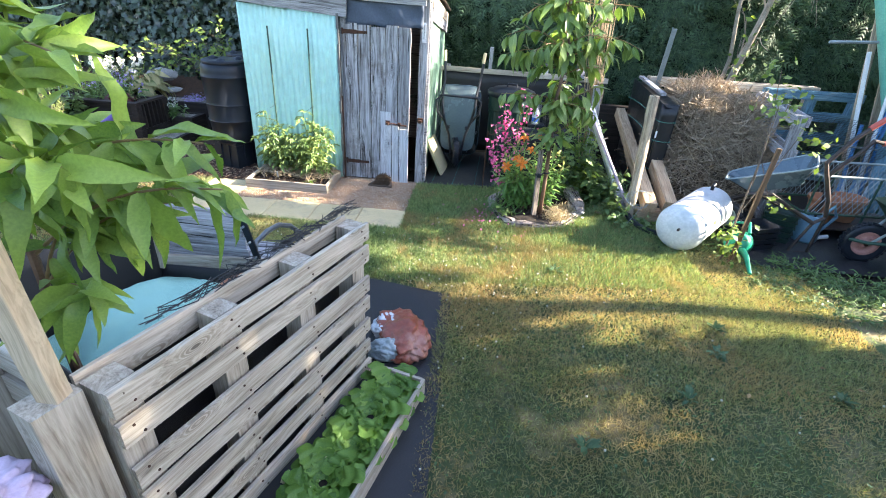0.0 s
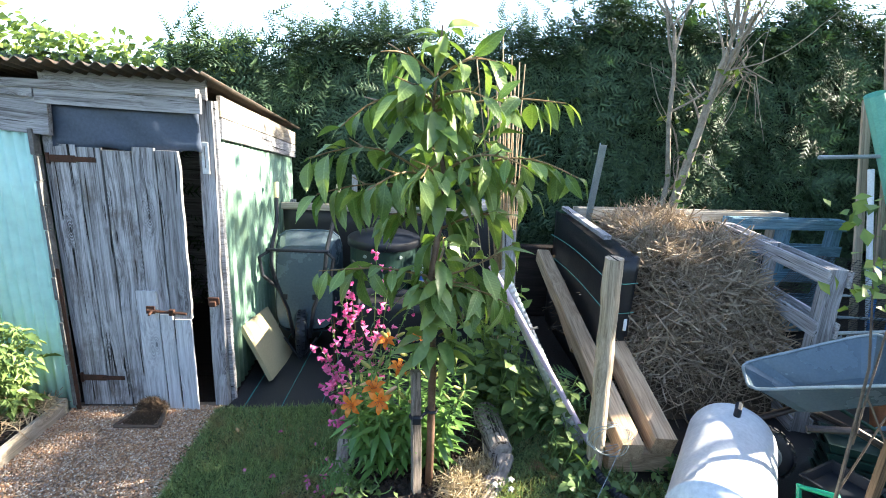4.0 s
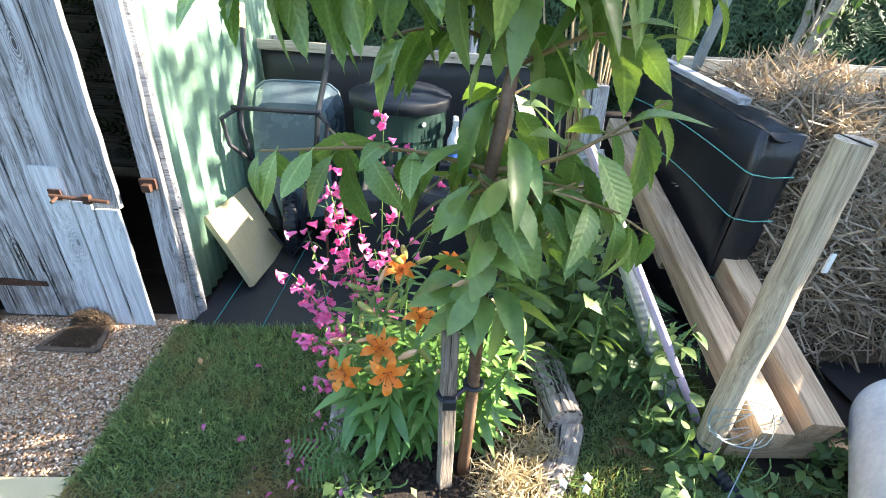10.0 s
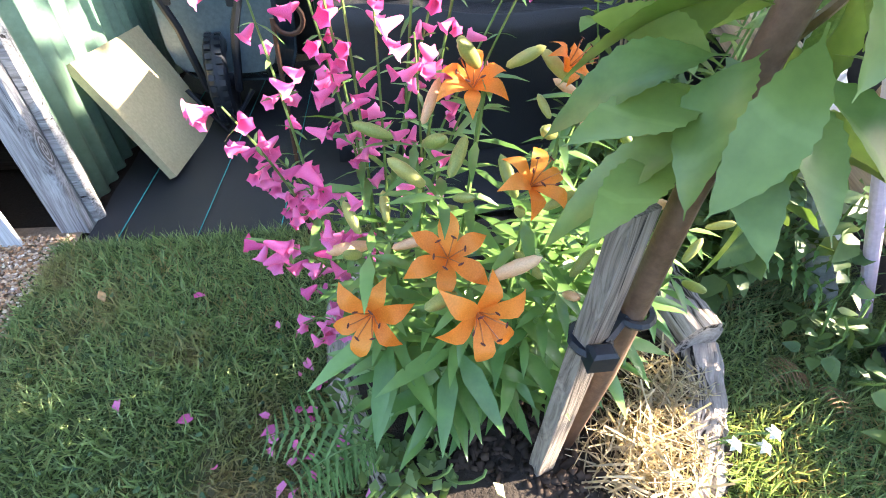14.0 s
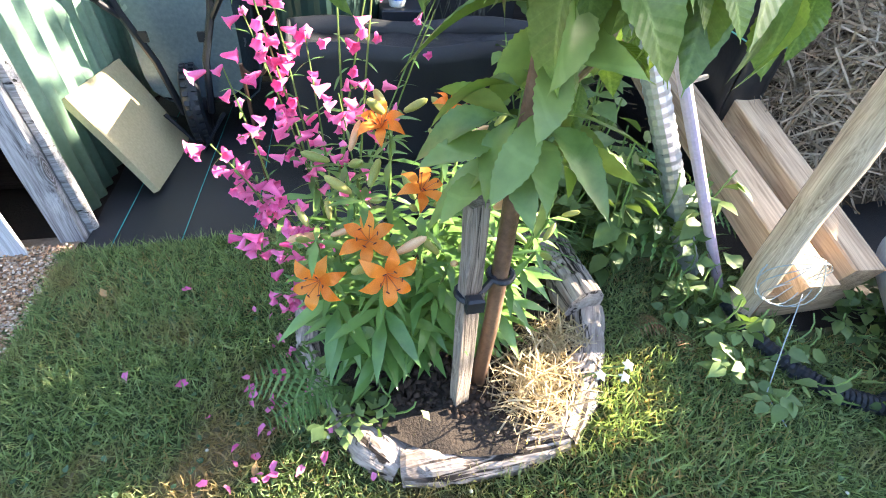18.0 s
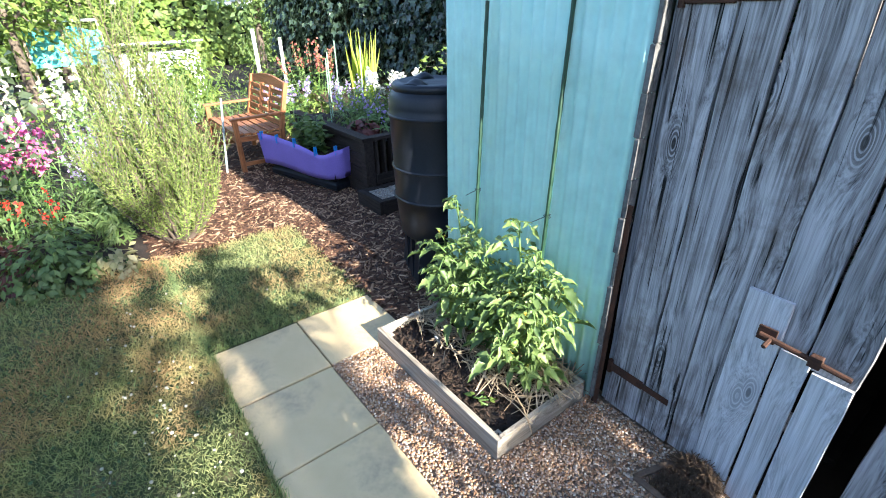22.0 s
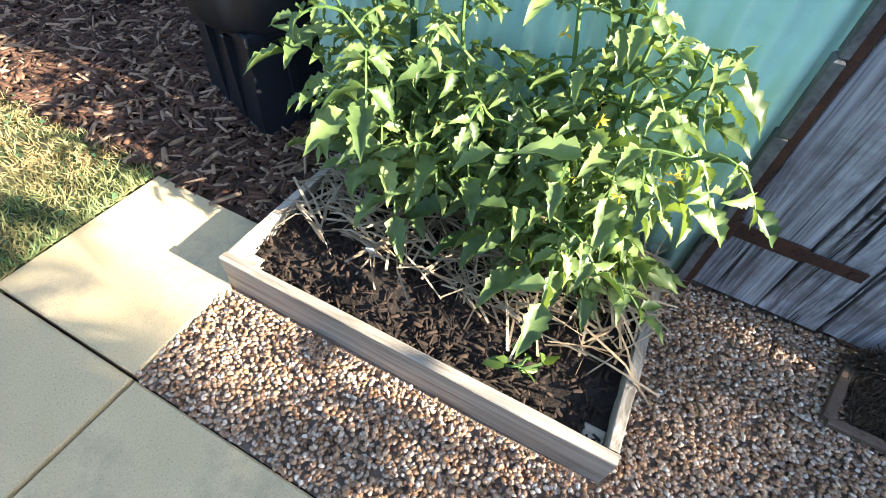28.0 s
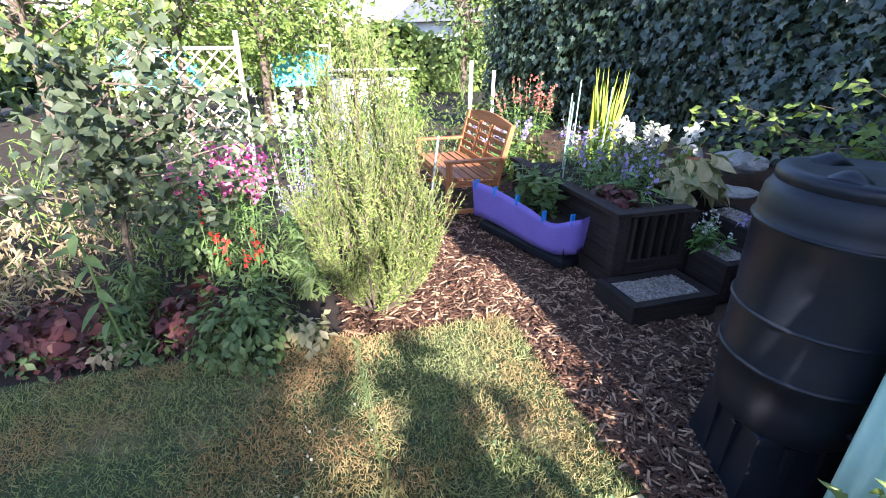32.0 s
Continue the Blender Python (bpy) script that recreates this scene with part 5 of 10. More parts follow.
# a bent stem: three-sided strip in two lengths
tv = [(-1, -0.5, 0), (1, -0.5, 0), (1, 0, 0.12), (-1, 0, 0.12), (1, 0.5, 0), (-1, 0.5, 0)]
tf = [(0, 1, 2, 3), (3, 2, 4, 5)]
me = scatter("stems", tv, tf, np.stack([hx - 3.2, hy - 0.6, hz + g.normal(0.005, 0.04, n)], -1), ax, ay, az, np.stack([g.uniform(0.0013, 0.0048, n), g.uniform(0.10, 0.42, n), g.uniform(0.1, 0.5, n)], -1))
st = part("straw", me, HEAP_STRAW, heap, "dry grey-brown stems")
st["kind"] = "stuff"

# ---- white gas cylinder ----
cyl = thing("gas_cylinder", (2.40, -0.62, 0.335), "large white-painted metal cylinder lying on the grass", "cylinder")
ax_ = Vector((0.60, 0.72, 0.0)).normalized()
m_c = Vector((0, 0, 1)).rotation_difference(ax_).to_matrix().to_4x4()
prof = [(0.0, -0.055), (0.06, -0.05), (0.12, -0.036), (0.165, -0.015), (0.192, 0.02), (0.198, 0.05), (0.202, 0.052), (0.202, 0.07), (0.199, 0.072), (0.199, 0.76), (0.190, 0.80), (0.15, 0.84), (0.08, 0.86), (0.0, 0.865)]
part("tank", MB().lathe(prof, 40), WHITE_PAINT, cyl, "", m_c, True)
mb = MB()
mb.tube([Vector((0.02, -0.06, 0.02)) + ax_ * -0.056, Vector((0.02, -0.06, 0.02)) + ax_ * -0.03], 0.011, 10)
part("port", mb, BLACK_PLASTIC, cyl, "dark round port", pose(-0.035, -0.01, 0.02))
mb = MB()
mb.tube([ax_ * 0.66 + Vector((0, 0, 0.19)), ax_ * 0.66 + Vector((0, 0, 0.235)), ax_ * 0.70 + Vector((0, 0, 0.245))], 0.016, 8)
part("valve", mb, BLACK_PLASTIC, cyl)

# ---- galvanised barrow tipped on its nose, tools, crates ----
GB = Vector((3.25, -0.15, 0.12))
gb = thing("wheelbarrow", tuple(GB), "old galvanised wheelbarrow tipped on its nose among pots, red grips", "wheelbarrow", "wheelbarrows")


def tub(u, v):
    a = 2 * math.pi * u
    sx, sy = (0.27 + 0.19 * v), (0.19 + 0.12 * v)
    sq = (abs(math.cos(a)) ** 7 + abs(math.sin(a)) ** 7) ** (-1 / 7)
    return (sx * sq * math.cos(a) - 0.03 * v, sy * sq * math.sin(a) * (1.0 + 0.35 * math.cos(a) * v), 0.22 * v)


px_ = Vector((0.49, -0.29, 0.27)).normalized()
py_ = Vector((0.29, 0.49, 0)).normalized()
pz_ = px_.cross(py_)
pan_m = Matrix((px_ * 0.74, py_ * 0.78, pz_ * 0.75)).transposed().to_4x4()
pan_m.translation = Vector((3.20, -0.22, 0.815)) + py_ * 0.25 - pz_ * 0.19 - Vector((0, 0, 0.035)) - GB
mb = MB()
mb.grid(40, 5, tub)
mb.add([tub(i / 40, 0) for i in range(40)], [tuple(range(39, -1, -1))])
part("pan", mb, STEEL_BLUE, gb, "dull blue-grey steel tub", pan_m)
mb = MB()
mb.tube([Vector(tub(i / 40, 1.0)) for i in range(41)], 0.011, 6)
part("rim", mb, GALV, gb, "rolled rim", pan_m)
DARK_STEEL = m_plain("brown_steel_tube", (0.03, 0.024, 0.022), (0.10, 0.075, 0.065), 0.5, 0.5, 10, 80, 0.1)
RED_RUBBER = m_plain("faded_red_rubber", (0.42, 0.07, 0.05), (0.60, 0.13, 0.09), 0.6, bumps=0.05)
near = [(3.03, -0.28, 0.58), (3.19, -0.36, 0.62), (3.45, -0.38, 0.48), (3.61, -0.38, 0.40), (3.69, -0.38, 0.46), (3.65, -0.38, 0.62), (3.53, -0.38, 0.86), (3.50, -0.38, 0.93), (3.62, -0.38, 1.13), (3.72, -0.38, 1.24)]
far = [(3.06, 0.05, 0.40), (3.30, 0.02, 0.50), (3.62, 0.0, 0.36), (3.80, -0.03, 0.36), (3.86, -0.05, 0.50), (3.78, -0.08, 0.74), (3.84, -0.1, 0.86), (3.92, -0.10, 0.95), (4.0, -0.1, 1.08), (4.10, -0.1, 1.06)]
for line, grip in ((near, ((3.70, -0.38, 1.225), (3.81, -0.38, 1.33))), (far, ((4.08, -0.1, 1.06), (4.19, -0.1, 1.075)))):
    mb = MB()
    mb.tube([Vector(p) - GB for p in line], 0.017, 8)
    part("frame_tube", mb, DARK_STEEL, gb, "bent brown steel tube")
    mb = MB()
    mb.tube([Vector(p) - GB for p in grip], 0.021, 10)
    part("grip", mb, RED_RUBBER, gb, "red rubber grip")
    mb = MB()
    mb.tube([Vector(line[3]) - GB, Vector((line[3][0] - 0.10, line[3][1], 0.12)) - GB, Vector((line[4][0] - 0.02, line[4][1], 0.12)) - GB, Vector(line[4]) - GB], 0.013, 8)
    part("leg", mb, DARK_STEEL, gb)
wheel(gb, (-0.20, 0.10, 0.155), 0.15, 0.07, 60, GALV)

gb2 = thing("wheelbarrow", (4.12, -0.46, 0.12), "green wheelbarrow heaped with plants, rusty pink wheel", "wheelbarrow", "wheelbarrows", rz=-8)
GREEN_PAINT = m_plain("dark_green_paint", (0.012, 0.045, 0.03), (0.03, 0.085, 0.055), 0.5, 0, 8, 80, 0.1)
mb = MB()
mb.grid(40, 5, lambda u, v: tuple(Vector(tub(u, v)) + Vector((0.42, 0, 0))))
mb.add([tuple(Vector(tub(i / 40, 0)) + Vector((0.42, 0, 0))) for i in range(40)], [tuple(range(39, -1, -1))])
part("pan", mb, GREEN_PAINT, gb2, "dark green tub", pose(0, 0, 0.30))
PINK_RIM = m_plain("rusty_pink_rim", (0.36, 0.14, 0.11), (0.55, 0.28, 0.23), 0.7, 0.1, 14, 90, 0.2)
wheel(gb2, (-0.08, 0, 0.175), 0.175, 0.08, 90, PINK_RIM)
for s in (-1, 1):
    mb = MB()
    mb.tube([(-0.22, s * 0.03, 0.20), (-0.10, s * 0.075, 0.20), (0.1, s * 0.10, 0.22), (0.5, s * 0.19, 0.28), (1.1, s * 0.26, 0.44)], 0.015, 8)
    part("frame_tube", mb, GREEN_PAINT, gb2)
    mb = MB()
    mb.tube([(-0.08, s * 0.06, 0.18), (0.10, s * 0.10, 0.45)], 0.011, 6)
    part("strut", mb, GALV, gb2)
    mb = MB()
    mb.tube([(0.55, s * 0.19, 0.28), (0.62, s * 0.20, 0.0)], 0.014, 6)
    part("leg", mb, GREEN_PAINT, gb2)

GREEN_PL = m_plain("bright_green_plastic", (0.0, 0.20, 0.11), (0.01, 0.34, 0.20), 0.4, 0, 6, 90, 0.03)
can = thing("watering_can", (2.96, -0.55, 0.12), "bright green plastic watering can lying on its side", "watering can", rz=-38)
m_can = pose(0, 0, 0.11, 70, 0, 0)
part("body", MB().lathe([(0, -0.12), (0.10, -0.12), (0.108, -0.10), (0.095, 0.09), (0.07, 0.11), (0, 0.10)], 24), GREEN_PL, can, smooth=True, m=m_can)
mb = MB()
mb.tube([(0.05, -0.08, 0.10), (0.12, -0.20, 0.09), (0.20, -0.36, 0.03)], [0.028, 0.02, 0.014], 10)
part("spout", mb, GREEN_PL, can)
mb = MB()
mb.tube([(-0.08, 0.10, 0.10), (-0.10, 0.16, 0.22), (0.02, 0.10, 0.27), (0.06, -0.02, 0.22)], 0.014, 8)
part("handle", mb, GREEN_PL, can)


def crate(at, s, rz, mat_, label):
    t = thing("seed_tray", at, label, "tray", "stacked trays", rz=rz)
    for k in range(s[2]):
        z = 0.055 * k
        mb = MB()
        a, b = s[0] / 2, s[1] / 2
        loops = ((0.90, 0.0, z), (1.0, 0.0, z + 0.046), (1.0, 0.010, z + 0.047), (1.0, 0.010, z + 0.053), (0.985, 0.0, z + 0.053), (0.885, 0.0, z + 0.006))
        mb.add([(sx * (a * k_ + o), sy * (b * k_ + o), h) for k_, o, h in loops for sx, sy in ((-1, -1), (1, -1), (1, 1), (-1, 1))], [(3, 2, 1, 0), (20, 21, 22, 23)] + [(4 * i + j, 4 * i + (j + 1) % 4, 4 * i + 4 + (j + 1) % 4, 4 * i + 4 + j) for i in range(5) for j in range(4)])
        part("tray", mb, mat_, t)
    return t


crate((3.22, -0.34, 0.12), (0.26, 0.20, 4), 20, BLACK_PLASTIC, "stack of black plastic seed trays")
crate((3.50, -0.12, 0.12), (0.26, 0.20, 5), -30, DARK_GREEN_PLASTIC, "stack of dark green plastic seed trays")
BLUE_CAN = m_plain("dull_blue_plastic", (0.09, 0.19, 0.27), (0.16, 0.29, 0.38), 0.45, 0, 6, 90, 0.04)
bc = thing("watering_can", (3.80, -0.08, 0.12), "dull blue plastic watering can standing", "watering can")
part("body", MB().lathe([(0, 0), (0.11, 0), (0.115, 0.02), (0.105, 0.25), (0.09, 0.26), (0.085, 0.22), (0, 0.2)], 24), BLUE_CAN, bc, smooth=True)
mb = MB()
mb.tube([(0.05, -0.05, 0.25), (0.12, -0.05, 0.36), (0.20, -0.02, 0.25), (0.12, 0, 0.08)], 0.014, 8)
part("handle", mb, BLUE_CAN, bc)
mb = MB()
mb.tube([(3.74, -0.16, 0.15), (4.0, -0.10, 0.17)], 0.02, 10)
solid("pipe_offcut", mb, WHITE_PAINT, "short white pipe offcut on the ground", "pipe")
v, q = sheet(3.0, 5.0, -0.75, 0.6, 0.1, 0.004)
v[:, 2] += 0.01 * np.sin(v[:, 0] * 17) * np.sin(v[:, 1] * 13)
solid("black_sheet", fast_mesh("black_sheet", v, q), BLACK_CLOTH, "crumpled black sheet under the barrows", "sheet")
mb = MB().lathe([(0, 0), (0.09, 0), (0.13, 0.20), (0.145, 0.21), (0.145, 0.24), (0.125, 0.24), (0.11, 0.18), (0, 0.18)], 20)
for x, y, z in ((4.0, 0.12, 0.24), (4.28, 0.2, 0.24)):
    solid("plant_pot", mb, TERRA, "terracotta pot in the metal trolley", "plant pot", "pots", m=pose(x, y, z))
# mesh trolley behind
tr = thing("mesh_trolley", (4.25, 0.2, 0.12), "old trolley with green frame and diamond mesh sides", "trolley", rz=4)
for z in (0.26, 0.62):
    mb = MB()
    mb.tube([(-0.55, -0.25, z), (0.6, -0.25, z), (0.6, 0.25, z), (-0.55, 0.25, z), (-0.55, -0.25, z)], 0.012, 6)
    part("frame_rail", mb, GALV if z > 0.5 else GREEN_PAINT, tr)
for x in (-0.55, 0.0, 0.6):
    for y in (-0.25, 0.25):
        mb = MB()
        mb.tube([(x, y, 0.0), (x, y, 0.62)], 0.011, 6)
        part("upright", mb, GREEN_PAINT, tr)
for y in (-0.25, 0.25):
    mb = MB()
    for k in range(-6, 24):
        for s in (1, -1):
            x0 = -0.55 + 0.05 * k
            x1 = x0 + s * 0.18
            lo, hi = (x0, 0.26), (x1, 0.62)
            if min(x0, x1) >= -0.55 and max(x0, x1) <= 0.6:
                mb.tube([(lo[0], y, lo[1]), (hi[0], y, hi[1])], 0.0025, 3, False)
    part("mesh_side", mb, GALV, tr)
part("tray_floor", MB().box((-0.54, -0.24, 0.10), (0.59, 0.24, 0.115)), DARK_STEEL, tr)
# black plastic netting hung by the bay
NET = m_plain("black_netting", (0.01, 0.011, 0.012), (0.03, 0.03, 0.033), 0.6, bumps=0)
mb = MB()
for k in range(34):
    u = k / 33
    mb.tube([(3.98 + 0.85 * u, 0.95 + 0.12 * math.sin(5 * u) + 0.35 * s - 0.3 * u, 1.08 - 0.62 * s) for s in np.linspace(0, 1, 6)], 0.002, 3, False)
    mb.tube([(3.98 + 0.85 * s, 0.95 + 0.12 * math.sin(5 * s) + 0.35 * u - 0.3 * s, 1.08 - 0.62 * u) for s in np.linspace(0, 1, 10)], 0.002, 3, False)
solid("garden_net", mb, NET, "black garden netting hung beside the compost bay", "netting")

# pipes, poles and boards stacked upright
TURQ = m_plain("turquoise_plastic_pipe", (0.12, 0.42, 0.34), (0.22, 0.56, 0.46), 0.35, 0, 5, 90, 0.03)
WHITEP = m_plain("white_plastic_pipe", (0.60, 0.66, 0.70), (0.80, 0.84, 0.86), 0.35, 0, 5, 90, 0.03)
BLUEP = m_plain("blue_plastic_pipe", (0.03, 0.16, 0.42), (0.08, 0.28, 0.60), 0.4, 0, 5, 90, 0.03)


def pipe(a, b, r, mat_, label, hollow=False):
    a, b = Vector(a), Vector(b)
    mb = MB()
    mb.tube([b * 0, b - a], r, 14, not hollow)
    if hollow:
        mb.tube([(b - a), (b - a) * 0.02], r * 0.9, 14, False)
    solid("pipe", mb, mat_, label, "pipe", "stacked pipes", m=pose(*a))


g = np.random.default_rng(21)
pipe((5.55, 1.15, 0.12), (4.37, 1.10, 2.21), 0.062, TURQ, "wide turquoise plastic pipe leaning in the stack", True)
for k, (x, xt, h, r) in enumerate(((5.42, 4.72, 2.66, 0.065), (5.48, 4.90, 2.50, 0.06), (5.72, 4.80, 3.0, 0.055), (5.62, 5.04, 2.55, 0.06), (5.85, 5.22, 2.8, 0.055))):
    pipe((x, 1.22 + 0.09 * (k % 2), 0.12), (xt, 1.14 + 0.09 * (k % 2), h), r, TURQ, "long turquoise plastic pipe standing in the stack", True)
for k in range(16):
    x = 4.85 + 0.055 * k + g.normal(0, 0.02)
    pipe((x, 0.96 + g.normal(0, 0.05), 0.12), (x + g.normal(-0.02, 0.20), 1.04 + g.normal(0, 0.03), g.uniform(1.2, 2.0)), g.uniform(0.012, 0.02), WHITEP, "thin white plastic pipe standing in the stack")
for k in range(5):
    x = 4.75 + 0.12 * k
    pipe((x, 0.98, 0.12), (x + g.normal(0.03, 0.05), 1.05, g.uniform(1.0, 1.5)), 0.018, BLUEP, "blue plastic pipe standing in the stack")
for k, (x, xt, h) in enumerate(((5.28, 4.55, 2.82), (5.20, 4.74, 2.2), (4.98, 4.54, 2.24))):
    solid("upright_board", plank_mesh(h - 0.12, 0.07, 0.02, 0.002, 6, 400 + k), POST_WOOD, "old grey board standing among the pipes", "board", "stacked boards", m=board_pose((x, 1.30, 0.12), (xt, 1.32, h)))
mb = MB()
mb.tube([(4.07, 1.10, 1.77), (5.6, 1.12, 1.86)], 0.014, 8)
solid("cross_bar", mb, GALV, "grey metal bar holding the pipe stack", "bar")
for k in range(3):
    mb = MB()
    mb.tube([(4.30, 1.0, 0.45 + 0.17 * k), (4.95, 0.98, 0.43 + 0.17 * k)], 0.012, 6)
    solid("rack_bar", mb, GALV, "grey metal bar of the pipe rack", "bar", "rack bars")
pal5 = pallet("pallet", "short blue pallet leaning at the pipe stack", 0.62, 0.8, BLUE_WOOD, 4, False, 420)
pal5.matrix_basis = pose(4.86, 0.62, 0.12, -12, 0, 32)
mb = MB()
mb.box((0, 0, 0), (0.28, 0.22, 0.16), None, 0.02)
solid("blue_crate", mb, BLUEP, "blue plastic crate near the pipes", "crate", m=pose(5.15, 0.35, 0.12))

# ---- leaf shapes ----
def leaf_tpl(rows, prof, fold=0.25, curl=0.3, serr=0.0):
    """Leaf along y from 0 to 1, folded along the midrib; prof(s): half width."""
    v, f = [], []
    for i in range(rows + 1):
        s = i / rows
        w = prof(s) * (1 + serr * (1 if i % 2 else -1))
        z = -curl * s * s
        v += [(-w, s, z + fold * w), (0, s, z), (w, s, z + fold * w)]
    for i in range(rows):
        a = 3 * i
        f += [(a, a + 1, a + 4, a + 3), (a + 1, a + 2, a + 5, a + 4)]
    return np.array(v), np.array(f)


OVAL = lambda s: 0.24 * math.sin(math.pi * min(1, s ** 0.8)) ** 0.8 + 0.002
LANCE = lambda s: 0.085 * math.sin(math.pi * s ** 0.75) + 0.002
BLADE = lambda s: 0.022 * (1 - s ** 2) + 0.002
HEART = lambda s: 0.42 * math.sin(math.pi * min(1, (s + 0.12) / 1.12) ** 0.75) * (1 - 0.25 * s) + 0.002
SMALL_V, SMALL_F = leaf_tpl(2, OVAL, 0.3, 0.15)
LANCE_V, LANCE_F = leaf_tpl(3, LANCE, 0.3, 0.25)
BLADE_V, BLADE_F = leaf_tpl(3, BLADE, 0.4, 0.2)
HEART_V, HEART_F = leaf_tpl(3, HEART, 0.2, 0.2)
# tomato leaflet: toothed
TOM_V, TOM_F = leaf_tpl(11, lambda s: 0.008 if s < 0.08 else 0.27 * math.sin(math.pi * ((s - 0.08) / 0.92) ** 0.65) + 0.002, 0.7, 0.45, 0.15)
TOM_V[:, 2] += 0.05 * np.sin(TOM_V[:, 1] * 11) * (np.abs(TOM_V[:, 0]) > 0.02)
# ivy: five-lobed flat leaf
IVY_V = np.array([(0, 0, 0), (-0.38, -0.08, 0.03), (-0.30, 0.22, 0.06), (-0.52, 0.45, 0.0), (-0.20, 0.55, 0.06), (0, 1.0, -0.06), (0.20, 0.55, 0.06), (0.52, 0.45, 0.0), (0.30, 0.22, 0.06), (0.38, -0.08, 0.03)])
IVY_F = np.array([(0, 2, 1, 0), (0, 4, 3, 2), (0, 6, 5, 4), (0, 8, 7, 6), (0, 9, 8, 0)])[:, :4]
IVY_F = np.array([(0, 2, 1), (0, 3, 2), (0, 4, 3), (0, 5, 4), (0, 6, 5), (0, 7, 6), (0, 8, 7), (0, 9, 8)])


def spray_tpl(n=7):
    """Feathery conifer spray along y: a stem and pairs of narrow side shoots."""
    v, f = [(-0.012, 0, 0), (0.012, 0, 0), (0, 1, -0.18)], [(0, 1, 2)]
    for i in range(n):
        s = 0.10 + 0.82 * i / (n - 1)
        L = 0.36 * (1 - s * 0.75) * (0.75 + 0.25 * math.sin(5.0 * i))
        z = -0.18 * s * s
        for side in (-1, 1):
            o = len(v)
            v += [(0, s - 0.035, z), (0, s + 0.035, z), (side * L, s + 0.75 * L, z - 0.10 * L), (side * L * 0.6, s + 0.30 * L, z - 0.02)]
            f += [(o, o + 3, o + 2), (o, o + 2, o + 1)]
    return np.array(v), np.array(f)


SPRAY_V, SPRAY_F = spray_tpl()

CHERRY_LEAF = m_leaf("cherry_leaf", (0.062, 0.155, 0.028), (0.20, 0.33, 0.078), (0.95, 1.0, 0.40), 0.34, 0.38, gloss=0.55)
TOMATO_LEAF = m_leaf("tomato_leaf", (0.05, 0.115, 0.028), (0.20, 0.32, 0.085), (1, 1, 0.4), 0.42, 0.34)
LILY_LEAF = m_leaf("lily_leaf", (0.06, 0.17, 0.03), (0.15, 0.31, 0.065), (1, 1, 0.4), 0.32, 0.25, gloss=0.6)
FERN_LEAF = m_leaf("fern_leaf", (0.08, 0.20, 0.05), (0.17, 0.34, 0.10), None, 0.5, 0.3)
CONIFER = m_leaf("conifer_foliage", (0.022, 0.058, 0.027), (0.07, 0.14, 0.055), (0.8, 1, 0.4), 0.6, 0.15, gloss=0.3)
IVY_LEAF = m_leaf("ivy_leaf", (0.014, 0.035, 0.018), (0.045, 0.085, 0.040), (0.8, 1, 0.4), 0.28, 0.10, gloss=0.7)
BRIGHT_LEAF = m_leaf("bright_shrub_leaf", (0.06, 0.14, 0.025), (0.20, 0.32, 0.06), (1, 1, 0.35), 0.5, 0.35)
MID_LEAF = m_leaf("border_leaf", (0.05, 0.115, 0.03), (0.14, 0.24, 0.065), (1, 1, 0.4), 0.5, 0.3)
ROSEMARY_LEAF = m_leaf("rosemary_leaf", (0.05, 0.12, 0.025), (0.27, 0.41, 0.085), (1, 1, 0.45), 0.6, 0.35)
IRIS_LEAF = m_leaf("iris_leaf", (0.16, 0.30, 0.03), (0.38, 0.52, 0.07), (1, 1, 0.3), 0.45, 0.45)
PALE_LEAF = m_leaf("variegated_leaf", (0.18, 0.24, 0.08), (0.50, 0.52, 0.24), (1, 1, 0.5), 0.5, 0.3)
LETTUCE_LEAF = m_leaf("lettuce_leaf", (0.05, 0.15, 0.02), (0.15, 0.31, 0.045), (1, 1, 0.35), 0.4, 0.35)
RED_LEAF = m_leaf("dark_red_leaf", (0.05, 0.02, 0.02), (0.16, 0.055, 0.05), (1, 0.6, 0.5), 0.5, 0.2)
DRY_LEAF = m_leaf("dry_grass_leaf", (0.20, 0.155, 0.08), (0.46, 0.38, 0.22), (1, 0.95, 0.7), 0.7, 0.3)
STEM_GREEN = m_plain("green_stem", (0.07, 0.14, 0.03), (0.16, 0.26, 0.07), 0.6, bumps=0.05)
PINK = m_leaf("pink_petal", (0.74, 0.09, 0.32), (0.92, 0.27, 0.54), (1, 0.7, 0.9), 0.5, 0.35)
ORANGE = m_leaf("orange_petal", (0.88, 0.22, 0.02), (0.96, 0.33, 0.06), (1, 0.8, 0.4), 0.5, 0.4)
REDP = m_leaf("scarlet_petal", (0.65, 0.03, 0.02), (0.85, 0.08, 0.05), (1, 0.6, 0.5), 0.5, 0.3)
WHITEF = m_leaf("white_petal", (0.62, 0.62, 0.55), (0.82, 0.82, 0.78), (1, 1, 0.9), 0.5, 0.3)
LILACF = m_leaf("lilac_petal", (0.28, 0.20, 0.50), (0.50, 0.42, 0.72), (1, 0.9, 1), 0.5, 0.3)
BUD = m_leaf("lily_bud", (0.16, 0.26, 0.05), (0.36, 0.40, 0.10), (1, 1, 0.4), 0.45, 0.15)
PEACH_BUD = m_leaf("peach_bud", (0.55, 0.30, 0.14), (0.75, 0.48, 0.28), (1, 0.9, 0.6), 0.45, 0.15)


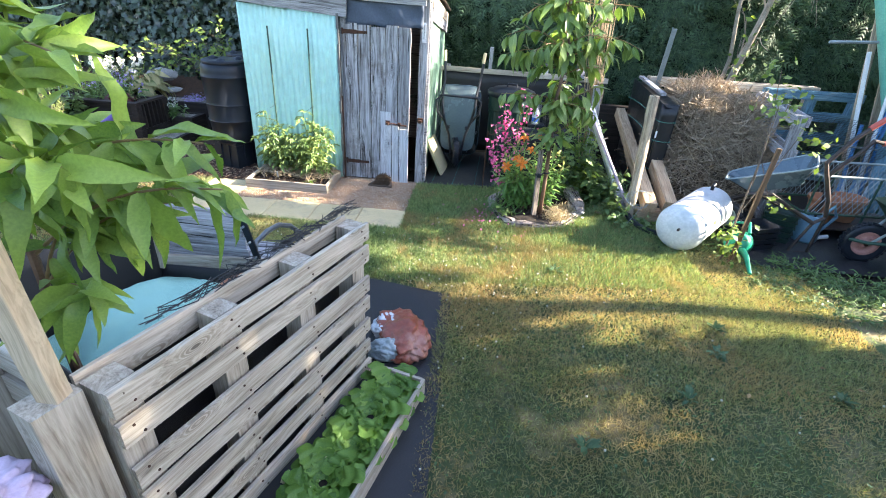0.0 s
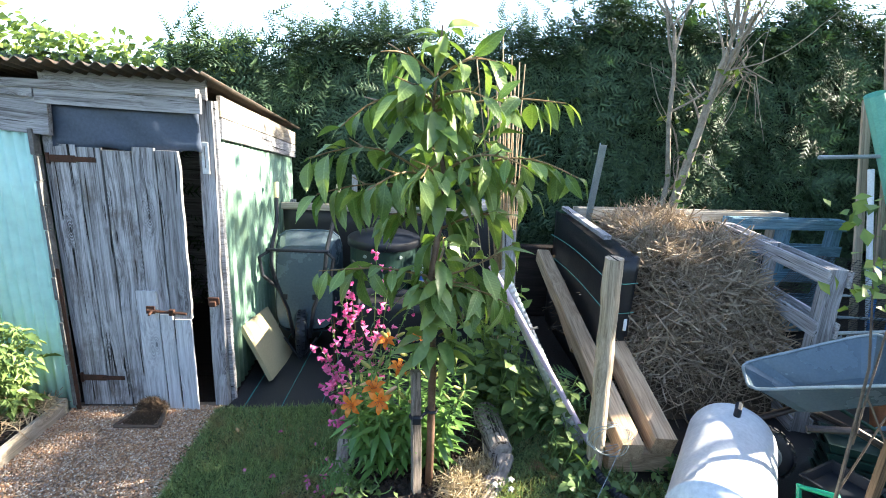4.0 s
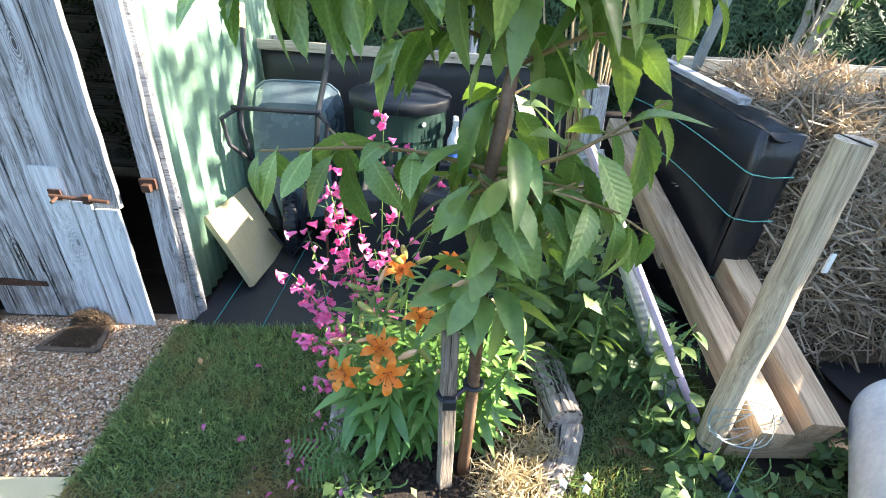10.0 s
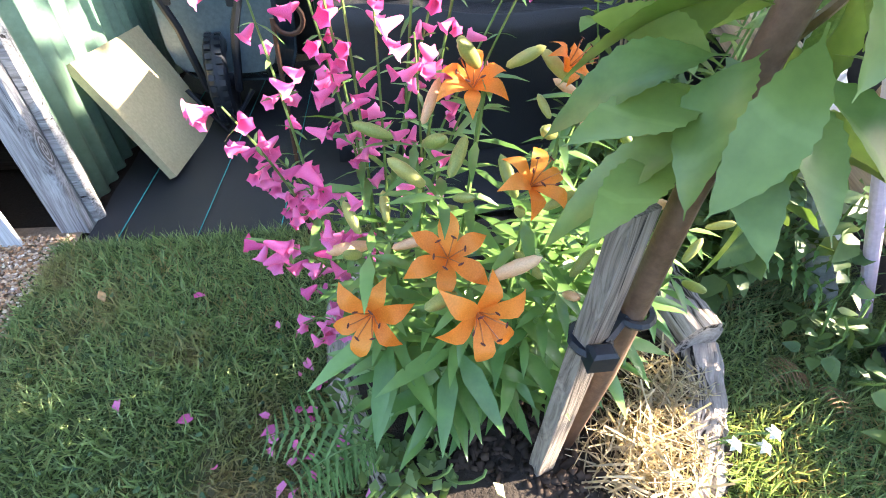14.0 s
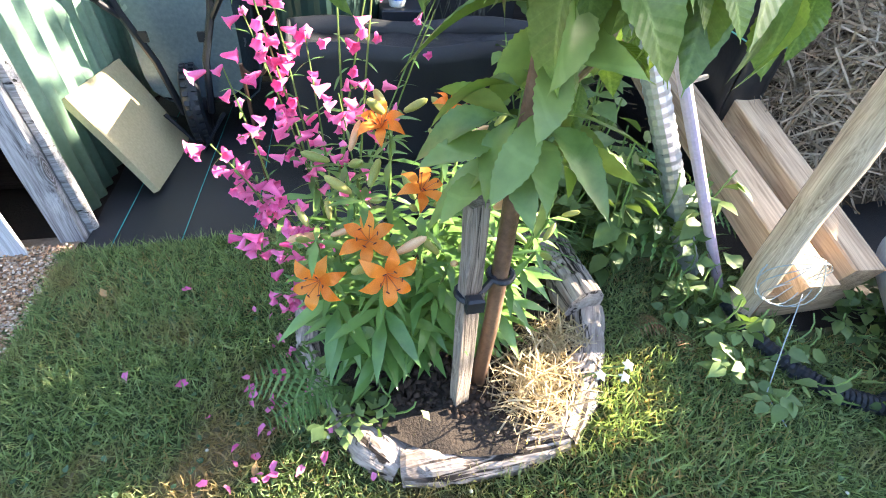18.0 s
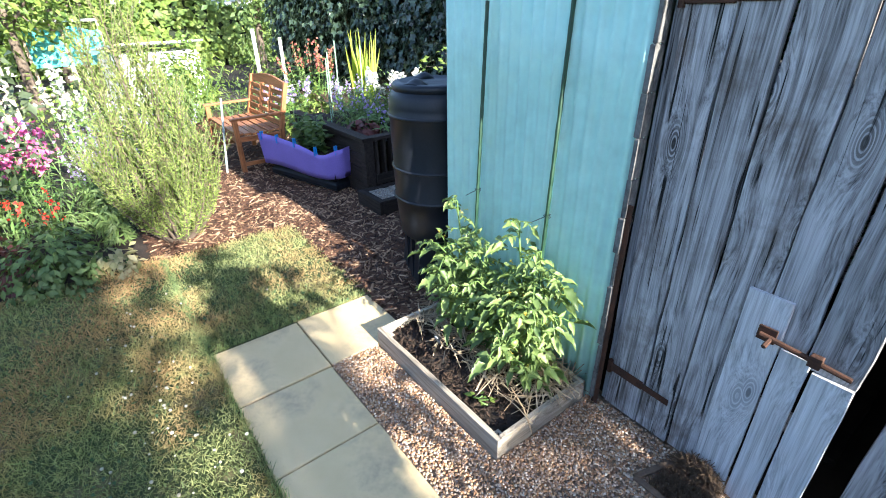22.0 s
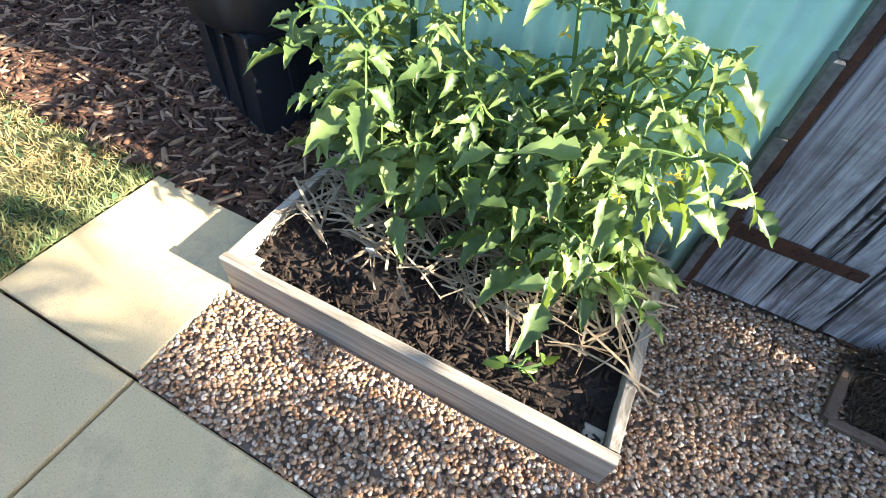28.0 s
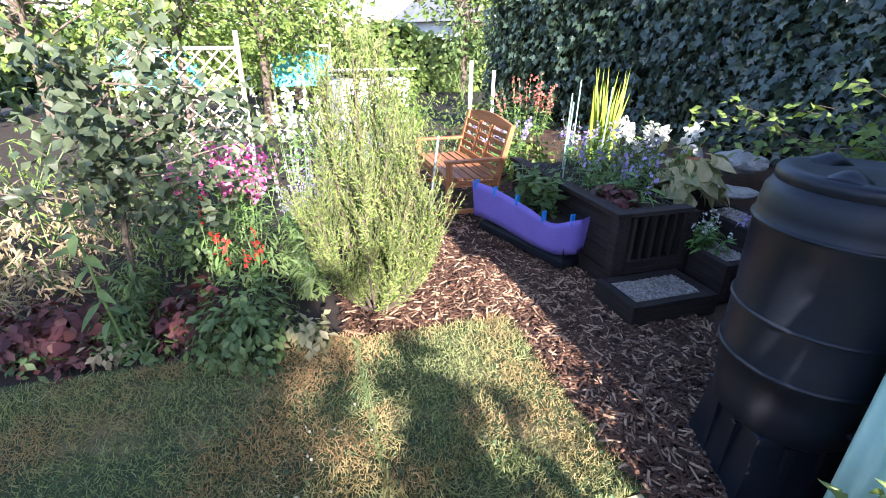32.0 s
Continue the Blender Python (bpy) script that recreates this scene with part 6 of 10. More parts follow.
def foliage(name, parent, material, place, normal, along, length, tpl=(SMALL_V, SMALL_F), width=1.0, label="", origin=(0, 0, 0)):
    """Many leaves as one part: length (n,), in the parent's space."""
    ax, ay, az = axes_from(normal, along)
    length = np.asarray(length, float)
    s = np.stack([length * width, length, length], -1)
    me = scatter(name, tpl[0], tpl[1], place - np.array(origin), ax, ay, az, s)
    return stuff(part(name, me, material, parent, label))


# ---- hedges ----
def hedge(name, label, x0, x1, face, height, n, material, tpl, size, gen, along_x=True, thick=0.5, lean=0.35, width=1.0, core=True, bulge=0.22, tips=0, bottom=0.0):
    """Hedge: face(u) gives the front surface's place, height(u) the top; leaves on front, top and tips. Faces -y (or -x)."""
    h = thing(name, (0, 0, 0), label, "hedge")
    u = gen.uniform(x0, x1, n)
    H = np.array([height(k) for k in u])
    F = np.array([face(k) for k in u])
    v = gen.uniform(0, 1, n) ** 0.9
    z = bottom + (H - bottom) * v
    bl = np.array([noise.noise((a * 1.3, b * 1.3, 7)) + 0.5 * noise.noise((a * 3.1, b * 3.1, 1)) for a, b in zip(u, z)])
    d = F - bulge * bl + gen.uniform(-0.05, 0.12, n) + 0.25 * np.maximum(0, v - 0.85) * 4
    topm = gen.uniform(0, 1, n) < 0.18
    z = np.where(topm, H + gen.normal(0, 0.06, n), z)
    d = np.where(topm, F + gen.uniform(0, thick, n), d)
    nrm = np.stack([gen.normal(0, 0.45, n), np.where(topm, -0.3, -1.0) + gen.normal(0, 0.3, n), np.where(topm, 1.0, 0.35) + gen.normal(0, 0.35, n)], -1)
    alg = np.stack([gen.normal(0, 0.6, n), -lean + gen.normal(0, 0.3, n), gen.normal(0.1 if tips else -0.5, 0.5, n)], -1)
    if not along_x:
        p = np.stack([d, u, z], -1)
        nrm, alg = nrm[:, [1, 0, 2]], alg[:, [1, 0, 2]]
    else:
        p = np.stack([u, d, z], -1)
    foliage("foliage", h, material, p, nrm, alg, gen.uniform(0.7, 1.3, n) * size, tpl, width)
    if tips:
        uu = gen.uniform(x0, x1, tips)
        hh = np.array([height(k) for k in uu])
        ff = np.array([face(k) for k in uu])
        k2 = 9
        tt = np.repeat(np.arange(tips), k2)
        s = np.tile(np.linspace(0, 1, k2), tips)
        L = gen.uniform(0.15, 0.5, tips)[tt]
        lx = gen.normal(0, 0.25, tips)[tt]
        q = np.stack([uu[tt] + lx * s * L, ff[tt] + 0.1 + gen.uniform(0, 0.2, tips)[tt], hh[tt] + s * L - 0.05], -1)
        if not along_x:
            q = q[:, [1, 0, 2]]
        m_ = len(q)
        foliage("shoot_mass", h, material, q, spin(m_, gen) + np.array([0, -0.8, 0.3]), np.stack([gen.normal(0, 0.7, m_), gen.normal(0, 0.5, m_), np.full(m_, 0.9)], -1), gen.uniform(0.5, 0.9, m_) * size, tpl, width)
    # dark shell behind the leaves; the inner shade is put into its colour
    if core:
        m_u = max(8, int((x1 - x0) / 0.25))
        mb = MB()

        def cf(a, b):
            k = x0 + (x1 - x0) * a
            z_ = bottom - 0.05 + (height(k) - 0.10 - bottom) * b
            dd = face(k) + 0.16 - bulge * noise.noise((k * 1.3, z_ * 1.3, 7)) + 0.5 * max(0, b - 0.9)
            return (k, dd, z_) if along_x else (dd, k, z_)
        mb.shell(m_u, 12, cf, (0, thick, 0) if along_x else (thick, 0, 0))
        part("core", mb, CORE_SHADE, h, "dark shell standing in for the shade inside the hedge", smooth=True)
    return h


CORE_SHADE = m_plain("hedge_inside_shade", (0.006, 0.012, 0.006), (0.018, 0.03, 0.012), 0.95, 0, 8, 40, 0.8)
g = np.random.default_rng(31)
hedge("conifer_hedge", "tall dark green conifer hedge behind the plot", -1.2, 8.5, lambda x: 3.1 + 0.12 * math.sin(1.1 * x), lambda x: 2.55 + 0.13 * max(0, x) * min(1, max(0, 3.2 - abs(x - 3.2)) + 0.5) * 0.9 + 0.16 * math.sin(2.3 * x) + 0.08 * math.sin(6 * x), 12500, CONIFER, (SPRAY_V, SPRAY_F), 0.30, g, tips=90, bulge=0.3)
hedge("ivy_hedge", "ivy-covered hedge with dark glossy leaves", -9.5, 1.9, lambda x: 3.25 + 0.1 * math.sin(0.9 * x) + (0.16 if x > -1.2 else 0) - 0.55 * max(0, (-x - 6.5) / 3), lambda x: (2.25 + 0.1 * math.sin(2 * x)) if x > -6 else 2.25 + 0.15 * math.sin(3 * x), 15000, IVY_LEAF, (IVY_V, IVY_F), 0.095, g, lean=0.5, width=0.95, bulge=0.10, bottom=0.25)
# lighter climbers over the ivy, left of the shed roof
h2 = thing("climber", (0, 0, 0), "bright green leafy climber over the top of the ivy", "shrub")
n = 2600
u = g.uniform(-4.6, -0.4, n)
z = 2.25 + 0.30 * np.sin(1.7 * u + 1) * g.uniform(0, 1, n) + g.uniform(-0.15, 0.42, n)
foliage("foliage", h2, BRIGHT_LEAF, np.stack([u, 3.35 + g.normal(0, 0.16, n), z], -1), np.stack([g.normal(0, 0.5, n), np.full(n, -0.8), g.normal(0.6, 0.4, n)], -1), np.stack([g.normal(0, 1, n), g.normal(-0.3, 0.5, n), g.normal(-0.2, 0.6, n)], -1), g.uniform(0.06, 0.12, n), width=1.3)
# arching shrub against the ivy beside the butt
h3 = thing("shrub", (-3.6, 3.0, 0.45), "shrub with pale green tips against the ivy", "shrub")
P, N, A, Ls = [], [], [], []
stems = MB()
for k in range(16):
    a0 = Vector((g.normal(0.6, 0.5), 0.1, 0.1))
    tip = Vector((g.uniform(-1.2, 1.5), g.uniform(-0.75, -0.25), g.uniform(0.3, 1.0)))
    mid = (a0 + tip) / 2 + Vector((0, 0, 0.25))
    pts = [a0.lerp(mid, s).lerp(mid.lerp(tip, s), s) for s in np.linspace(0, 1, 9)]
    stems.tube(pts, [0.006 - 0.0005 * i for i in range(9)], 4)
    for i in range(2, 9):
        for j in range(5):
            P.append(pts[i] + Vector(g.normal(0, 0.04, 3)))
            N.append(Vector(g.normal(0, 0.5, 3)) + Vector((0, -0.6, 0.7)))
            A.append((pts[i] - pts[i - 1]).normalized() + Vector(g.normal(0, 0.7, 3)))
            Ls.append(g.uniform(0.05, 0.10))
part("stem_mass", stems, BARK, h3)
foliage("leafage", h3, BRIGHT_LEAF, np.array(P), np.array(N), np.array(A), Ls, width=1.2)

# east side: trees that throw the long shade over the lawn
def east_h(y):
    if y < -1.75:
        return 2.2 + 0.3 * math.sin(3 * y)
    if y < -1.2:
        return 1.0
    if y < 0.30:
        return 1.0 + 1.05 * min(1, (y + 1.2) / 0.35)
    if y < 0.45:
        return 2.7
    if y < 0.95:
        return 3.7 + 0.12 * math.sin(9 * y)
    return 2.3


g = np.random.default_rng(41)
hedge("hedge", "leafy boundary hedge with taller trees along the east side", -8.5, 3.2, lambda y: 7.0, east_h, 9000, MID_LEAF, (SMALL_V, SMALL_F), 0.20, g, along_x=False, width=1.6, bulge=0.25)


def tree(at, label, H, crown_r, n, leaf_mat, bark, size, gen, trunk_r=0.09, crown_z=None, width=1.2, flat=0.75):
    t = thing("tree", at, label, "tree")
    mb = MB()
    cz = crown_z or H * 0.65
    mb.tube([(0, 0, 0), (0.05, 0.03, cz * 0.5), (0.0, 0.05, cz), (0.02, 0, H * 0.9)], [trunk_r, trunk_r * 0.75, trunk_r * 0.5, 0.01], 8)
    part("trunk", mb, bark, t)
    P, N, A, Ls = [], [], [], []
    limbs = MB()
    for k in range(max(10, n // 90)):
        dv = Vector(gen.normal(0, 1, 3)).normalized()
        end = Vector((dv.x * crown_r, dv.y * crown_r, cz + dv.z * crown_r * flat)) * 1.0
        st_ = Vector((0, 0.03, cz * gen.uniform(0.55, 1.0)))
        pts = [st_.lerp(end, s) + Vector((0, 0, 0.12 * math.sin(3 * s))) for s in np.linspace(0, 1, 6)]
        limbs.tube(pts, [trunk_r * 0.3 * (1 - 0.85 * i / 5) for i in range(6)], 5, False)
        for j in range(90):
            s = gen.uniform(0.35, 1.05)
            c = st_.lerp(end, s)
            P.append(c + Vector(gen.normal(0, crown_r * 0.16, 3)))
            N.append(Vector(gen.normal(0, 0.6, 3)) + Vector((0, 0, 0.6)))
            A.append(dv + Vector(gen.normal(0, 0.6, 3)))
            Ls.append(size * gen.uniform(0.6, 1.3))
    stuff(part("branch_mass", limbs, bark, t))
    crown = foliage("crown", t, leaf_mat, np.array(P), np.array(N), np.array(A), Ls, width=width)
    return t


tree((7.6, -1.95, 0), "tall leafy tree on the east boundary", 5.3, 1.25, 2200, MID_LEAF, BARK, 0.20, g, 0.12, 4.35)
tree((7.4, -3.6, 0), "tall leafy tree on the east boundary", 5.6, 1.6, 3200, MID_LEAF, BARK, 0.22, g, 0.12, 4.2)
tree((7.3, -2.9, 0), "leafy tree with a low open crown on the east boundary", 3.9, 1.1, 1500, MID_LEAF, BARK, 0.20, g, 0.08, 2.9)
tree((8.0, -0.2, 0), "thin leafy tree on the east boundary", 5.0, 0.5, 720, MID_LEAF, BARK, 0.15, g, 0.05, 4.32)
tree((7.6, 2.45, 0), "tree with an open crown on the east boundary", 5.3, 1.15, 1000, MID_LEAF, BARK, 0.17, g, 0.08, 4.25)
tree((7.8, -1.42, 0), "tall tree with a high crown on the east boundary", 6.4, 1.15, 2600, MID_LEAF, BARK, 0.22, g, 0.10, 5.1, flat=1.1)
# hedge closing the south side, behind the start
hedge("hedge", "leafy hedge closing the plot behind the lawn", -10, 26, lambda x: 7.0, lambda x: 2.0 + 0.2 * math.sin(2 * x), 4600, MID_LEAF, (SMALL_V, SMALL_F), 0.26, g, width=1.6)
bpy.data.objects["hedge.001"].matrix_basis = pose(0, 0, 0, 0, 0, 180)

# elder behind the compost: bare pale branches, few leaves
elder = thing("tree", (3.78, 2.55, 0.1), "half-bare elder tree with pale twisted branches", "tree")
g = np.random.default_rng(51)
trunks, twigs = MB(), MB()
P, N, A, Ls = [], [], [], []


def leaf_bunch(p, n, gen):
    for _ in range(n):
        P.append(p + Vector(gen.normal(0, 0.05, 3)))
        N.append(Vector(gen.normal(0, 1, 3)))
        A.append(Vector(gen.normal(0, 1, 3)) - Vector((0, 0, 0.5)))
        Ls.append(gen.uniform(0.06, 0.11))


def grow(p, d, r, L, depth, lift=0.05):
    pts = [p]
    for i in range(6):
        d = (d + Vector(g.normal(0, 0.10, 3)) + Vector((0, 0, lift))).normalized()
        pts.append(pts[-1] + d * L / 6)
    twigs.tube(pts, [r * (1 - 0.5 * i / 6) for i in range(7)], 4, False)
    for i in (2, 3, 4, 5, 6):
        if depth < 2 and g.random() < 0.5:
            grow(pts[i], (d + Vector(g.normal(0, 0.5, 3))).normalized(), r * 0.6, L * g.uniform(0.45, 0.75), depth + 1, lift)
        if g.random() < 0.03:
            leaf_bunch(pts[i], 4, g)


def stem_line(pts, r0, r1, n):
    pts = [Vector(p) for p in pts]
    trunks.tube(pts, list(np.linspace(r0, r1, len(pts))), 9, False)
    for k in range(n):
        i = 1 + int(g.integers(len(pts) - 2))
        p = pts[i].lerp(pts[i + 1], g.random())
        grow(p, Vector((g.normal(0, 0.7), g.normal(-0.1, 0.4), g.uniform(0.4, 1.1))).normalized(), 0.013, g.uniform(0.5, 0.9), 0)


stem_line(((-0.05, 0, 0), (0.04, 0, 0.5), (0.16, 0, 1.12), (0.21, -0.02, 1.45), (0.27, -0.04, 1.8), (0.31, -0.06, 2.1), (0.42, -0.06, 2.4), (0.50, -0.06, 2.58), (0.52, -0.05, 2.9), (0.56, -0.05, 3.3)), 0.055, 0.018, 9)
stem_line(((-0.02, 0.02, 0.3), (0.04, 0.03, 0.9), (0.08, 0.03, 1.34), (-0.01, 0.03, 1.93), (-0.03, 0.03, 2.35), (-0.10, 0.02, 2.75), (-0.26, 0.0, 3.0)), 0.033, 0.012, 6)
stem_line(((0.26, -0.03, 1.75), (0.28, -0.08, 2.0), (0.33, -0.1, 2.4), (0.42, -0.12, 2.8), (0.36, -0.12, 3.2)), 0.028, 0.012, 5)
# thin shoots hanging on the sunny side
for k in range(14):
    a = Vector((0.55 + g.normal(0, 0.06), -0.12, 2.38 + g.normal(0, 0.06)))
    b = a + Vector((g.uniform(-0.25, 0.35), g.normal(0, 0.1), g.uniform(-0.65, -0.15)))
    twigs.tube([a, a.lerp(b, 0.4) + Vector((0.05, 0, 0.08)), b], [0.005, 0.004, 0.002], 4, False)
twigs.tube([(0.50, -0.06, 2.58), (0.60, -0.1, 2.44), (0.88, -0.12, 2.32)], [0.012, 0.009, 0.005], 5, False)
# climber leaves up the trunk
for z in np.linspace(0.9, 2.1, 20):
    leaf_bunch(Vector((-0.02 + 0.14 * z + g.normal(0, 0.07), -0.08, z)), 2, g)
part("trunk", trunks, PALE_BARK, elder, "pale grey-brown bark")
stuff(part("brushwood", twigs, PALE_BARK, elder))
foliage("leafage", elder, BRIGHT_LEAF, np.array(P), np.array(N), np.array(A), Ls, width=1.2)

# ---- log bed with the cherry ----
bed2 = thing("log_bed", (1.37, 0.2, 0.05), "round flower bed edged with split logs", "flower bed")
mb = MB()
mb.grid(20, 20, lambda u, v: (0.47 * (2 * u - 1) * math.sqrt(1 - 0.5 * (2 * v - 1) ** 2), 0.47 * (2 * v - 1) * math.sqrt(1 - 0.5 * (2 * u - 1) ** 2), 0.045 + 0.02 * noise.noise((u * 8, v * 8, 3)) + 0.03 * (1 - (2 * u - 1) ** 2)))
part("soil", mb, SOIL, bed2, "dark soil", smooth=True)
LOG = m_plain("split_log", (0.20, 0.16, 0.14), (0.58, 0.51, 0.46), 0.9, 0, 22, 110, 1.0, stain=(0.13, 0.10, 0.085))
LOG_WOOD = m_wood("bark_stripped_log", (0.20, 0.155, 0.13), (0.55, 0.475, 0.43), 0.9, 0.45, 0.25, stain=(0.15, 0.115, 0.095), crack=0.9, bumps=1.0)
g = np.random.default_rng(61)
for k, (a, b, r, bow) in enumerate((((-0.275, -0.425), (0.14, -0.43), 0.052, 0.02), ((0.13, -0.43), (0.28, -0.25), 0.05, 0.02), ((0.27, -0.27), (0.37, -0.06), 0.052, 0.01), ((-0.40, -0.25), (-0.275, -0.41), 0.050, 0.02), ((-0.49, -0.02), (-0.40, -0.25), 0.050, 0.01), ((-0.46, 0.30), (-0.495, -0.01), 0.05, 0.02), ((-0.22, 0.50), (-0.46, 0.29), 0.05, 0.02))):
    a, b = Vector((*a, 0.015 + gz(1.37 + a[0], 0) - 0.05)), Vector((*b, 0.015 + gz(1.37 + b[0], 0) - 0.05))
    mb = MB()
    L = (b - a).length
    mb.tube([(L * q, -bow * math.sin(math.pi * q), 0.006 * math.sin(7 * q + k)) for q in np.linspace(0, 1, 30)], [r * (1 + 0.05 * math.sin(0.4 * i + 2 * k)) for i in range(30)], 22)
    ob = part("log", mb, LOG_WOOD, bed2, "weathered grey-brown log", board_pose(a, b))
    for vv in ob.data.vertices:
        c = vv.co.copy()
        ridge = 0.010 * noise.noise((c.x * 5, c.y * 40, c.z * 40)) + 0.006 * noise.noise((c.x * 30, c.y * 60, c.z * 60 + k)) + 0.012 * noise.noise((c.x * 4 + k, c.y * 9, c.z * 9))
        out = Vector((0, c.y, c.z)).normalized()
        vv.co = c + out * ridge
        vv.co.z *= 0.85
mb = MB()
ends = Vector((1.715, 0.115, 0.165)), Vector((1.69, 0.45, 0.185))
mb.tube([(q * 0.336, 0.004 * math.sin(9 * q), 0.005 * math.cos(7 * q)) for q in np.linspace(0, 1, 16)], [0.071 + 0.004 * math.sin(3 * i) for i in range(16)], 26)
lump_log = solid("log", mb, LOG_WOOD, "short thick grey log lying at the bed edge", "log", m=board_pose(*ends))
for vv in lump_log.data.vertices:
    c = vv.co.copy()
    if Vector((c.y, c.z)).length > 0.02:
        vv.co = c + Vector((0, c.y, c.z)).normalized() * (0.010 * noise.noise((c.x * 6, c.y * 45, c.z * 45)) + 0.010 * noise.noise((c.x * 9, c.y * 12, c.z * 12)))
part("cut_end", MB().lathe([(0.0, 0.0), (0.02, 0.001), (0.045, 0.0), (0.060, -0.003)], 20), LOG, lump_log, "pale cracked end grain", pose(-0.002, 0, 0, 0, -90, 0))

cherry = thing("cherry_tree", (1.35, -0.03, 0.09), "young cherry tree with large drooping serrated leaves", "tree")
CO = Vector((1.35, -0.03, 0.09))
CHERRY_BARK = m_plain("cherry_bark", (0.07, 0.035, 0.022), (0.20, 0.12, 0.08), 0.55, 0, 15, 90, 0.4)
TWIG = m_plain("reddish_twig", (0.12, 0.075, 0.03), (0.26, 0.17, 0.07), 0.5, bumps=0.05)
tp = [Vector(p) - CO for p in ((1.325, -0.055, 0.05), (1.322, -0.07, 0.4), (1.316, -0.062, 0.75), (1.305, -0.085, 1.02), (1.288, -0.12, 1.22), (1.315, -0.085, 1.42), (1.337, -0.05, 1.62), (1.30, -0.05, 1.78), (1.272, -0.055, 1.92), (1.285, -0.05, 2.08), (1.297, -0.05, 2.22))]
mb = MB()
mb.tube(tp, [0.021, 0.019, 0.018, 0.016, 0.0155, 0.0135, 0.012, 0.009, 0.007, 0.005, 0.003], 9)
part("trunk", mb, CHERRY_BARK, cherry, "slim reddish-brown trunk", smooth=True)
BR = [
    ((1.335, -0.05, 1.58), (0.80, -0.16, 1.70), 0.10), ((1.325, -0.05, 1.52), (0.82, -0.13, 1.56), 0.06), ((1.337, -0.05, 1.62), (1.88, -0.13, 1.66), 0.09), ((1.33, -0.05, 1.55), (1.75, 0.06, 1.57), 0.07), ((1.33, -0.05, 1.6), (1.28, 0.34, 1.72), 0.08), ((1.33, -0.05, 1.6), (1.20, -0.38, 1.66), 0.06),
    ((1.28, -0.05, 1.86), (0.91, -0.08, 1.82), 0.10), ((1.28, -0.05, 1.90), (1.83, -0.03, 1.96), 0.03), ((1.275, -0.05, 1.9), (1.32, 0.30, 1.92), 0.06), ((1.275, -0.05, 1.93), (1.13, -0.22, 1.95), 0.05), ((1.275, -0.05, 1.93), (1.50, -0.22, 1.92), 0.05),
    ((1.288, -0.12, 1.22), (0.82, -0.09, 1.235), 0.02), ((1.288, -0.12, 1.22), (1.66, -0.06, 1.36), -0.02), ((1.288, -0.12, 1.21), (1.27, -0.19, 1.16), 0.02), ((1.288, -0.11, 1.22), (1.40, 0.30, 1.30), 0.05), ((1.288, -0.11, 1.2), (1.50, -0.14, 1.17), 0.02),
    ((1.288, -0.12, 1.20), (1.62, -0.20, 1.12), 0.03), ((1.34, -0.055, 0.92), (1.60, 0.12, 1.02), 0.03), ((1.34, -0.05, 1.10), (1.62, 0.02, 1.14), 0.02),
    ((1.29, -0.05, 2.02), (1.06, -0.10, 2.10), 0.04), ((1.29, -0.05, 2.02), (1.52, -0.06, 2.10), 0.04), ((1.335, -0.05, 1.66), (1.62, -0.26, 1.70), 0.06), ((1.335, -0.05, 1.60), (1.02, -0.26, 1.60), 0.06), ((1.28, -0.05, 1.78), (1.58, 0.10, 1.76), 0.05), ((1.335, -0.05, 1.42), (1.06, 0.06, 1.44), 0.04), ((1.335, -0.05, 1.42), (1.60, -0.02, 1.46), 0.04),
]
# veins: ribs slanting from the midrib to the toothed edge, in the leaf's own space
t = CHERRY_LEAF.node_tree
sx = t.nodes.new("ShaderNodeSeparateXYZ")
t.links.new(coords(t), sx.inputs[0])


def calc(op, a, b):
    n = t.nodes.new("ShaderNodeMath")
    n.operation = op
    for k, q in enumerate((a, b)):
        if isinstance(q, (int, float)):
            n.inputs[k].default_value = q
        else:
            t.links.new(q, n.inputs[k])
    return n.outputs[0]


rib = calc("SINE", calc("MULTIPLY", calc("SUBTRACT", sx.outputs["Y"], calc("MULTIPLY", calc("ABSOLUTE", sx.outputs["X"], 0), 0.9)), 78.0), 0)
bump(t, t.nodes["Principled BSDF"], rib, 0.14, 0.004)
vein = ramp(t, rib, [(0.90, (1, 1, 1)), (0.98, (1.18, 1.15, 1.22))])
mid = ramp(t, calc("ABSOLUTE", sx.outputs["X"], 0), [(0.010, (1.7, 1.55, 1.7)), (0.022, (1, 1, 1))])
pb_ = t.nodes["Principled BSDF"]
t.links.new(mix(t, 1.0, mix(t, 1.0, pb_.inputs["Base Color"].links[0].from_socket, vein, "MULTIPLY"), mid, "MULTIPLY"), pb_.inputs["Base Color"])
leaf_me, leaf_vf = [], []
for k in range(6):
    v, f = leaf_tpl(26, lambda s: 0.010 if s < 0.10 else 0.205 * math.sin(math.pi * min(1.0, (s - 0.1) / 0.86) ** 1.12) ** 0.80 * (1 - 0.12 * s) + 0.003 + (0.012 * (1 - s) / 0.1 if s > 0.9 else 0), 0.15 + 0.08 * k, 0.30 + 0.13 * k, 0.05)
    v[:, 0] += 0.05 * np.sin(v[:, 1] * 3 + k) * (k % 3 - 1)
    v[:, 2] += 0.02 * np.sin(v[:, 1] * 9 + k) * np.abs(v[:, 0]) * 4
    me = fast_mesh("leaf", v, f, True)
    me.materials.append(CHERRY_LEAF)
    leaf_me.append(me)
    leaf_vf.append((v, f))


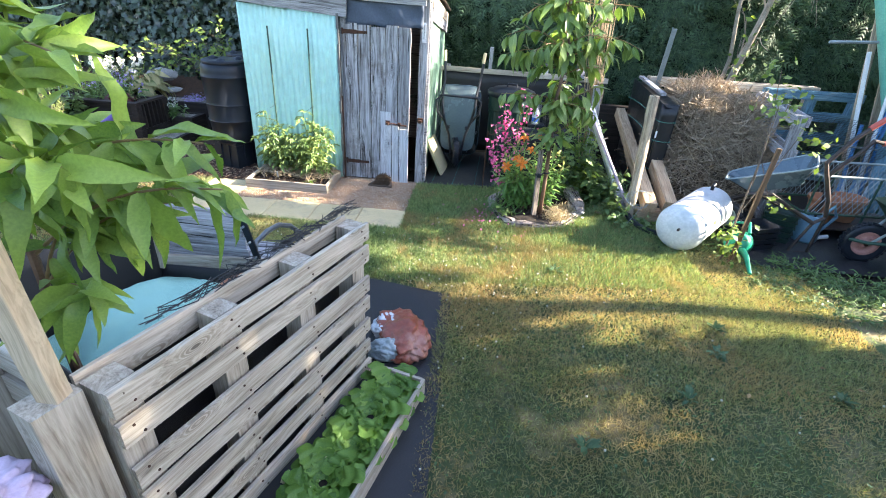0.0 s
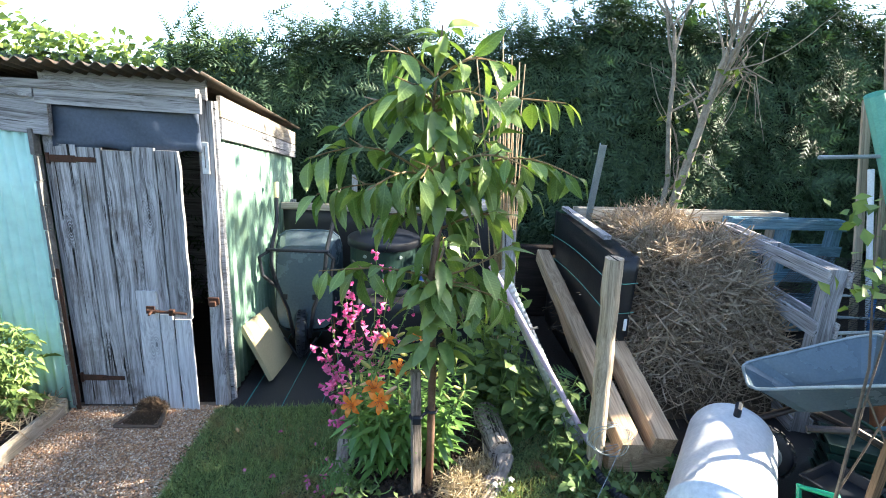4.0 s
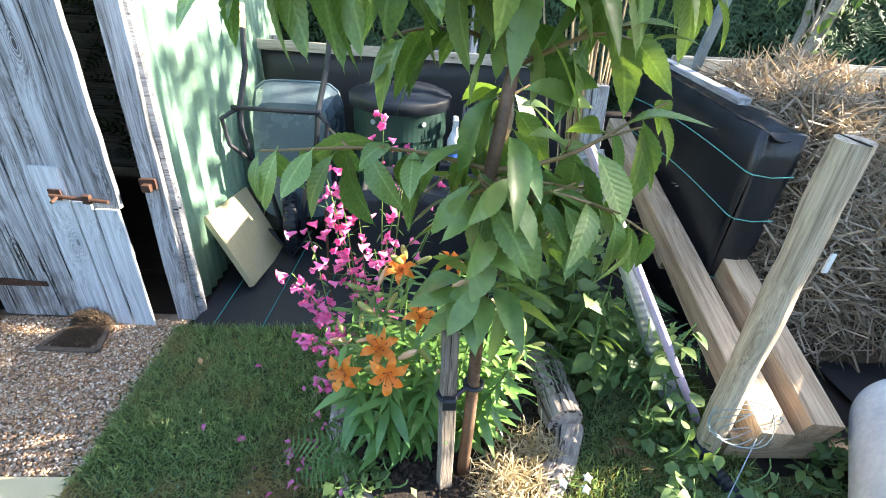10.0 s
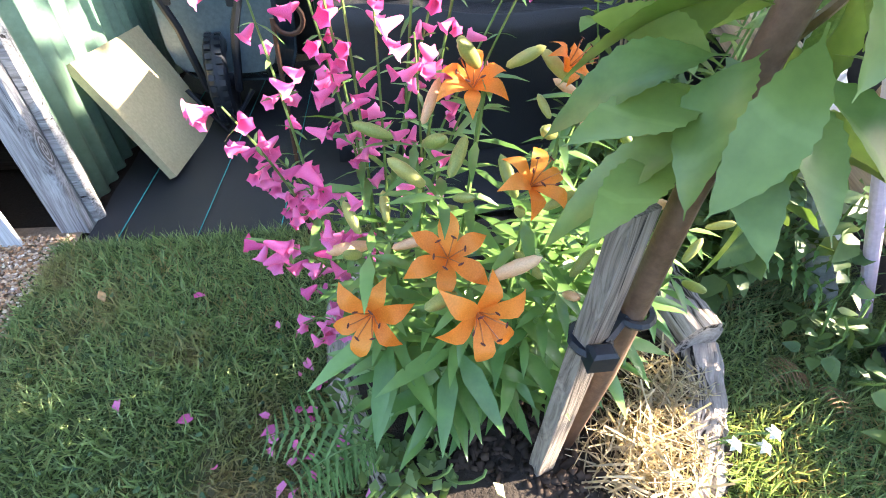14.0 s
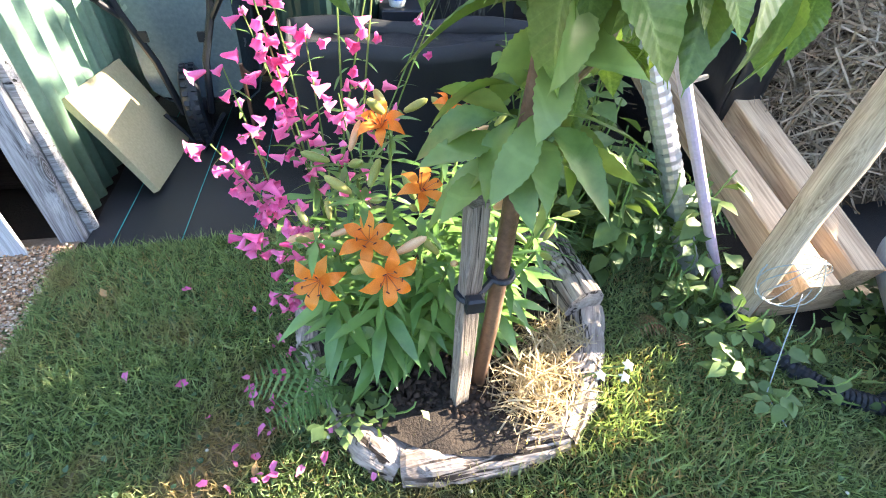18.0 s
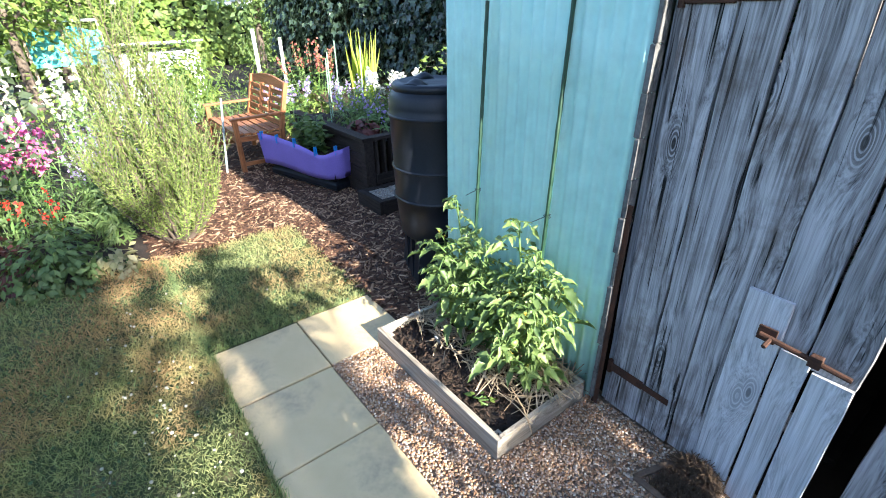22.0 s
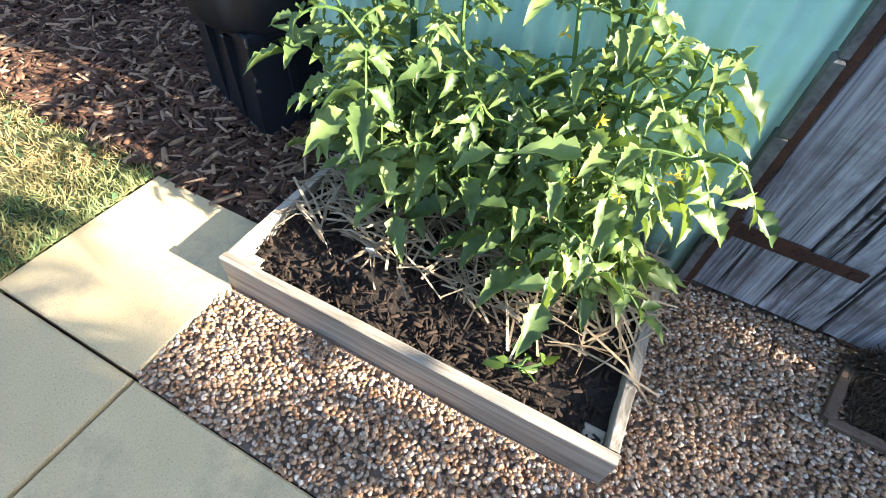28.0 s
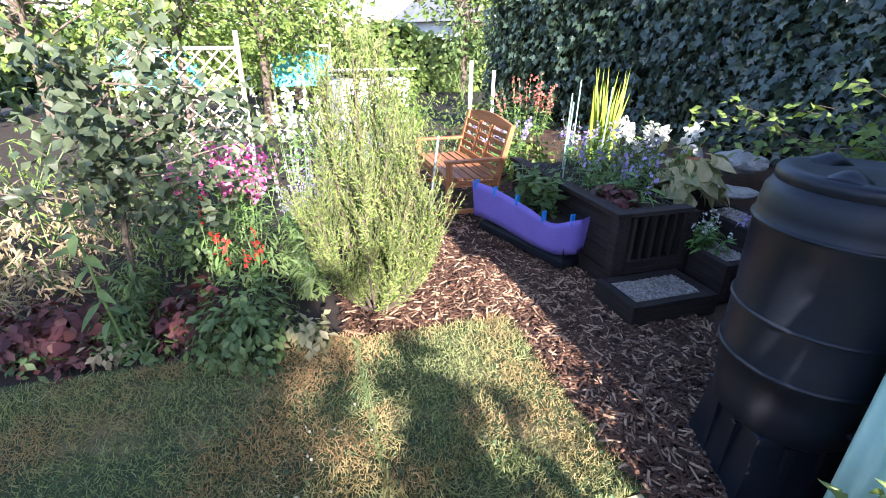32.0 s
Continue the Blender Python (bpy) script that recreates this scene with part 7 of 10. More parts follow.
def hang_axes(out, L, gen, droop):
    d = (out + Vector(gen.normal(0, 0.38, 3)) - Vector((0, 0, droop * gen.uniform(-0.1, 1.5)))).normalized()
    nrm = Vector((0, 0, 1.0)) + Vector(gen.normal(0, 0.4, 3)) + out * 0.5
    z = (nrm - d * nrm.dot(d)).normalized()
    return d.cross(z) * L * gen.uniform(0.85, 1.2), d * L, z * L


def hang_leaf(parent, p, out, L, gen, droop=0.9):
    """One large leaf that hangs from p."""
    m = Matrix(hang_axes(out, L, gen, droop)).transposed().to_4x4()
    m.translation = p
    ob = new("leaf", leaf_me[int(gen.integers(6))])
    ob.parent = parent
    ob.matrix_basis = m


g = np.random.default_rng(71)
for a, b, lift in BR:
    a, b = Vector(a) - CO, Vector(b) - CO
    side = Vector(((b - a).y, -(b - a).x, 0)).normalized()
    pts = [a.lerp(b, s) + Vector((0, 0, lift * math.sin(math.pi * s))) + side * 0.02 * math.sin(5 * s) for s in np.linspace(0, 1, 9)]
    mb = MB()
    mb.tube(pts, [0.0065 - 0.0005 * i for i in range(9)], 6)
    for sd in (-1, 1):
        q = pts[4 + sd]
        mb.tube([q, q + side * sd * 0.05 + (b - a).normalized() * 0.05 + Vector((0, 0, 0.02))], [0.004, 0.002], 5)
    br = part("branch", mb, TWIG, cherry)
    L = (b - a).length
    nl = max(8, int(L / 0.030))
    for j in range(nl):
        s = 0.22 + 0.78 * j / (nl - 1)
        i = min(int(s * 8), 7)
        p = pts[i].lerp(pts[i + 1], s * 8 - i) + Vector(g.normal(0, 0.006, 3))
        sd = side * (1 if j % 2 else -1) * g.uniform(0.3, 1.0)
        hang_leaf(br, p, ((b - a).normalized() * g.uniform(0.25, 0.8) + sd * 0.7), g.uniform(0.105, 0.175) * (0.72 if s > 0.9 else 1), g, 0.8)
# whorls of leaves at the trunk's nodes and on short spurs
whorl = [[] for _ in range(6)]
for z, nl, rr in ((2.2, 8, 0.01), (2.1, 8, 0.02), (1.98, 11, 0.05), (1.92, 13, 0.06), (1.86, 10, 0.08), (1.76, 6, 0.07), (1.66, 13, 0.09), (1.60, 14, 0.10), (1.50, 7, 0.06), (1.38, 4, 0.03), (1.28, 7, 0.05), (1.22, 10, 0.08), (1.16, 9, 0.06), (1.02, 6, 0.04), (0.93, 7, 0.03), (0.88, 10, 0.02), (0.83, 5, 0.02)):
    c = min(tp, key=lambda q: abs(q.z + CO.z - z))
    for j in range(nl):
        a = 2 * math.pi * (j + g.random() * 0.7) / nl
        p = Vector((c.x, c.y, z - CO.z + g.normal(0, 0.02))) + (0.012 + rr * g.random()) * Vector((math.cos(a), math.sin(a), 0))
        ax = hang_axes(Vector((math.cos(a), math.sin(a), 0.5 if z > 2 else 0.15)), g.uniform(0.11, 0.175) * (0.75 if z > 2 else 1), g, 0.4 if z > 2 else (0.3 if z < 0.95 else 0.6))
        whorl[int(g.integers(6))].append((p, *ax))
for k, rows in enumerate(whorl):
    A_ = np.array([[list(q) for q in r] for r in rows])
    me = scatter("whorl", leaf_vf[k][0], leaf_vf[k][1], A_[:, 0], A_[:, 1], A_[:, 2], A_[:, 3], np.ones(len(A_)))
    me.polygons.foreach_set("use_smooth", np.ones(len(me.polygons), bool))
    stuff(part("whorl", me, CHERRY_LEAF, cherry, "whorls of drooping leaves on the trunk"))

# stake, tie
stake = thing("tree_stake", (1.265, -0.105, 0.05), "short grey wooden stake tied to the cherry", "stake")
board("shaft", (0, 0, 0), (-0.028, 0.015, 0.715), 0.042, 0.03, m_wood("greyed_stake_wood", (0.11, 0.09, 0.075), (0.36, 0.31, 0.27), 0.85, 1.0, 0.1, crack=0.3), stake, 20, "", 0.002, 500)
mb = MB()
mb.tube([(0.026 * math.cos(q) - 0.019, 0.026 * math.sin(q) + 0.010, 0.485) for q in np.linspace(0, 2 * math.pi, 16)], 0.008, 6)
mb.tube([(0.056 + 0.026 * math.cos(q), 0.038 + 0.026 * math.sin(q), 0.50) for q in np.linspace(0, 2 * math.pi, 16)], 0.007, 6)
mb.box((-0.035, -0.035, 0.465), (0.002, -0.010, 0.505), None, 0.005)
mb.tube([(0.0, 0.0, 0.485), (0.04, 0.03, 0.50)], 0.008, 6)
part("tie", mb, BLACK_PLASTIC, stake, "black rubber tree tie")

# ---- penstemon ----
pen = thing("penstemon", (0.98, 0.34, 0.08), "tall penstemon with pink bell flowers", "flower")
PO = Vector((0.98, 0.34, 0.08))
bell_v, bell_f = [], []
for i, (r, y) in enumerate(((0.07, 0.0), (0.17, 0.10), (0.27, 0.36), (0.34, 0.62), (0.42, 0.80), (0.64, 0.92))):
    for k in range(10):
        a = math.pi * k / 5
        rr = r * ((1.12 if k % 2 else 0.82) if i == 5 else 1)
        bell_v.append((rr * math.cos(a), y + (0.05 if i == 5 and math.sin(a) < 0 else 0), rr * math.sin(a) * 0.85))
for i in range(5):
    bell_f += [(i * 10 + k, i * 10 + (k + 1) % 10, (i + 1) * 10 + (k + 1) % 10, (i + 1) * 10 + k) for k in range(10)]
bell_me = fast_mesh("flower", bell_v, bell_f, True)
bell_me.materials.append(PINK)
g = np.random.default_rng(81)
P, N, A, Ls = [], [], [], []
TIPS = [(1.04, 0.24, 1.22), (0.88, 0.20, 1.08), (0.77, 0.16, 0.76), (0.92, 0.19, 1.05), (0.82, 0.19, 0.90), (0.79, 0.24, 0.66), (1.02, 0.15, 0.86), (1.10, 0.25, 1.06), (1.22, 0.25, 0.98), (1.11, 0.18, 1.17), (0.83, 0.08, 0.40), (0.97, 0.2, 0.95), (0.86, 0.26, 0.98), (0.80, 0.05, 0.62), (1.28, 0.4, 1.02), (0.90, 0.02, 0.72)]
for ti, tip in enumerate(TIPS):
    a, b = Vector((g.normal(0, 0.06), g.normal(0, 0.05), 0)), Vector(tip) - PO
    mid = a.lerp(b, 0.5) + Vector((0, 0, 0.12))
    pts = [a.lerp(mid, s).lerp(mid.lerp(b, s), s) for s in np.linspace(0, 1, 14)]
    mb = MB()
    mb.tube(pts, [0.004 - 0.0002 * i for i in range(14)], 5)
    stem = part("stem", mb, STEM_GREEN, pen)
    bare = ti in (7, 8, 14)
    for i in range(2, 13):
        for j in (-1, 1):
            dirv = Vector((math.cos(i * 1.3), math.sin(i * 1.3), 0)) * j
            P.append(pts[i]); N.append(Vector((0, 0, 1)) + Vector(g.normal(0, 0.3, 3))); A.append(dirv + Vector((0, 0, 0.35)))
            Ls.append(g.uniform(0.05, 0.10) * (1 if i < 8 else 0.4))
    for i in range(7, 14):
        for j in range(1 if bare else 2 + i % 2):
            if bare and g.random() < 0.6:
                continue
            p = pts[min(i, 13)] + Vector(g.normal(0, 0.012, 3))
            d = Vector((g.normal(-0.2, 0.8), g.normal(-0.5, 0.7), g.uniform(-0.7, 0.15))).normalized()
            q = d.orthogonal().normalized()
            L = g.uniform(0.020, 0.031)
            m = Matrix((q * L * 0.76, d * L * 1.1, q.cross(d) * L * 0.72)).transposed().to_4x4()
            m.translation = p + d * 0.008
            ob = new("flower", bell_me)
            ob.parent, ob.matrix_basis = stem, m
foliage("leafage", pen, LILY_LEAF, np.array(P), np.array(N), np.array(A), Ls, (LANCE_V, LANCE_F), 1.1)

# ---- lilies ----
lily = thing("lily", (1.12, 0.06, 0.08), "clump of orange lilies with buds and glossy leaves", "flower")
LO = Vector((1.12, 0.06, 0.08))
pv, pf = leaf_tpl(7, lambda s: (0.05 + 0.17 * math.sin(math.pi * min(1, s * 0.98 + 0.02) ** 1.25) ** 0.85) * (1 - s ** 6) + 0.004, 0.25, -0.25)
pv[:, 2] = 0.55 * np.sin(pv[:, 1] * 1.5) - 0.75 * np.maximum(0, pv[:, 1] - 0.55) ** 1.5 * 2.0 + 0.2 * np.abs(pv[:, 0])
petal_me = fast_mesh("petal", pv, pf, True)
petal_me.materials.append(ORANGE)
STAMEN = m_plain("orange_stamen", (0.45, 0.10, 0.02), (0.62, 0.20, 0.05), 0.6, bumps=0)

anther_me = MB().lathe([(0.0, -0.0012), (0.0016, -0.0008), (0.0019, 0.0), (0.0016, 0.0008), (0.0, 0.0012)], 6).mesh("anther", True)
anther_me.transform(Matrix.Diagonal((0.8, 2.4, 0.8, 1)))
anther_me.materials.append(m_plain("dark_anther", (0.06, 0.012, 0.01), (0.14, 0.03, 0.02), 0.8, bumps=0))


def lily_flower(at, facing, L, gen):
    f = Vector(facing).normalized()
    q = f.orthogonal().normalized()
    fm = Matrix((q, f.cross(q), f)).transposed().to_4x4()
    fm.translation = at
    mb = MB()
    for k in range(6):
        a = math.pi * k / 3 + 0.3
        mb.tube([(0, 0, 0), (0.012 * math.cos(a), 0.012 * math.sin(a), 0.03), (0.020 * math.cos(a), 0.020 * math.sin(a), 0.044)], 0.0009, 4)
    head = part("flower", mb, STAMEN, lily, "open orange lily flower", fm)
    for k in range(6):
        a = math.pi * k / 3 + 0.3
        part("anther", anther_me, None, head, m=pose(0.020 * math.cos(a), 0.020 * math.sin(a), 0.044, 0, 0, 60 * k))
    for k in range(6):
        ob = new("petal", petal_me)
        ob.parent = head
        ob.matrix_basis = pose(0, 0, 0.004 * (k % 2), 0, 0, 60 * k + gen.normal(0, 5)) @ Matrix.Scale(L * (1 if k % 2 else 0.92), 4)


g = np.random.default_rng(91)
for at, fc, size in (((0.950, -0.045, 0.565), (-0.25, -0.75, 0.45), 0.062), ((1.052, -0.015, 0.63), (-0.1, -0.55, 0.75), 0.064), ((1.075, -0.10, 0.62), (0.1, -0.8, 0.35), 0.064), ((1.158, 0.02, 0.715), (0.2, -0.45, 0.8), 0.055), ((1.10, 0.145, 0.79), (-0.2, -0.45, 0.8), 0.055), ((1.24, 0.18, 0.80), (0.5, -0.3, 0.75), 0.05)):
    lily_flower(Vector(at) - LO, fc, size, g)
bud_prof = [(0.0, 0.0), (0.11, 0.08), (0.17, 0.35), (0.18, 0.6), (0.12, 0.88), (0.0, 1.0)]
bv = MB().lathe(bud_prof, 8)
bud_g, bud_p = bv.mesh("bud", True), bv.mesh("bud", True)
bud_g.materials.append(BUD)
bud_p.materials.append(PEACH_BUD)
P, N, A, Ls = [], [], [], []
tops = [(0.95, 0.0, 0.63), (1.05, 0.05, 0.68), (1.16, 0.02, 0.66), (1.02, 0.12, 0.72), (1.22, 0.10, 0.74), (1.32, 0.06, 0.62), (1.12, 0.16, 0.80), (1.40, 0.12, 0.66), (1.08, -0.04, 0.60), (1.28, 0.18, 0.76), (0.98, 0.08, 0.58), (1.44, 0.02, 0.52), (1.50, 0.10, 0.55), (1.22, -0.02, 0.55), (1.46, 0.22, 0.6), (1.36, 0.25, 0.7)]
for k, tp_ in enumerate(tops):
    b = Vector(tp_) - LO
    a = Vector((b.x * 0.55 + g.normal(0, 0.02), b.y * 0.55 + 0.03, 0.0))
    pts = [a.lerp(b, s) for s in np.linspace(0, 1, 16)]
    mb = MB()
    mb.tube(pts, 0.004, 5)
    st = part("stem", mb, STEM_GREEN, lily)
    for i in range(3, 16):
        for j in range(4):
            an = i * 2.4 + j * 1.57
            P.append(pts[i]); A.append(Vector((math.cos(an), math.sin(an), g.uniform(-0.5, 0.35)))); N.append(Vector((0, 0, 1)) + Vector(g.normal(0, 0.2, 3)))
            Ls.append(g.uniform(0.09, 0.16) * (1 if i < 11 else 0.55))
    for j in range(3):
        an = j * 2.1 + k
        d = Vector((math.cos(an), math.sin(an), g.uniform(0.2, 1.2))).normalized()
        q = d.orthogonal().normalized()
        L = g.uniform(0.042, 0.072)
        big = (k + j) % 5 == 0
        m = Matrix((q * L * 0.85, d.cross(q) * L * 0.85, d * L * (1.25 if big else 1))).transposed().to_4x4()
        m.translation = b + d * 0.03
        ob = new("bud", bud_p if big else bud_g)
        ob.parent, ob.matrix_basis = st, m
foliage("leafage", lily, LILY_LEAF, np.array(P), np.array(N), np.array(A), Ls, (LANCE_V, LANCE_F), 1.35)

FROND_V, FROND_F = leaf_tpl(9, lambda s: 0.13 * (1 - s) ** 0.6 + 0.003, 0.15, 0.15, 0.45)
# ---- ferns, weeds and dry tuft round the bed ----
def fern(at, label, fronds, L, gen, material=FERN_LEAF, spread=(0, 360)):
    t = thing("fern", at, label, "fern", "ferns")
    for k in range(fronds):
        a = radians(gen.uniform(*spread))
        d = Vector((math.cos(a), math.sin(a), 0))
        LL = L * gen.uniform(0.7, 1.1)
        pts = [d * LL * s + Vector((0, 0, LL * (0.40 * math.sin(2.6 * s)))) for s in np.linspace(0, 1, 14)]
        mb = MB()
        mb.tube(pts, [0.003 - 0.00018 * i for i in range(14)], 4)
        sid = Vector((-d.y, d.x, 0))
        fr = part("frond", mb, STEM_GREEN, t)
        P, N, A, Ls = [], [], [], []
        for i in range(1, 27, 2):
            s0 = i / 2
            k0 = min(int(s0), 12)
            p = pts[k0].lerp(pts[k0 + 1], s0 - k0)
            w = LL * 0.30 * math.sin(math.pi * (i + 2) / 31) ** 0.8
            for s_ in (-1, 1):
                P.append(p); A.append(sid * s_ + (pts[k0 + 1] - pts[k0]).normalized() * 0.45 - Vector((0, 0, 0.15))); N.append(Vector((0, 0, 1)) - d * 0.4); Ls.append(w)
        foliage("pinnae", fr, material, np.array(P), np.array(N), np.array(A), Ls, (FROND_V, FROND_F), 0.42)
    return t


g = np.random.default_rng(101)
fern((0.99, 0.0, 0.09), "green fern drooping over the bed edge", 5, 0.25, g, spread=(165, 215))
fern((1.98, 0.62, 0.13), "tall bracken fern behind the bed", 7, 0.55, g)
fern((1.78, 0.55, 0.12), "tall bracken fern behind the bed", 6, 0.5, g)
DEAD_FERN = m_leaf("dead_fern", (0.12, 0.06, 0.03), (0.26, 0.14, 0.07), None, 0.7, 0.2)
fern((1.98, 0.02, 0.11), "brown dead fern on the grass", 4, 0.16, g, DEAD_FERN)


def tuft(name, at, label, n, L, r, gen, material, tpl=(BLADE_V, BLADE_F), width=1.0, up=0.9, cat="grass"):
    t = thing(name, at, label, cat)
    a = gen.uniform(0, 2 * math.pi, n)
    d = np.stack([np.cos(a), np.sin(a), np.full(n, up) * gen.uniform(0.3, 1.6, n)], -1)
    p = np.stack([r * np.cos(a) * gen.uniform(0, 1, n), r * np.sin(a) * gen.uniform(0, 1, n), gen.uniform(0, 0.02, n)], -1)
    nr = np.stack([-np.cos(a) * 0.7, -np.sin(a) * 0.7, np.ones(n)], -1) + gen.normal(0, 0.3, (n, 3))
    foliage("tuft_mass", t, material, p, nr, d, gen.uniform(0.6, 1.2, n) * L, tpl, width)
    return t


TUFT_STRAW = m_leaf("pale_tuft_straw", (0.24, 0.18, 0.105), (0.56, 0.47, 0.31), (1, 0.95, 0.7), 0.7, 0.3)


def straw_clump(at, label, n, r, h, gen):
    t = thing("dry_tuft", at, label, "grass")
    d = unit(gen.normal(0, 1, (n, 3)) * np.array([1, 1, 0.75]) + np.array([0, 0, 0.15]))
    p = unit(gen.normal(0, 1, (n, 3))) * gen.uniform(0.2, 1.0, (n, 1)) * np.array([r, r, h])
    p[:, 2] = np.abs(p[:, 2]) + 0.01
    bent = [(-1, -0.5, 0), (1, -0.5, 0), (1, 0, 0.25), (-1, 0, 0.25), (0.3, 0.5, 0), (-0.3, 0.5, 0)]
    me = scatter("straw", bent, [(0, 1, 2, 3), (3, 2, 4, 5)], p, *axes_from(spin(n, gen), d), np.stack([gen.uniform(0.0008, 0.0026, n), gen.uniform(0.05, 0.15, n), gen.uniform(0.02, 0.12, n)], -1))
    stuff(part("straw", me, TUFT_STRAW, t))
    return t


straw_clump((1.47, -0.11, 0.09), "tangled tuft of dry straw-coloured grass in the bed", 900, 0.15, 0.12, g)
straw_clump((1.57, 0.02, 0.09), "tangled tuft of dry straw-coloured grass in the bed", 450, 0.11, 0.12, g)
t_ = thing("white_campion", (1.60, -0.10, 0.10), "small plant with white flowers at the bed edge", "flower")
for k in range(3):
    a = Vector((0, 0, 0))
    b = Vector((0.07 + g.normal(0, 0.04), g.normal(-0.03, 0.03), g.uniform(0.05, 0.16)))
    mb = MB()
    mb.tube([a, a.lerp(b, 0.5) + Vector((0, 0, 0.03)), b], 0.0018, 4)
    s_ = part("stem", mb, STEM_GREEN, t_)
    v, f = leaf_tpl(3, HEART, 0.2, 0.3)
    fm = scatter("bloom", v, f, np.tile(np.array(b), (5, 1)), *axes_from(np.tile([0, -0.3, 1.0], (5, 1)), np.array([(math.cos(q), math.sin(q), 0.2) for q in np.linspace(0, 5.03, 5)])), np.full(5, 0.018))
    part("bloom", fm, WHITEF, s_)

# weeds: bindweed and nettles between bed and timbers
def weeds(at, label, n, size, box, gen, material=MID_LEAF, tpl=(HEART_V, HEART_F), name="weeds", width=1.0, stems=8):
    t = thing(name, at, label, "plant")
    bx, by, bz = box
    mb = MB()
    P, N, A, Ls = [], [], [], []
    for k in range(stems):
        b = Vector((gen.uniform(-bx, bx), gen.uniform(-by, by), bz * gen.uniform(0.55, 1.0)))
        a = Vector((b.x * 0.6, b.y * 0.6, 0))
        pts = [a.lerp(b, s) + Vector((0.02 * math.sin(6 * s + k), 0.02 * math.cos(5 * s), 0)) for s in np.linspace(0, 1, 8)]
        mb.tube(pts, 0.003, 4, False)
        for j in range(n // stems):
            s = gen.uniform(0.05, 1)
            i = min(int(s * 7), 6)
            p = pts[i].lerp(pts[i + 1], s * 7 - i)
            a_ = gen.uniform(0, 2 * math.pi)
            d = Vector((math.cos(a_), math.sin(a_), gen.uniform(-0.6, 0.3)))
            P.append(p + d * 0.02); A.append(d); N.append(Vector((0, 0, 1)) + Vector(gen.normal(0, 0.4, 3))); Ls.append(size * gen.uniform(0.6, 1.3))
    stuff(part("stem_mass", mb, STEM_GREEN, t))
    foliage("leafage", t, material, np.array(P), np.array(N), np.array(A), Ls, tpl, width)
    return t


g = np.random.default_rng(111)
weeds((1.95, 0.38, 0.12), "tangle of green bindweed and nettles by the bed", 260, 0.075, (0.22, 0.25, 0.55), g, stems=14)
weeds((1.75, 0.55, 0.12), "tangle of green leaves behind the lilies", 260, 0.075, (0.25, 0.22, 0.75), g, stems=14)
weeds((2.08, 0.06, 0.12), "low nettles and weeds on the grass", 110, 0.05, (0.16, 0.16, 0.26), g, stems=12)
weeds((1.78, 0.75, 0.12), "climbing weeds round the canes", 200, 0.07, (0.14, 0.2, 1.0), g, BRIGHT_LEAF, stems=10)
weeds((2.6, -0.02, 0.12), "low green weeds beside the timbers", 80, 0.05, (0.25, 0.15, 0.12), g, stems=10)
weeds((2.18, -0.18, 0.12), "low green weeds at the post foot", 90, 0.045, (0.2, 0.12, 0.14), g, stems=12)
weeds((0.98, 0.0, 0.08), "low herbs with purple spikes at the bed edge", 150, 0.035, (0.16, 0.16, 0.14), g, MID_LEAF, (SMALL_V, SMALL_F), "herbs", 1.6, 16)

# fallen petals on the grass
PET_V, PET_F = leaf_tpl(2, HEART, 0.5, 0.4)
n = 85
px = np.concatenate([g.normal(0.84, 0.10, 62), g.uniform(0.3, 1.2, 23)])
py = np.concatenate([g.normal(0.06, 0.18, 62), g.uniform(-0.5, 0.6, 23)])
pet = scatter("fallen_petals", PET_V, PET_F, np.stack([px, py, gz_np(px, py) + 0.03], -1), *axes_from(np.tile([0, 0, 1.0], (n, 1)) + g.normal(0, 0.4, (n, 3)), spin(n, g)), g.uniform(0.018, 0.034, n))
tagged(stuff(part("fallen_petals", pet, PINK)), "fallen pink penstemon flowers on the grass", "petals")

# ---- tomato plants ----
def compound(P, N, A, Ls, base, d, L, gen):
    """A tomato leaf: three uneven pairs of leaflets and a large end one on a bent stalk. Returns the stalk's points."""
    d = d.normalized()
    sag = gen.uniform(0.35, 0.85)
    pts = [base + d * L * s + Vector((0, 0, -sag * L * s * s)) for s in np.linspace(0, 1, 7)]
    sid = d.cross(Vector((0, 0, 1))).normalized()
    for i, k in ((2, 0.28), (3, 0.40), (5, 0.52)):
        for s_ in (-1, 1):
            P.append(pts[i]); A.append(sid * s_ + d * 0.55 + Vector((0, 0, -0.35)) + Vector(gen.normal(0, 0.22, 3)))
            N.append(Vector((0.25, 0, 1)) + Vector(gen.normal(0, 0.45, 3))); Ls.append(L * k * gen.uniform(0.8, 1.15))
    P.append(pts[6]); A.append((pts[6] - pts[5]).normalized() + Vector(gen.normal(0, 0.15, 3))); N.append(Vector((0.2, 0, 1)) + Vector(gen.normal(0, 0.35, 3))); Ls.append(L * gen.uniform(0.55, 0.75))
    return pts


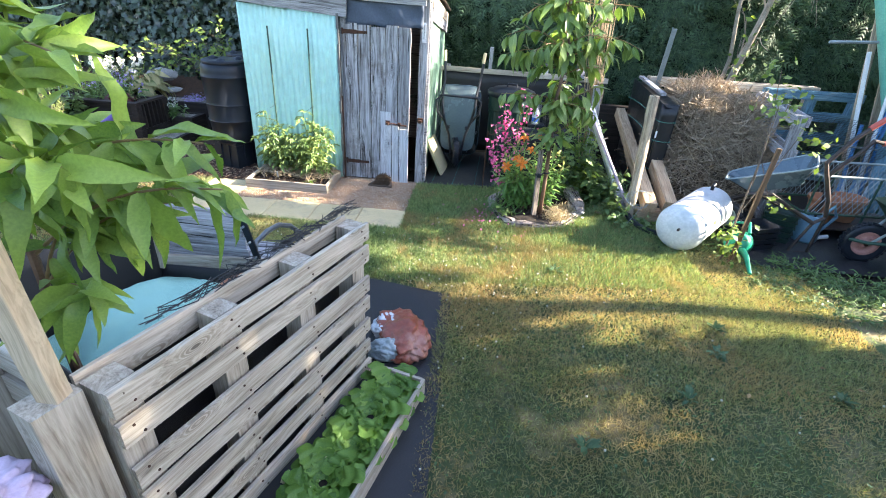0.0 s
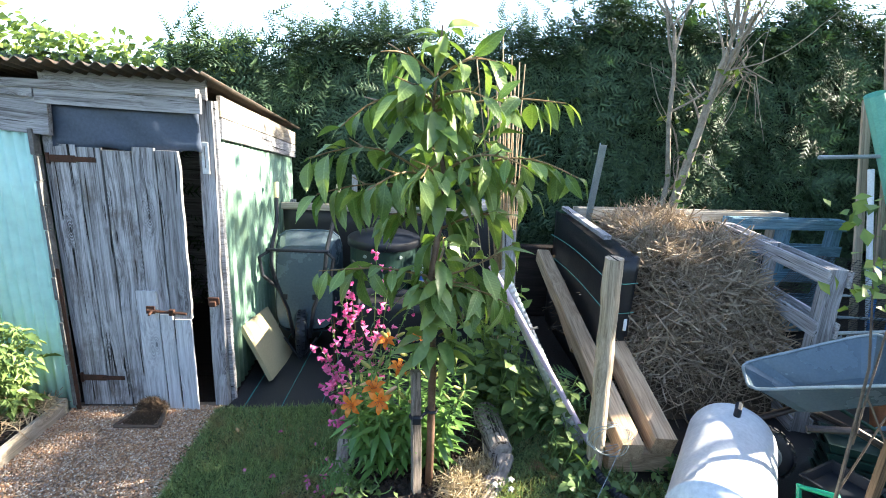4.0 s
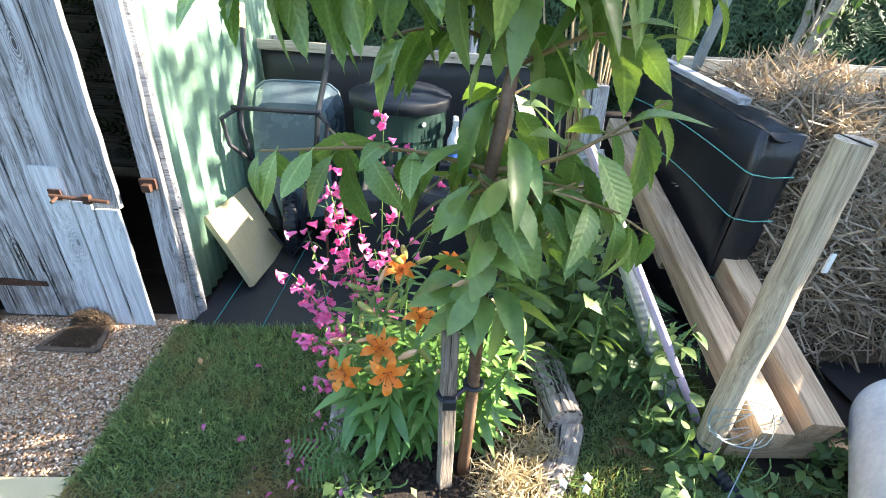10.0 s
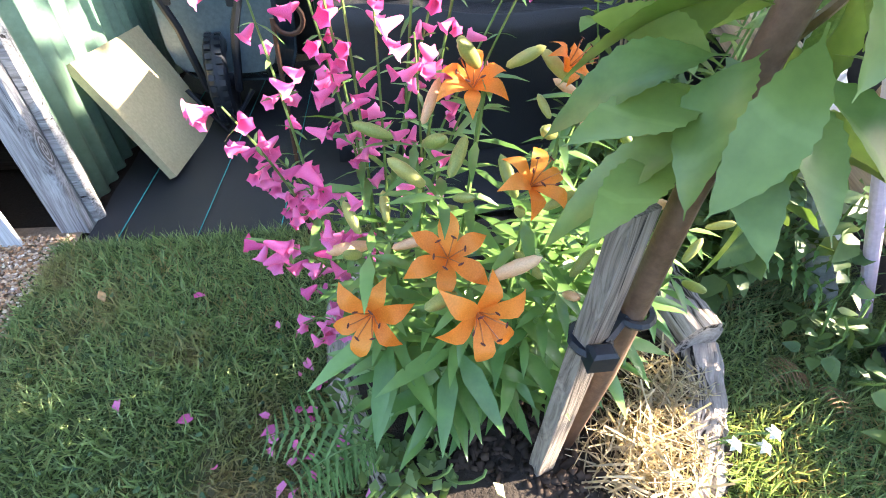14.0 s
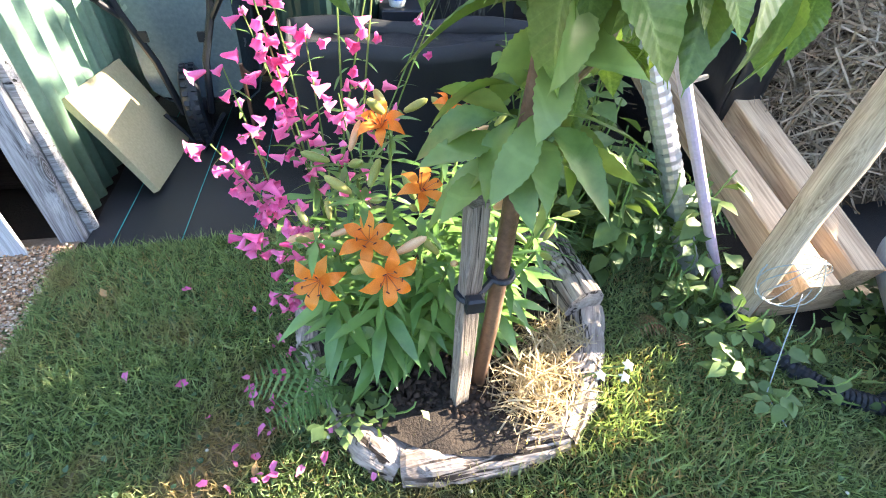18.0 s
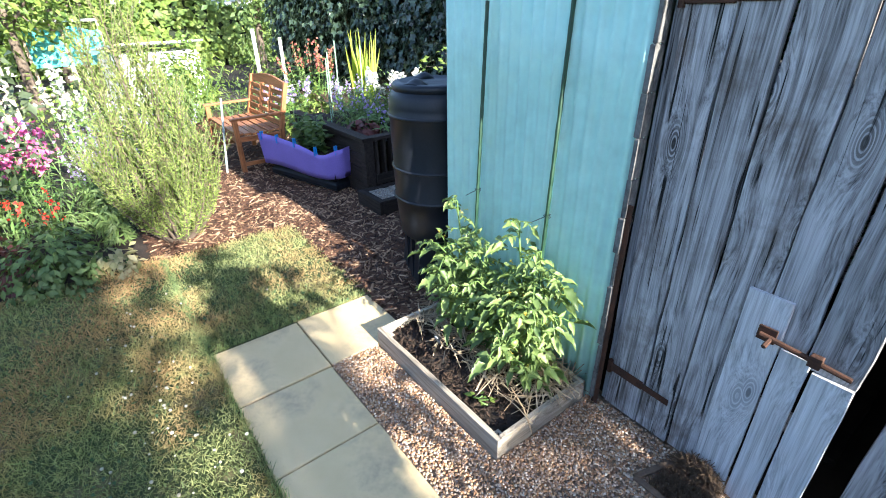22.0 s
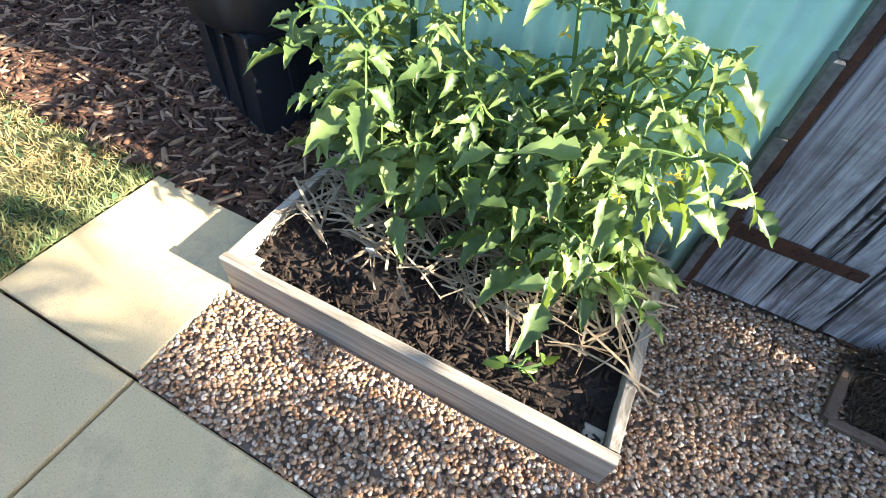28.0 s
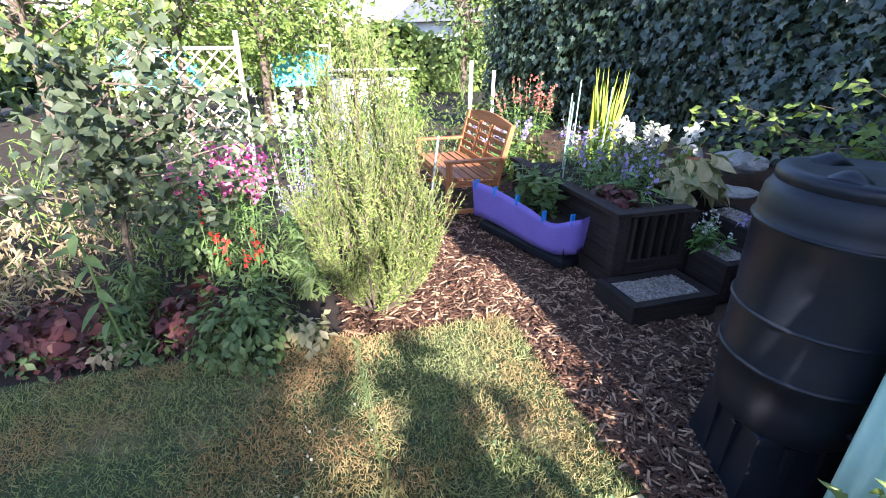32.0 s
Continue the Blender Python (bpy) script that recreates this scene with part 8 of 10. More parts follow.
TOM_GREEN = m_plain("green_tomato", (0.12, 0.22, 0.05), (0.22, 0.33, 0.09), 0.3, bumps=0)
g = np.random.default_rng(121)
for pi, (bx, by, tipz, spread) in enumerate(((-1.66, 0.70, 0.66, 0.18), (-1.45, 0.68, 0.54, 0.20), (-1.25, 0.69, 0.70, 0.18), (-1.13, 0.65, 0.56, 0.13))):
    t = thing("tomato_plant", (bx, by, 0.06), "bushy tomato plant with toothed leaves and yellow flowers", "tomato plant", "tomato plants")
    P, N, A, Ls = [], [], [], []
    mb = MB()
    shoots = [(Vector((0, 0, 0)), Vector((g.normal(0, 0.03), 0.02, tipz)))]
    for k in range(7):
        z = tipz * g.uniform(0.12, 0.72)
        shoots.append((Vector((0, 0, z * 0.6)), Vector((g.uniform(-spread, spread) * 1.1, g.uniform(-0.17, 0.05), z + g.uniform(0.08, 0.18)))))
    for k, (a, b) in enumerate(shoots):
        pts = [a.lerp(b, s) + Vector((0.025 * math.sin(5 * s + k), 0.02 * math.sin(4 * s), 0)) for s in np.linspace(0, 1, 10)]
        mb.tube(pts, [0.007 - 0.0004 * i if k == 0 else 0.005 - 0.0003 * i for i in range(10)], 6)
        for i in range(1, 10):
            for j in range(2 if k == 0 and i > 6 else 1 if k == 0 or i > 3 else i % 2):
                an = i * 2.4 + j * 2.1 + pi
                d = Vector((math.cos(an), 0.75 * math.sin(an) - 0.15, g.uniform(0.15, 0.75)))
                tip = i > 8
                stalk = compound(P, N, A, Ls, pts[i], d, g.uniform(0.085, 0.155) * (0.6 if tip else 0.8 if k == 0 and i > 6 else 1), g)
                mb.tube(stalk, 0.0024, 4, False)
    part("stem_mass", mb, STEM_GREEN, t, "hairy green stems")
    foliage("leafage", t, TOMATO_LEAF, np.array(P), np.array(N), np.array(A), Ls, (TOM_V, TOM_F), 0.8)
    if pi > 1:
        c = Vector((0.06, -0.16, 0.36 - 0.06 * (pi == 3)))
        part("tomato", MB().lathe([(0, -0.019), (0.013, -0.016), (0.019, -0.004), (0.019, 0.003), (0.014, 0.014), (0, 0.016)], 14), TOM_GREEN, t, "small green tomato", pose(*c), True)
    fl = MB()
    YEL = bpy.data.materials.get("yellow_petal") or m_leaf("yellow_petal", (0.70, 0.52, 0.05), (0.85, 0.70, 0.12), None, 0.5, 0.3)
    v, f = leaf_tpl(2, LANCE, 0.2, 0.4)
    cs = np.array([shoots[k % 8][1] * g.uniform(0.7, 1.0) for k in range(14)]) + g.normal(0, 0.03, (14, 3))
    m5 = np.repeat(cs, 5, 0)
    fm = scatter("flowers", v, f, m5, *axes_from(spin(70, g) + np.array([0, -0.5, 0.3]), spin(70, g)), np.tile([[0.03, 0.014, 0.014]], (70, 1)))
    stuff(part("flowers", fm, YEL, t, "tiny yellow flowers"))

# straw mulch in the bed
n = 1700
sx, sy = g.uniform(-0.40, 0.42, n), g.uniform(-0.12, 0.23, n)
keep = g.uniform(0, 1, n) < np.clip(0.35 + 2.5 * (sy + 0.05), 0.15, 1)
sx, sy = sx[keep], sy[keep]
n = len(sx)
d = unit(np.stack([g.normal(0, 1, n), g.normal(0, 0.6, n), g.normal(0, 0.18, n)], -1))
me = scatter("straw", [(-1, -0.5, 0), (1, -0.5, 0), (1, 0, 0.3), (-1, 0, 0.3), (1, 0.5, 0), (-1, 0.5, 0)], [(0, 1, 2, 3), (3, 2, 4, 5)], np.stack([sx, sy, 0.078 + g.uniform(0, 0.03, n)], -1), *axes_from(np.tile([0, 0, 1.0], (n, 1)) + g.normal(0, 0.4, (n, 3)), d), np.stack([g.uniform(0.0015, 0.0035, n), g.uniform(0.06, 0.2, n), g.uniform(0.03, 0.08, n)], -1))
stuff(part("straw", me, STRAW, bed, "grey dry straw mulch"))
n = 1800
sx, sy = g.uniform(-0.42, 0.42, n), g.uniform(-0.25, 0.2, n)
chip_v = np.array([(-0.5, -0.5, 0), (0.5, -0.5, 0), (0.5, 0.5, 0), (-0.5, 0.5, 0), (-0.4, -0.4, 1), (0.4, -0.4, 1), (0.4, 0.4, 1), (-0.4, 0.4, 1)])
chip_f = np.array([(4, 5, 6, 7), (0, 1, 5, 4), (1, 2, 6, 5), (2, 3, 7, 6), (3, 0, 4, 7)])
LUMP = m_leaf("soil_lump", (0.010, 0.007, 0.005), (0.055, 0.035, 0.024), None, 0.95, 0.0)
me = scatter("crumbs", chip_v, chip_f, np.stack([sx, sy, 0.052 + 0.02 * (sy + 0.28) / 0.5 + g.uniform(-0.005, 0.008, n)], -1), *axes_from(np.tile([0, 0, 1.0], (n, 1)) + g.normal(0, 0.5, (n, 3)), spin(n, g)), np.stack([g.uniform(0.002, 0.008, n), g.uniform(0.006, 0.034, n), g.uniform(0.002, 0.006, n)], -1))
stuff(part("compost", me, LUMP, bed, "crumbly dark compost"))
PL = MB().box((-0.008, -0.002, 0), (0.008, 0.002, 0.10), None, 0.001)
solid("plant_label", PL, WHITE_PAINT, "white plastic plant label in the tomato bed", "plant label", m=pose(-1.53, 0.47, 0.06, 30, 0, 20))
weeds((-1.12, 0.38, 0.05), "small seedling with round leaves in the bed", 10, 0.035, (0.03, 0.03, 0.05), g, BRIGHT_LEAF, stems=3, name="seedling")

# ---- flower border, rosemary and the far gardens ----
def stuff_part(name, mb, material, parent, label=""):
    return stuff(part(name, mb, material, parent, label))


g = np.random.default_rng(131)
ros = thing("rosemary", (-3.82, -0.28, 0), "tall sunlit rosemary bush with upright feathery shoots", "shrub")
P, N, A, Ls = [], [], [], []
mb = MB()
limbs = [(0.00, -0.06, 1.50), (-0.10, 0.06, 1.42), (0.10, 0.08, 1.25), (0.08, -0.22, 1.28), (-0.16, -0.20, 1.15), (0.22, 0.16, 0.92), (0.26, -0.08, 0.86), (0.20, -0.30, 0.72), (-0.20, 0.22, 1.00), (0.28, 0.24, 0.66), (0.32, 0.06, 0.52), (0.10, 0.28, 0.66), (-0.24, -0.05, 1.15), (0.24, 0.30, 0.52), (0.02, -0.38, 0.62)]
for tx, ty, tz in limbs:
    base, tip = Vector((0.15 * tx, 0.15 * ty, 0)), Vector((tx, ty, tz))
    bow = Vector((tx, ty, 0)) * 0.12 + Vector((0, 0, -0.10 * tz))
    pts = [base.lerp(tip, q) + bow * math.sin(math.pi * q) for q in np.linspace(0, 1, 12)]
    mb.tube(pts, [0.013 - 0.0009 * i for i in range(12)], 5, False)
    for i in range(2, 12):
        for _ in range(6 if i < 6 else 8):
            a = g.uniform(0, 2 * math.pi)
            d = Vector((0.42 * math.cos(a) + 0.3 * tx, 0.42 * math.sin(a) + 0.3 * ty, g.uniform(0.7, 1.5))).normalized()
            L = g.uniform(0.14, 0.34) * (0.8 if i < 4 else 1)
            q0 = pts[i] + Vector(g.normal(0, 0.012, 3))
            curve = [q0 + d * L * q + Vector((0, 0, 0.10 * L * q * q)) for q in np.linspace(0, 1, 5)]
            mb.tube(curve, [0.0026, 0.0022, 0.0018, 0.0014, 0.001], 3, False)
            m_ = int(L / 0.0075)
            for n_ in range(m_):
                q = n_ / m_
                k = min(int(q * 4), 3)
                p = curve[k].lerp(curve[k + 1], q * 4 - k)
                sp = n_ * 2.4
                e = d.orthogonal().normalized()
                out = e * math.cos(sp) + d.cross(e) * math.sin(sp)
                P.append(p); A.append(out * (1.0 - 0.5 * q) + d * (0.7 + 0.6 * q)); N.append(Vector(g.normal(0, 1, 3))); Ls.append(g.uniform(0.022, 0.036) * (1.05 - 0.45 * q))
stuff_part("stem_mass", mb, BARK, ros, "woody stems")
foliage("needles", ros, ROSEMARY_LEAF, np.array(P), np.array(N), np.array(A), Ls, (np.array([(-0.10, 0, 0), (0.10, 0, 0), (0.08, 0.95, 0.02), (-0.08, 0.95, 0.02)]), np.array([(0, 1, 2, 3)])), 1.25)


def clump(name, at, label, n, size, r, h, gen, material, tpl=(SMALL_V, SMALL_F), width=1.2, cat="plant", group=""):
    """A rounded leafy mass with an uneven outline."""
    t = thing(name, at, label, cat, group)
    a, e = gen.uniform(0, 2 * math.pi, n), np.arcsin(gen.uniform(0, 1, n))
    k = 1 + 0.22 * np.sin(3 * a + 1) + 0.15 * np.sin(5 * a) + gen.normal(0, 0.13, n)
    rr = gen.uniform(0.55, 1.0, n) * k
    p = np.stack([r * rr * np.cos(a) * np.cos(e), r * rr * np.sin(a) * np.cos(e), h * rr * np.sin(e)], -1)
    nr = np.stack([np.cos(a) * np.cos(e), np.sin(a) * np.cos(e), np.sin(e) + 0.4], -1) + gen.normal(0, 0.4, (n, 3))
    al = np.stack([np.cos(a), np.sin(a), gen.normal(-0.1, 0.5, n)], -1) + gen.normal(0, 0.5, (n, 3))
    foliage("leafage", t, material, p, nr, al, gen.uniform(0.6, 1.3, n) * size, tpl, width)
    mb = MB()
    for j in range(7):
        aa = j * 0.9
        mb.tube([(0, 0, 0), (r * 0.5 * math.cos(aa), r * 0.5 * math.sin(aa), h * 0.6)], 0.006, 4, False)
    stuff_part("stem_mass", mb, STEM_GREEN, t)
    return t


def spikes(name, at, label, n, h, r, gen, petal, leaf=LILY_LEAF, fl=0.02, per=16, frac=0.45, group=""):
    """Upright flower spikes over narrow leaves."""
    t = thing(name, at, label, "flower", group)
    mb = MB()
    P, N, A, Ls, FP = [], [], [], [], []
    for k in range(n):
        b = Vector((gen.normal(0, r), gen.normal(0, r), h * gen.uniform(0.65, 1.05)))
        a = Vector((b.x * 0.6, b.y * 0.6, 0))
        mb.tube([a, a.lerp(b, 0.6), b], [0.004, 0.003, 0.0015], 4, False)
        for j in range(12):
            s = gen.uniform(0.05, 0.7)
            an = gen.uniform(0, 6.28)
            P.append(a.lerp(b, s)); A.append(Vector((math.cos(an), math.sin(an), 0.5))); N.append(Vector((0, 0, 1)) + Vector(gen.normal(0, 0.3, 3))); Ls.append(gen.uniform(0.06, 0.12))
        for j in range(per):
            s = 1 - frac * gen.uniform(0, 1)
            FP.append(a.lerp(b, s) + Vector(gen.normal(0, 0.012, 3)))
    stuff_part("stem_mass", mb, STEM_GREEN, t)
    foliage("leafage", t, leaf, np.array(P), np.array(N), np.array(A), Ls, (LANCE_V, LANCE_F), 1.2)
    FP = np.array(FP)
    m_ = len(FP)
    foliage("bloom_mass", t, petal, FP, spin(m_, gen), spin(m_, gen) - np.array([0, 0, 0.3]), gen.uniform(0.7, 1.3, m_) * fl, (HEART_V, HEART_F), 1.3)
    return t


clump("herb_clump", (-3.62, -1.02, 0), "mound of dark green leafy herb at the lawn edge", 900, 0.055, 0.30, 0.36, g, MID_LEAF)
clump("herb_clump", (-3.55, -0.70, 0), "pale grey-green lambs ear at the lawn edge", 130, 0.07, 0.14, 0.16, g, PALE_LEAF)
clump("herb_clump", (-3.95, -1.35, 0), "dark red leafy coral bells", 260, 0.07, 0.22, 0.2, g, RED_LEAF, (HEART_V, HEART_F))
clump("herb_clump", (-3.98, -1.95, 0), "dark red leafy coral bells", 260, 0.07, 0.25, 0.2, g, RED_LEAF, (HEART_V, HEART_F))
clump("herb_clump", (-4.05, -2.4, 0), "brown and green border plants", 500, 0.06, 0.35, 0.45, g, DRY_LEAF, (LANCE_V, LANCE_F))
for x, y, h, r in ((-4.18, -0.66, 0.34, 0.13), (-4.52, -0.68, 0.50, 0.17), (-4.32, -1.72, 0.26, 0.15)):
    clump("herb_clump", (x, y, 0), "upright narrow-leaved green border plant", 520, 0.07, r, h, g, MID_LEAF, (LANCE_V, LANCE_F))
clump("herb_clump", (-4.5, -1.0, 0), "mixed green border plants", 900, 0.06, 0.4, 0.5, g, MID_LEAF, (LANCE_V, LANCE_F))
for k, (x, y, h, r, mt) in enumerate(((-3.95, -2.15, 0.22, 0.24, RED_LEAF), (-4.55, -2.25, 0.45, 0.3, DRY_LEAF), (-4.95, -1.75, 0.5, 0.35, MID_LEAF), (-4.25, -2.75, 0.35, 0.35, DRY_LEAF), (-5.3, -2.1, 0.6, 0.4, DRY_LEAF), (-3.98, -1.7, 0.18, 0.2, MID_LEAF), (-4.75, -1.4, 0.45, 0.28, MID_LEAF), (-3.9, -2.6, 0.25, 0.25, RED_LEAF), (-4.8, -2.9, 0.6, 0.4, DRY_LEAF), (-4.0, -3.2, 0.4, 0.35, MID_LEAF))):
    clump("border_plants", (x, y, 0), "mixed brown and green border plants, partly dried", 420, 0.06, r, h, g, mt, (LANCE_V, LANCE_F) if k % 3 else (SMALL_V, SMALL_F), 1.3, "plant", "border plants")
spikes("penstemon", (-4.4, -1.28, 0.0), "red penstemon in the flower border", 3, 0.62, 0.14, g, REDP, fl=0.024, group="border flowers")
spikes("penstemon", (-4.15, -0.98, 0.0), "red penstemon in the flower border", 3, 0.5, 0.09, g, REDP, fl=0.021, group="border flowers")
spikes("penstemon", (-5.3, -1.15, 0.0), "bright pink penstemon in the flower border", 34, 0.82, 0.20, g, PINK, fl=0.035, group="border flowers")
spikes("lavender", (-5.0, -0.62, 0.0), "lavender with pale lilac spikes", 40, 0.75, 0.16, g, LILACF, fl=0.018, group="border flowers")
spikes("hollyhock", (-6.9, -0.7, 0.0), "pale pink flowers far back in the border", 24, 1.15, 0.3, g, WHITEF, fl=0.045, group="border flowers")
spikes("lavender", (-6.6, -0.1, 0), "lavender with pale lilac spikes", 30, 0.7, 0.25, g, LILACF, fl=0.02, group="border flowers")
for k in range(12):
    clump("border_plants", (-3.78 + g.normal(0, 0.07), -1.2 - 0.17 * k, 0), "low dry leaves and seedlings along the border edge", 90, 0.05, 0.16, 0.10, g, (DRY_LEAF, RED_LEAF, MID_LEAF)[k % 3], (SMALL_V, SMALL_F), 1.2, "plant", "border edge plants")
# apple tree at the border's edge
g = np.random.default_rng(141)
ap = thing("tree", (-4.35, -1.72, 0), "small apple tree with dark leaves in the border", "tree")
trunk = MB()
P, N, A, Ls = [], [], [], []
trunk.tube([(0, 0, 0), (0.02, 0.02, 0.4), (-0.05, 0.05, 0.8), (-0.1, 0.1, 1.3)], [0.022, 0.018, 0.014, 0.006], 7)
for k in range(38):
    s0 = Vector((-0.04, 0.04, g.uniform(0.5, 1.35)))
    e = s0 + Vector((g.normal(-0.05, 0.32), g.normal(0.05, 0.42), g.uniform(-0.05, 0.5)))
    pts = [s0.lerp(e, s) for s in np.linspace(0, 1, 6)]
    trunk.tube(pts, [0.007 - 0.001 * i for i in range(6)], 4, False)
    for j in range(38):
        s = g.uniform(0.2, 1.05)
        P.append(s0.lerp(e, s) + Vector(g.normal(0, 0.05, 3))); A.append(Vector(g.normal(0, 0.7, 3)) - Vector((0, 0, 0.4))); N.append(Vector(g.normal(0, 0.6, 3)) + Vector((0.3, 0, 0.5))); Ls.append(g.uniform(0.06, 0.10))
part("trunk", trunk, BARK, ap)
foliage("leafage", ap, m_leaf("apple_leaf", (0.032, 0.065, 0.027), (0.10, 0.15, 0.065), None, 0.45, 0.25), np.array(P), np.array(N), np.array(A), Ls, width=1.3)
# a single tall-leaved plant before it
tl = thing("tall_plant", (-3.72, -1.62, 0), "single upright plant with broad green leaves", "plant")
mb = MB()
mb.tube([(0, 0, 0), (-0.03, -0.05, 0.35), (-0.08, -0.1, 0.75)], [0.01, 0.008, 0.004], 6)
part("stem", mb, STEM_GREEN, tl)
P = np.array([(-0.03 - 0.05 * s, -0.05 - 0.06 * s, 0.2 + 0.55 * s) for s in np.linspace(0, 1, 26)])
an = np.arange(26) * 2.4
foliage("leafage", tl, MID_LEAF, P, np.tile([0, 0, 1.0], (26, 1)) + g.normal(0, 0.3, (26, 3)), np.stack([np.cos(an), np.sin(an), np.full(26, 0.1)], -1), g.uniform(0.12, 0.18, 26), (LANCE_V, LANCE_F), 1.8)
# trellis with lattice
tre = thing("trellis", (-6.4, -2.0, -0.35), "white-painted wooden trellis panel leaning in the border", "trellis", rz=-80)
for a, b in (((0, 0, 0), (0, 0, 1.85)), ((-0.9, 0, 0), (-0.9, 0, 1.95)), ((-0.9, 0, 1.8), (0, 0, 1.78)), ((-0.9, 0, 0.6), (0, 0, 0.6))):
    board("rail", a, b, 0.045, 0.03, PALE_WOOD, tre, 0, "", 0.001, 520, 2)
for k in range(-4, 9):
    for s in (1, -1):
        z0 = 0.6 + 0.15 * k
        x0, x1 = 0.0, -0.9
        za, zb = (z0, z0 + 0.9) if s > 0 else (z0 + 0.9, z0)
        pa, pb = Vector((x0, 0.016 * s, za)), Vector((x1, 0.016 * s, zb))
        lo, hi = 0.62, 1.79
        t0, t1 = 0.0, 1.0
        dz = pb.z - pa.z
        ta, tb = sorted(((lo - pa.z) / dz, (hi - pa.z) / dz))
        t0, t1 = max(t0, ta), min(t1, tb)
        if t1 - t0 > 0.1:
            board("lath", tuple(pa.lerp(pb, t0)), tuple(pa.lerp(pb, t1)), 0.010, 0.018, PALE_WOOD, tre, 0, "", 0.0005, 540, 1)

# planter and trough planting
g = np.random.default_rng(151)
pep = weeds((-4.66, 1.10, 0.23), "pepper plants with broad green leaves in the trough", 260, 0.09, (0.38, 0.11, 0.40), g, MID_LEAF, (SMALL_V, SMALL_F), "pepper_plant", 1.5, 10)
pep.matrix_basis = pose(-4.51, 1.11, 0.29, 0, 0, 16)
clump("planter_flowers", (-4.35, 1.78, 0.5), "mixed flowers and green leaves in the planter", 1500, 0.055, 0.48, 0.42, g, MID_LEAF, (LANCE_V, LANCE_F))
clump("coral_bells", (-3.95, 1.45, 0.52), "dark red coral bells at the planter edge", 140, 0.06, 0.15, 0.10, g, RED_LEAF, (HEART_V, HEART_F))
clump("hosta", (-4.05, 2.12, 0.5), "variegated hosta with large cream-edged leaves", 90, 0.16, 0.28, 0.34, g, PALE_LEAF, (HEART_V, HEART_F), 0.95)
spikes("white_phlox", (-4.4, 2.05, 0.5), "white flower heads in the planter", 11, 0.50, 0.13, g, WHITEF, fl=0.04, per=22, frac=0.25)
spikes("lobelia", (-4.15, 1.6, 0.5), "small lilac flowers in the planter", 18, 0.38, 0.2, g, LILACF, fl=0.025, per=10)
spikes("lobelia", (-5.2, 1.95, 0.5), "small lilac flowers in the planter", 22, 0.4, 0.2, g, LILACF, fl=0.025, per=10)
spikes("daisies", (-3.62, 1.95, 0.27), "tiny white daisies spilling over the steps", 22, 0.2, 0.10, g, WHITEF, fl=0.016, per=6, frac=0.2)
clump("thyme", (-3.5, 2.38, 0.4), "low purple thyme on the top step", 240, 0.03, 0.18, 0.09, g, LILACF)
iris = thing("iris", (-5.15, 2.12, 0.45), "upright yellow-green iris leaves", "plant")
for k in range(26):
    a = Vector((g.normal(0, 0.07), g.normal(0, 0.07), 0))
    b = a + Vector((g.normal(0, 0.10), g.normal(0.02, 0.10), g.uniform(0.55, 0.92)))
    w = 0.017
    mb = MB()
    mb.grid(2, 8, lambda u, v: tuple(a.lerp(b, v) + Vector((0, (u - 0.5) * 2 * w * (1 - v ** 3), 0.0)) + Vector((0.004 * abs(u - 0.5) * 2, 0, 0))))
    part("blade", mb, IRIS_LEAF, iris, smooth=True)
# beds further back
for k, (x, y, h, r, mt) in enumerate(((-6.6, 2.0, 0.5, 0.5, BRIGHT_LEAF), (-7.3, 1.2, 0.55, 0.5, MID_LEAF), (-7.6, 2.2, 0.7, 0.6, BRIGHT_LEAF), (-8.3, 0.9, 1.05, 0.6, BRIGHT_LEAF), (-8.6, 2.2, 0.75, 0.6, MID_LEAF), (-9.2, 1.2, 1.15, 0.9, BRIGHT_LEAF), (-7.2, 0.2, 0.6, 0.5, MID_LEAF), (-8.0, -0.4, 0.7, 0.6, MID_LEAF), (-6.2, -1.9, 0.7, 0.6, MID_LEAF), (-5.4, -2.6, 0.6, 0.6, DRY_LEAF), (-7.5, -1.6, 0.9, 0.8, BRIGHT_LEAF), (-6.6, -3.2, 0.9, 0.8, BRIGHT_LEAF), (-4.9, -3.3, 0.7, 0.7, MID_LEAF), (-10.2, 2.6, 1.3, 0.8, BRIGHT_LEAF), (-10, -0.6, 0.9, 0.9, BRIGHT_LEAF), (-5.7, 2.4, 0.4, 0.3, MID_LEAF), (-9.4, 0.75, 1.15, 0.65, BRIGHT_LEAF), (-8.4, 0.45, 0.95, 0.55, MID_LEAF), (-10.3, 1.2, 1.2, 0.6, BRIGHT_LEAF))):
    clump("border_plants", (x, y, 0.0 if y < 2.3 else 0.2), "sunlit leafy perennials in the far border", 420 if k < 16 else 1000, 0.085, r, h, g, mt, (LANCE_V, LANCE_F) if k % 2 else (SMALL_V, SMALL_F), 1.4, "plant", "far border plants")
spikes("pink_flowers", (-6.2, 1.55, 0.3), "lilac-pink flowers by the bench", 30, 0.45, 0.25, g, LILACF, fl=0.03)
spikes("pink_flowers", (-7.0, 2.3, 0.4), "dull red flower spikes by the ivy", 22, 0.75, 0.2, g, m_leaf("dusky_red_petal", (0.30, 0.08, 0.07), (0.45, 0.16, 0.13), None, 0.6, 0.3), fl=0.03)
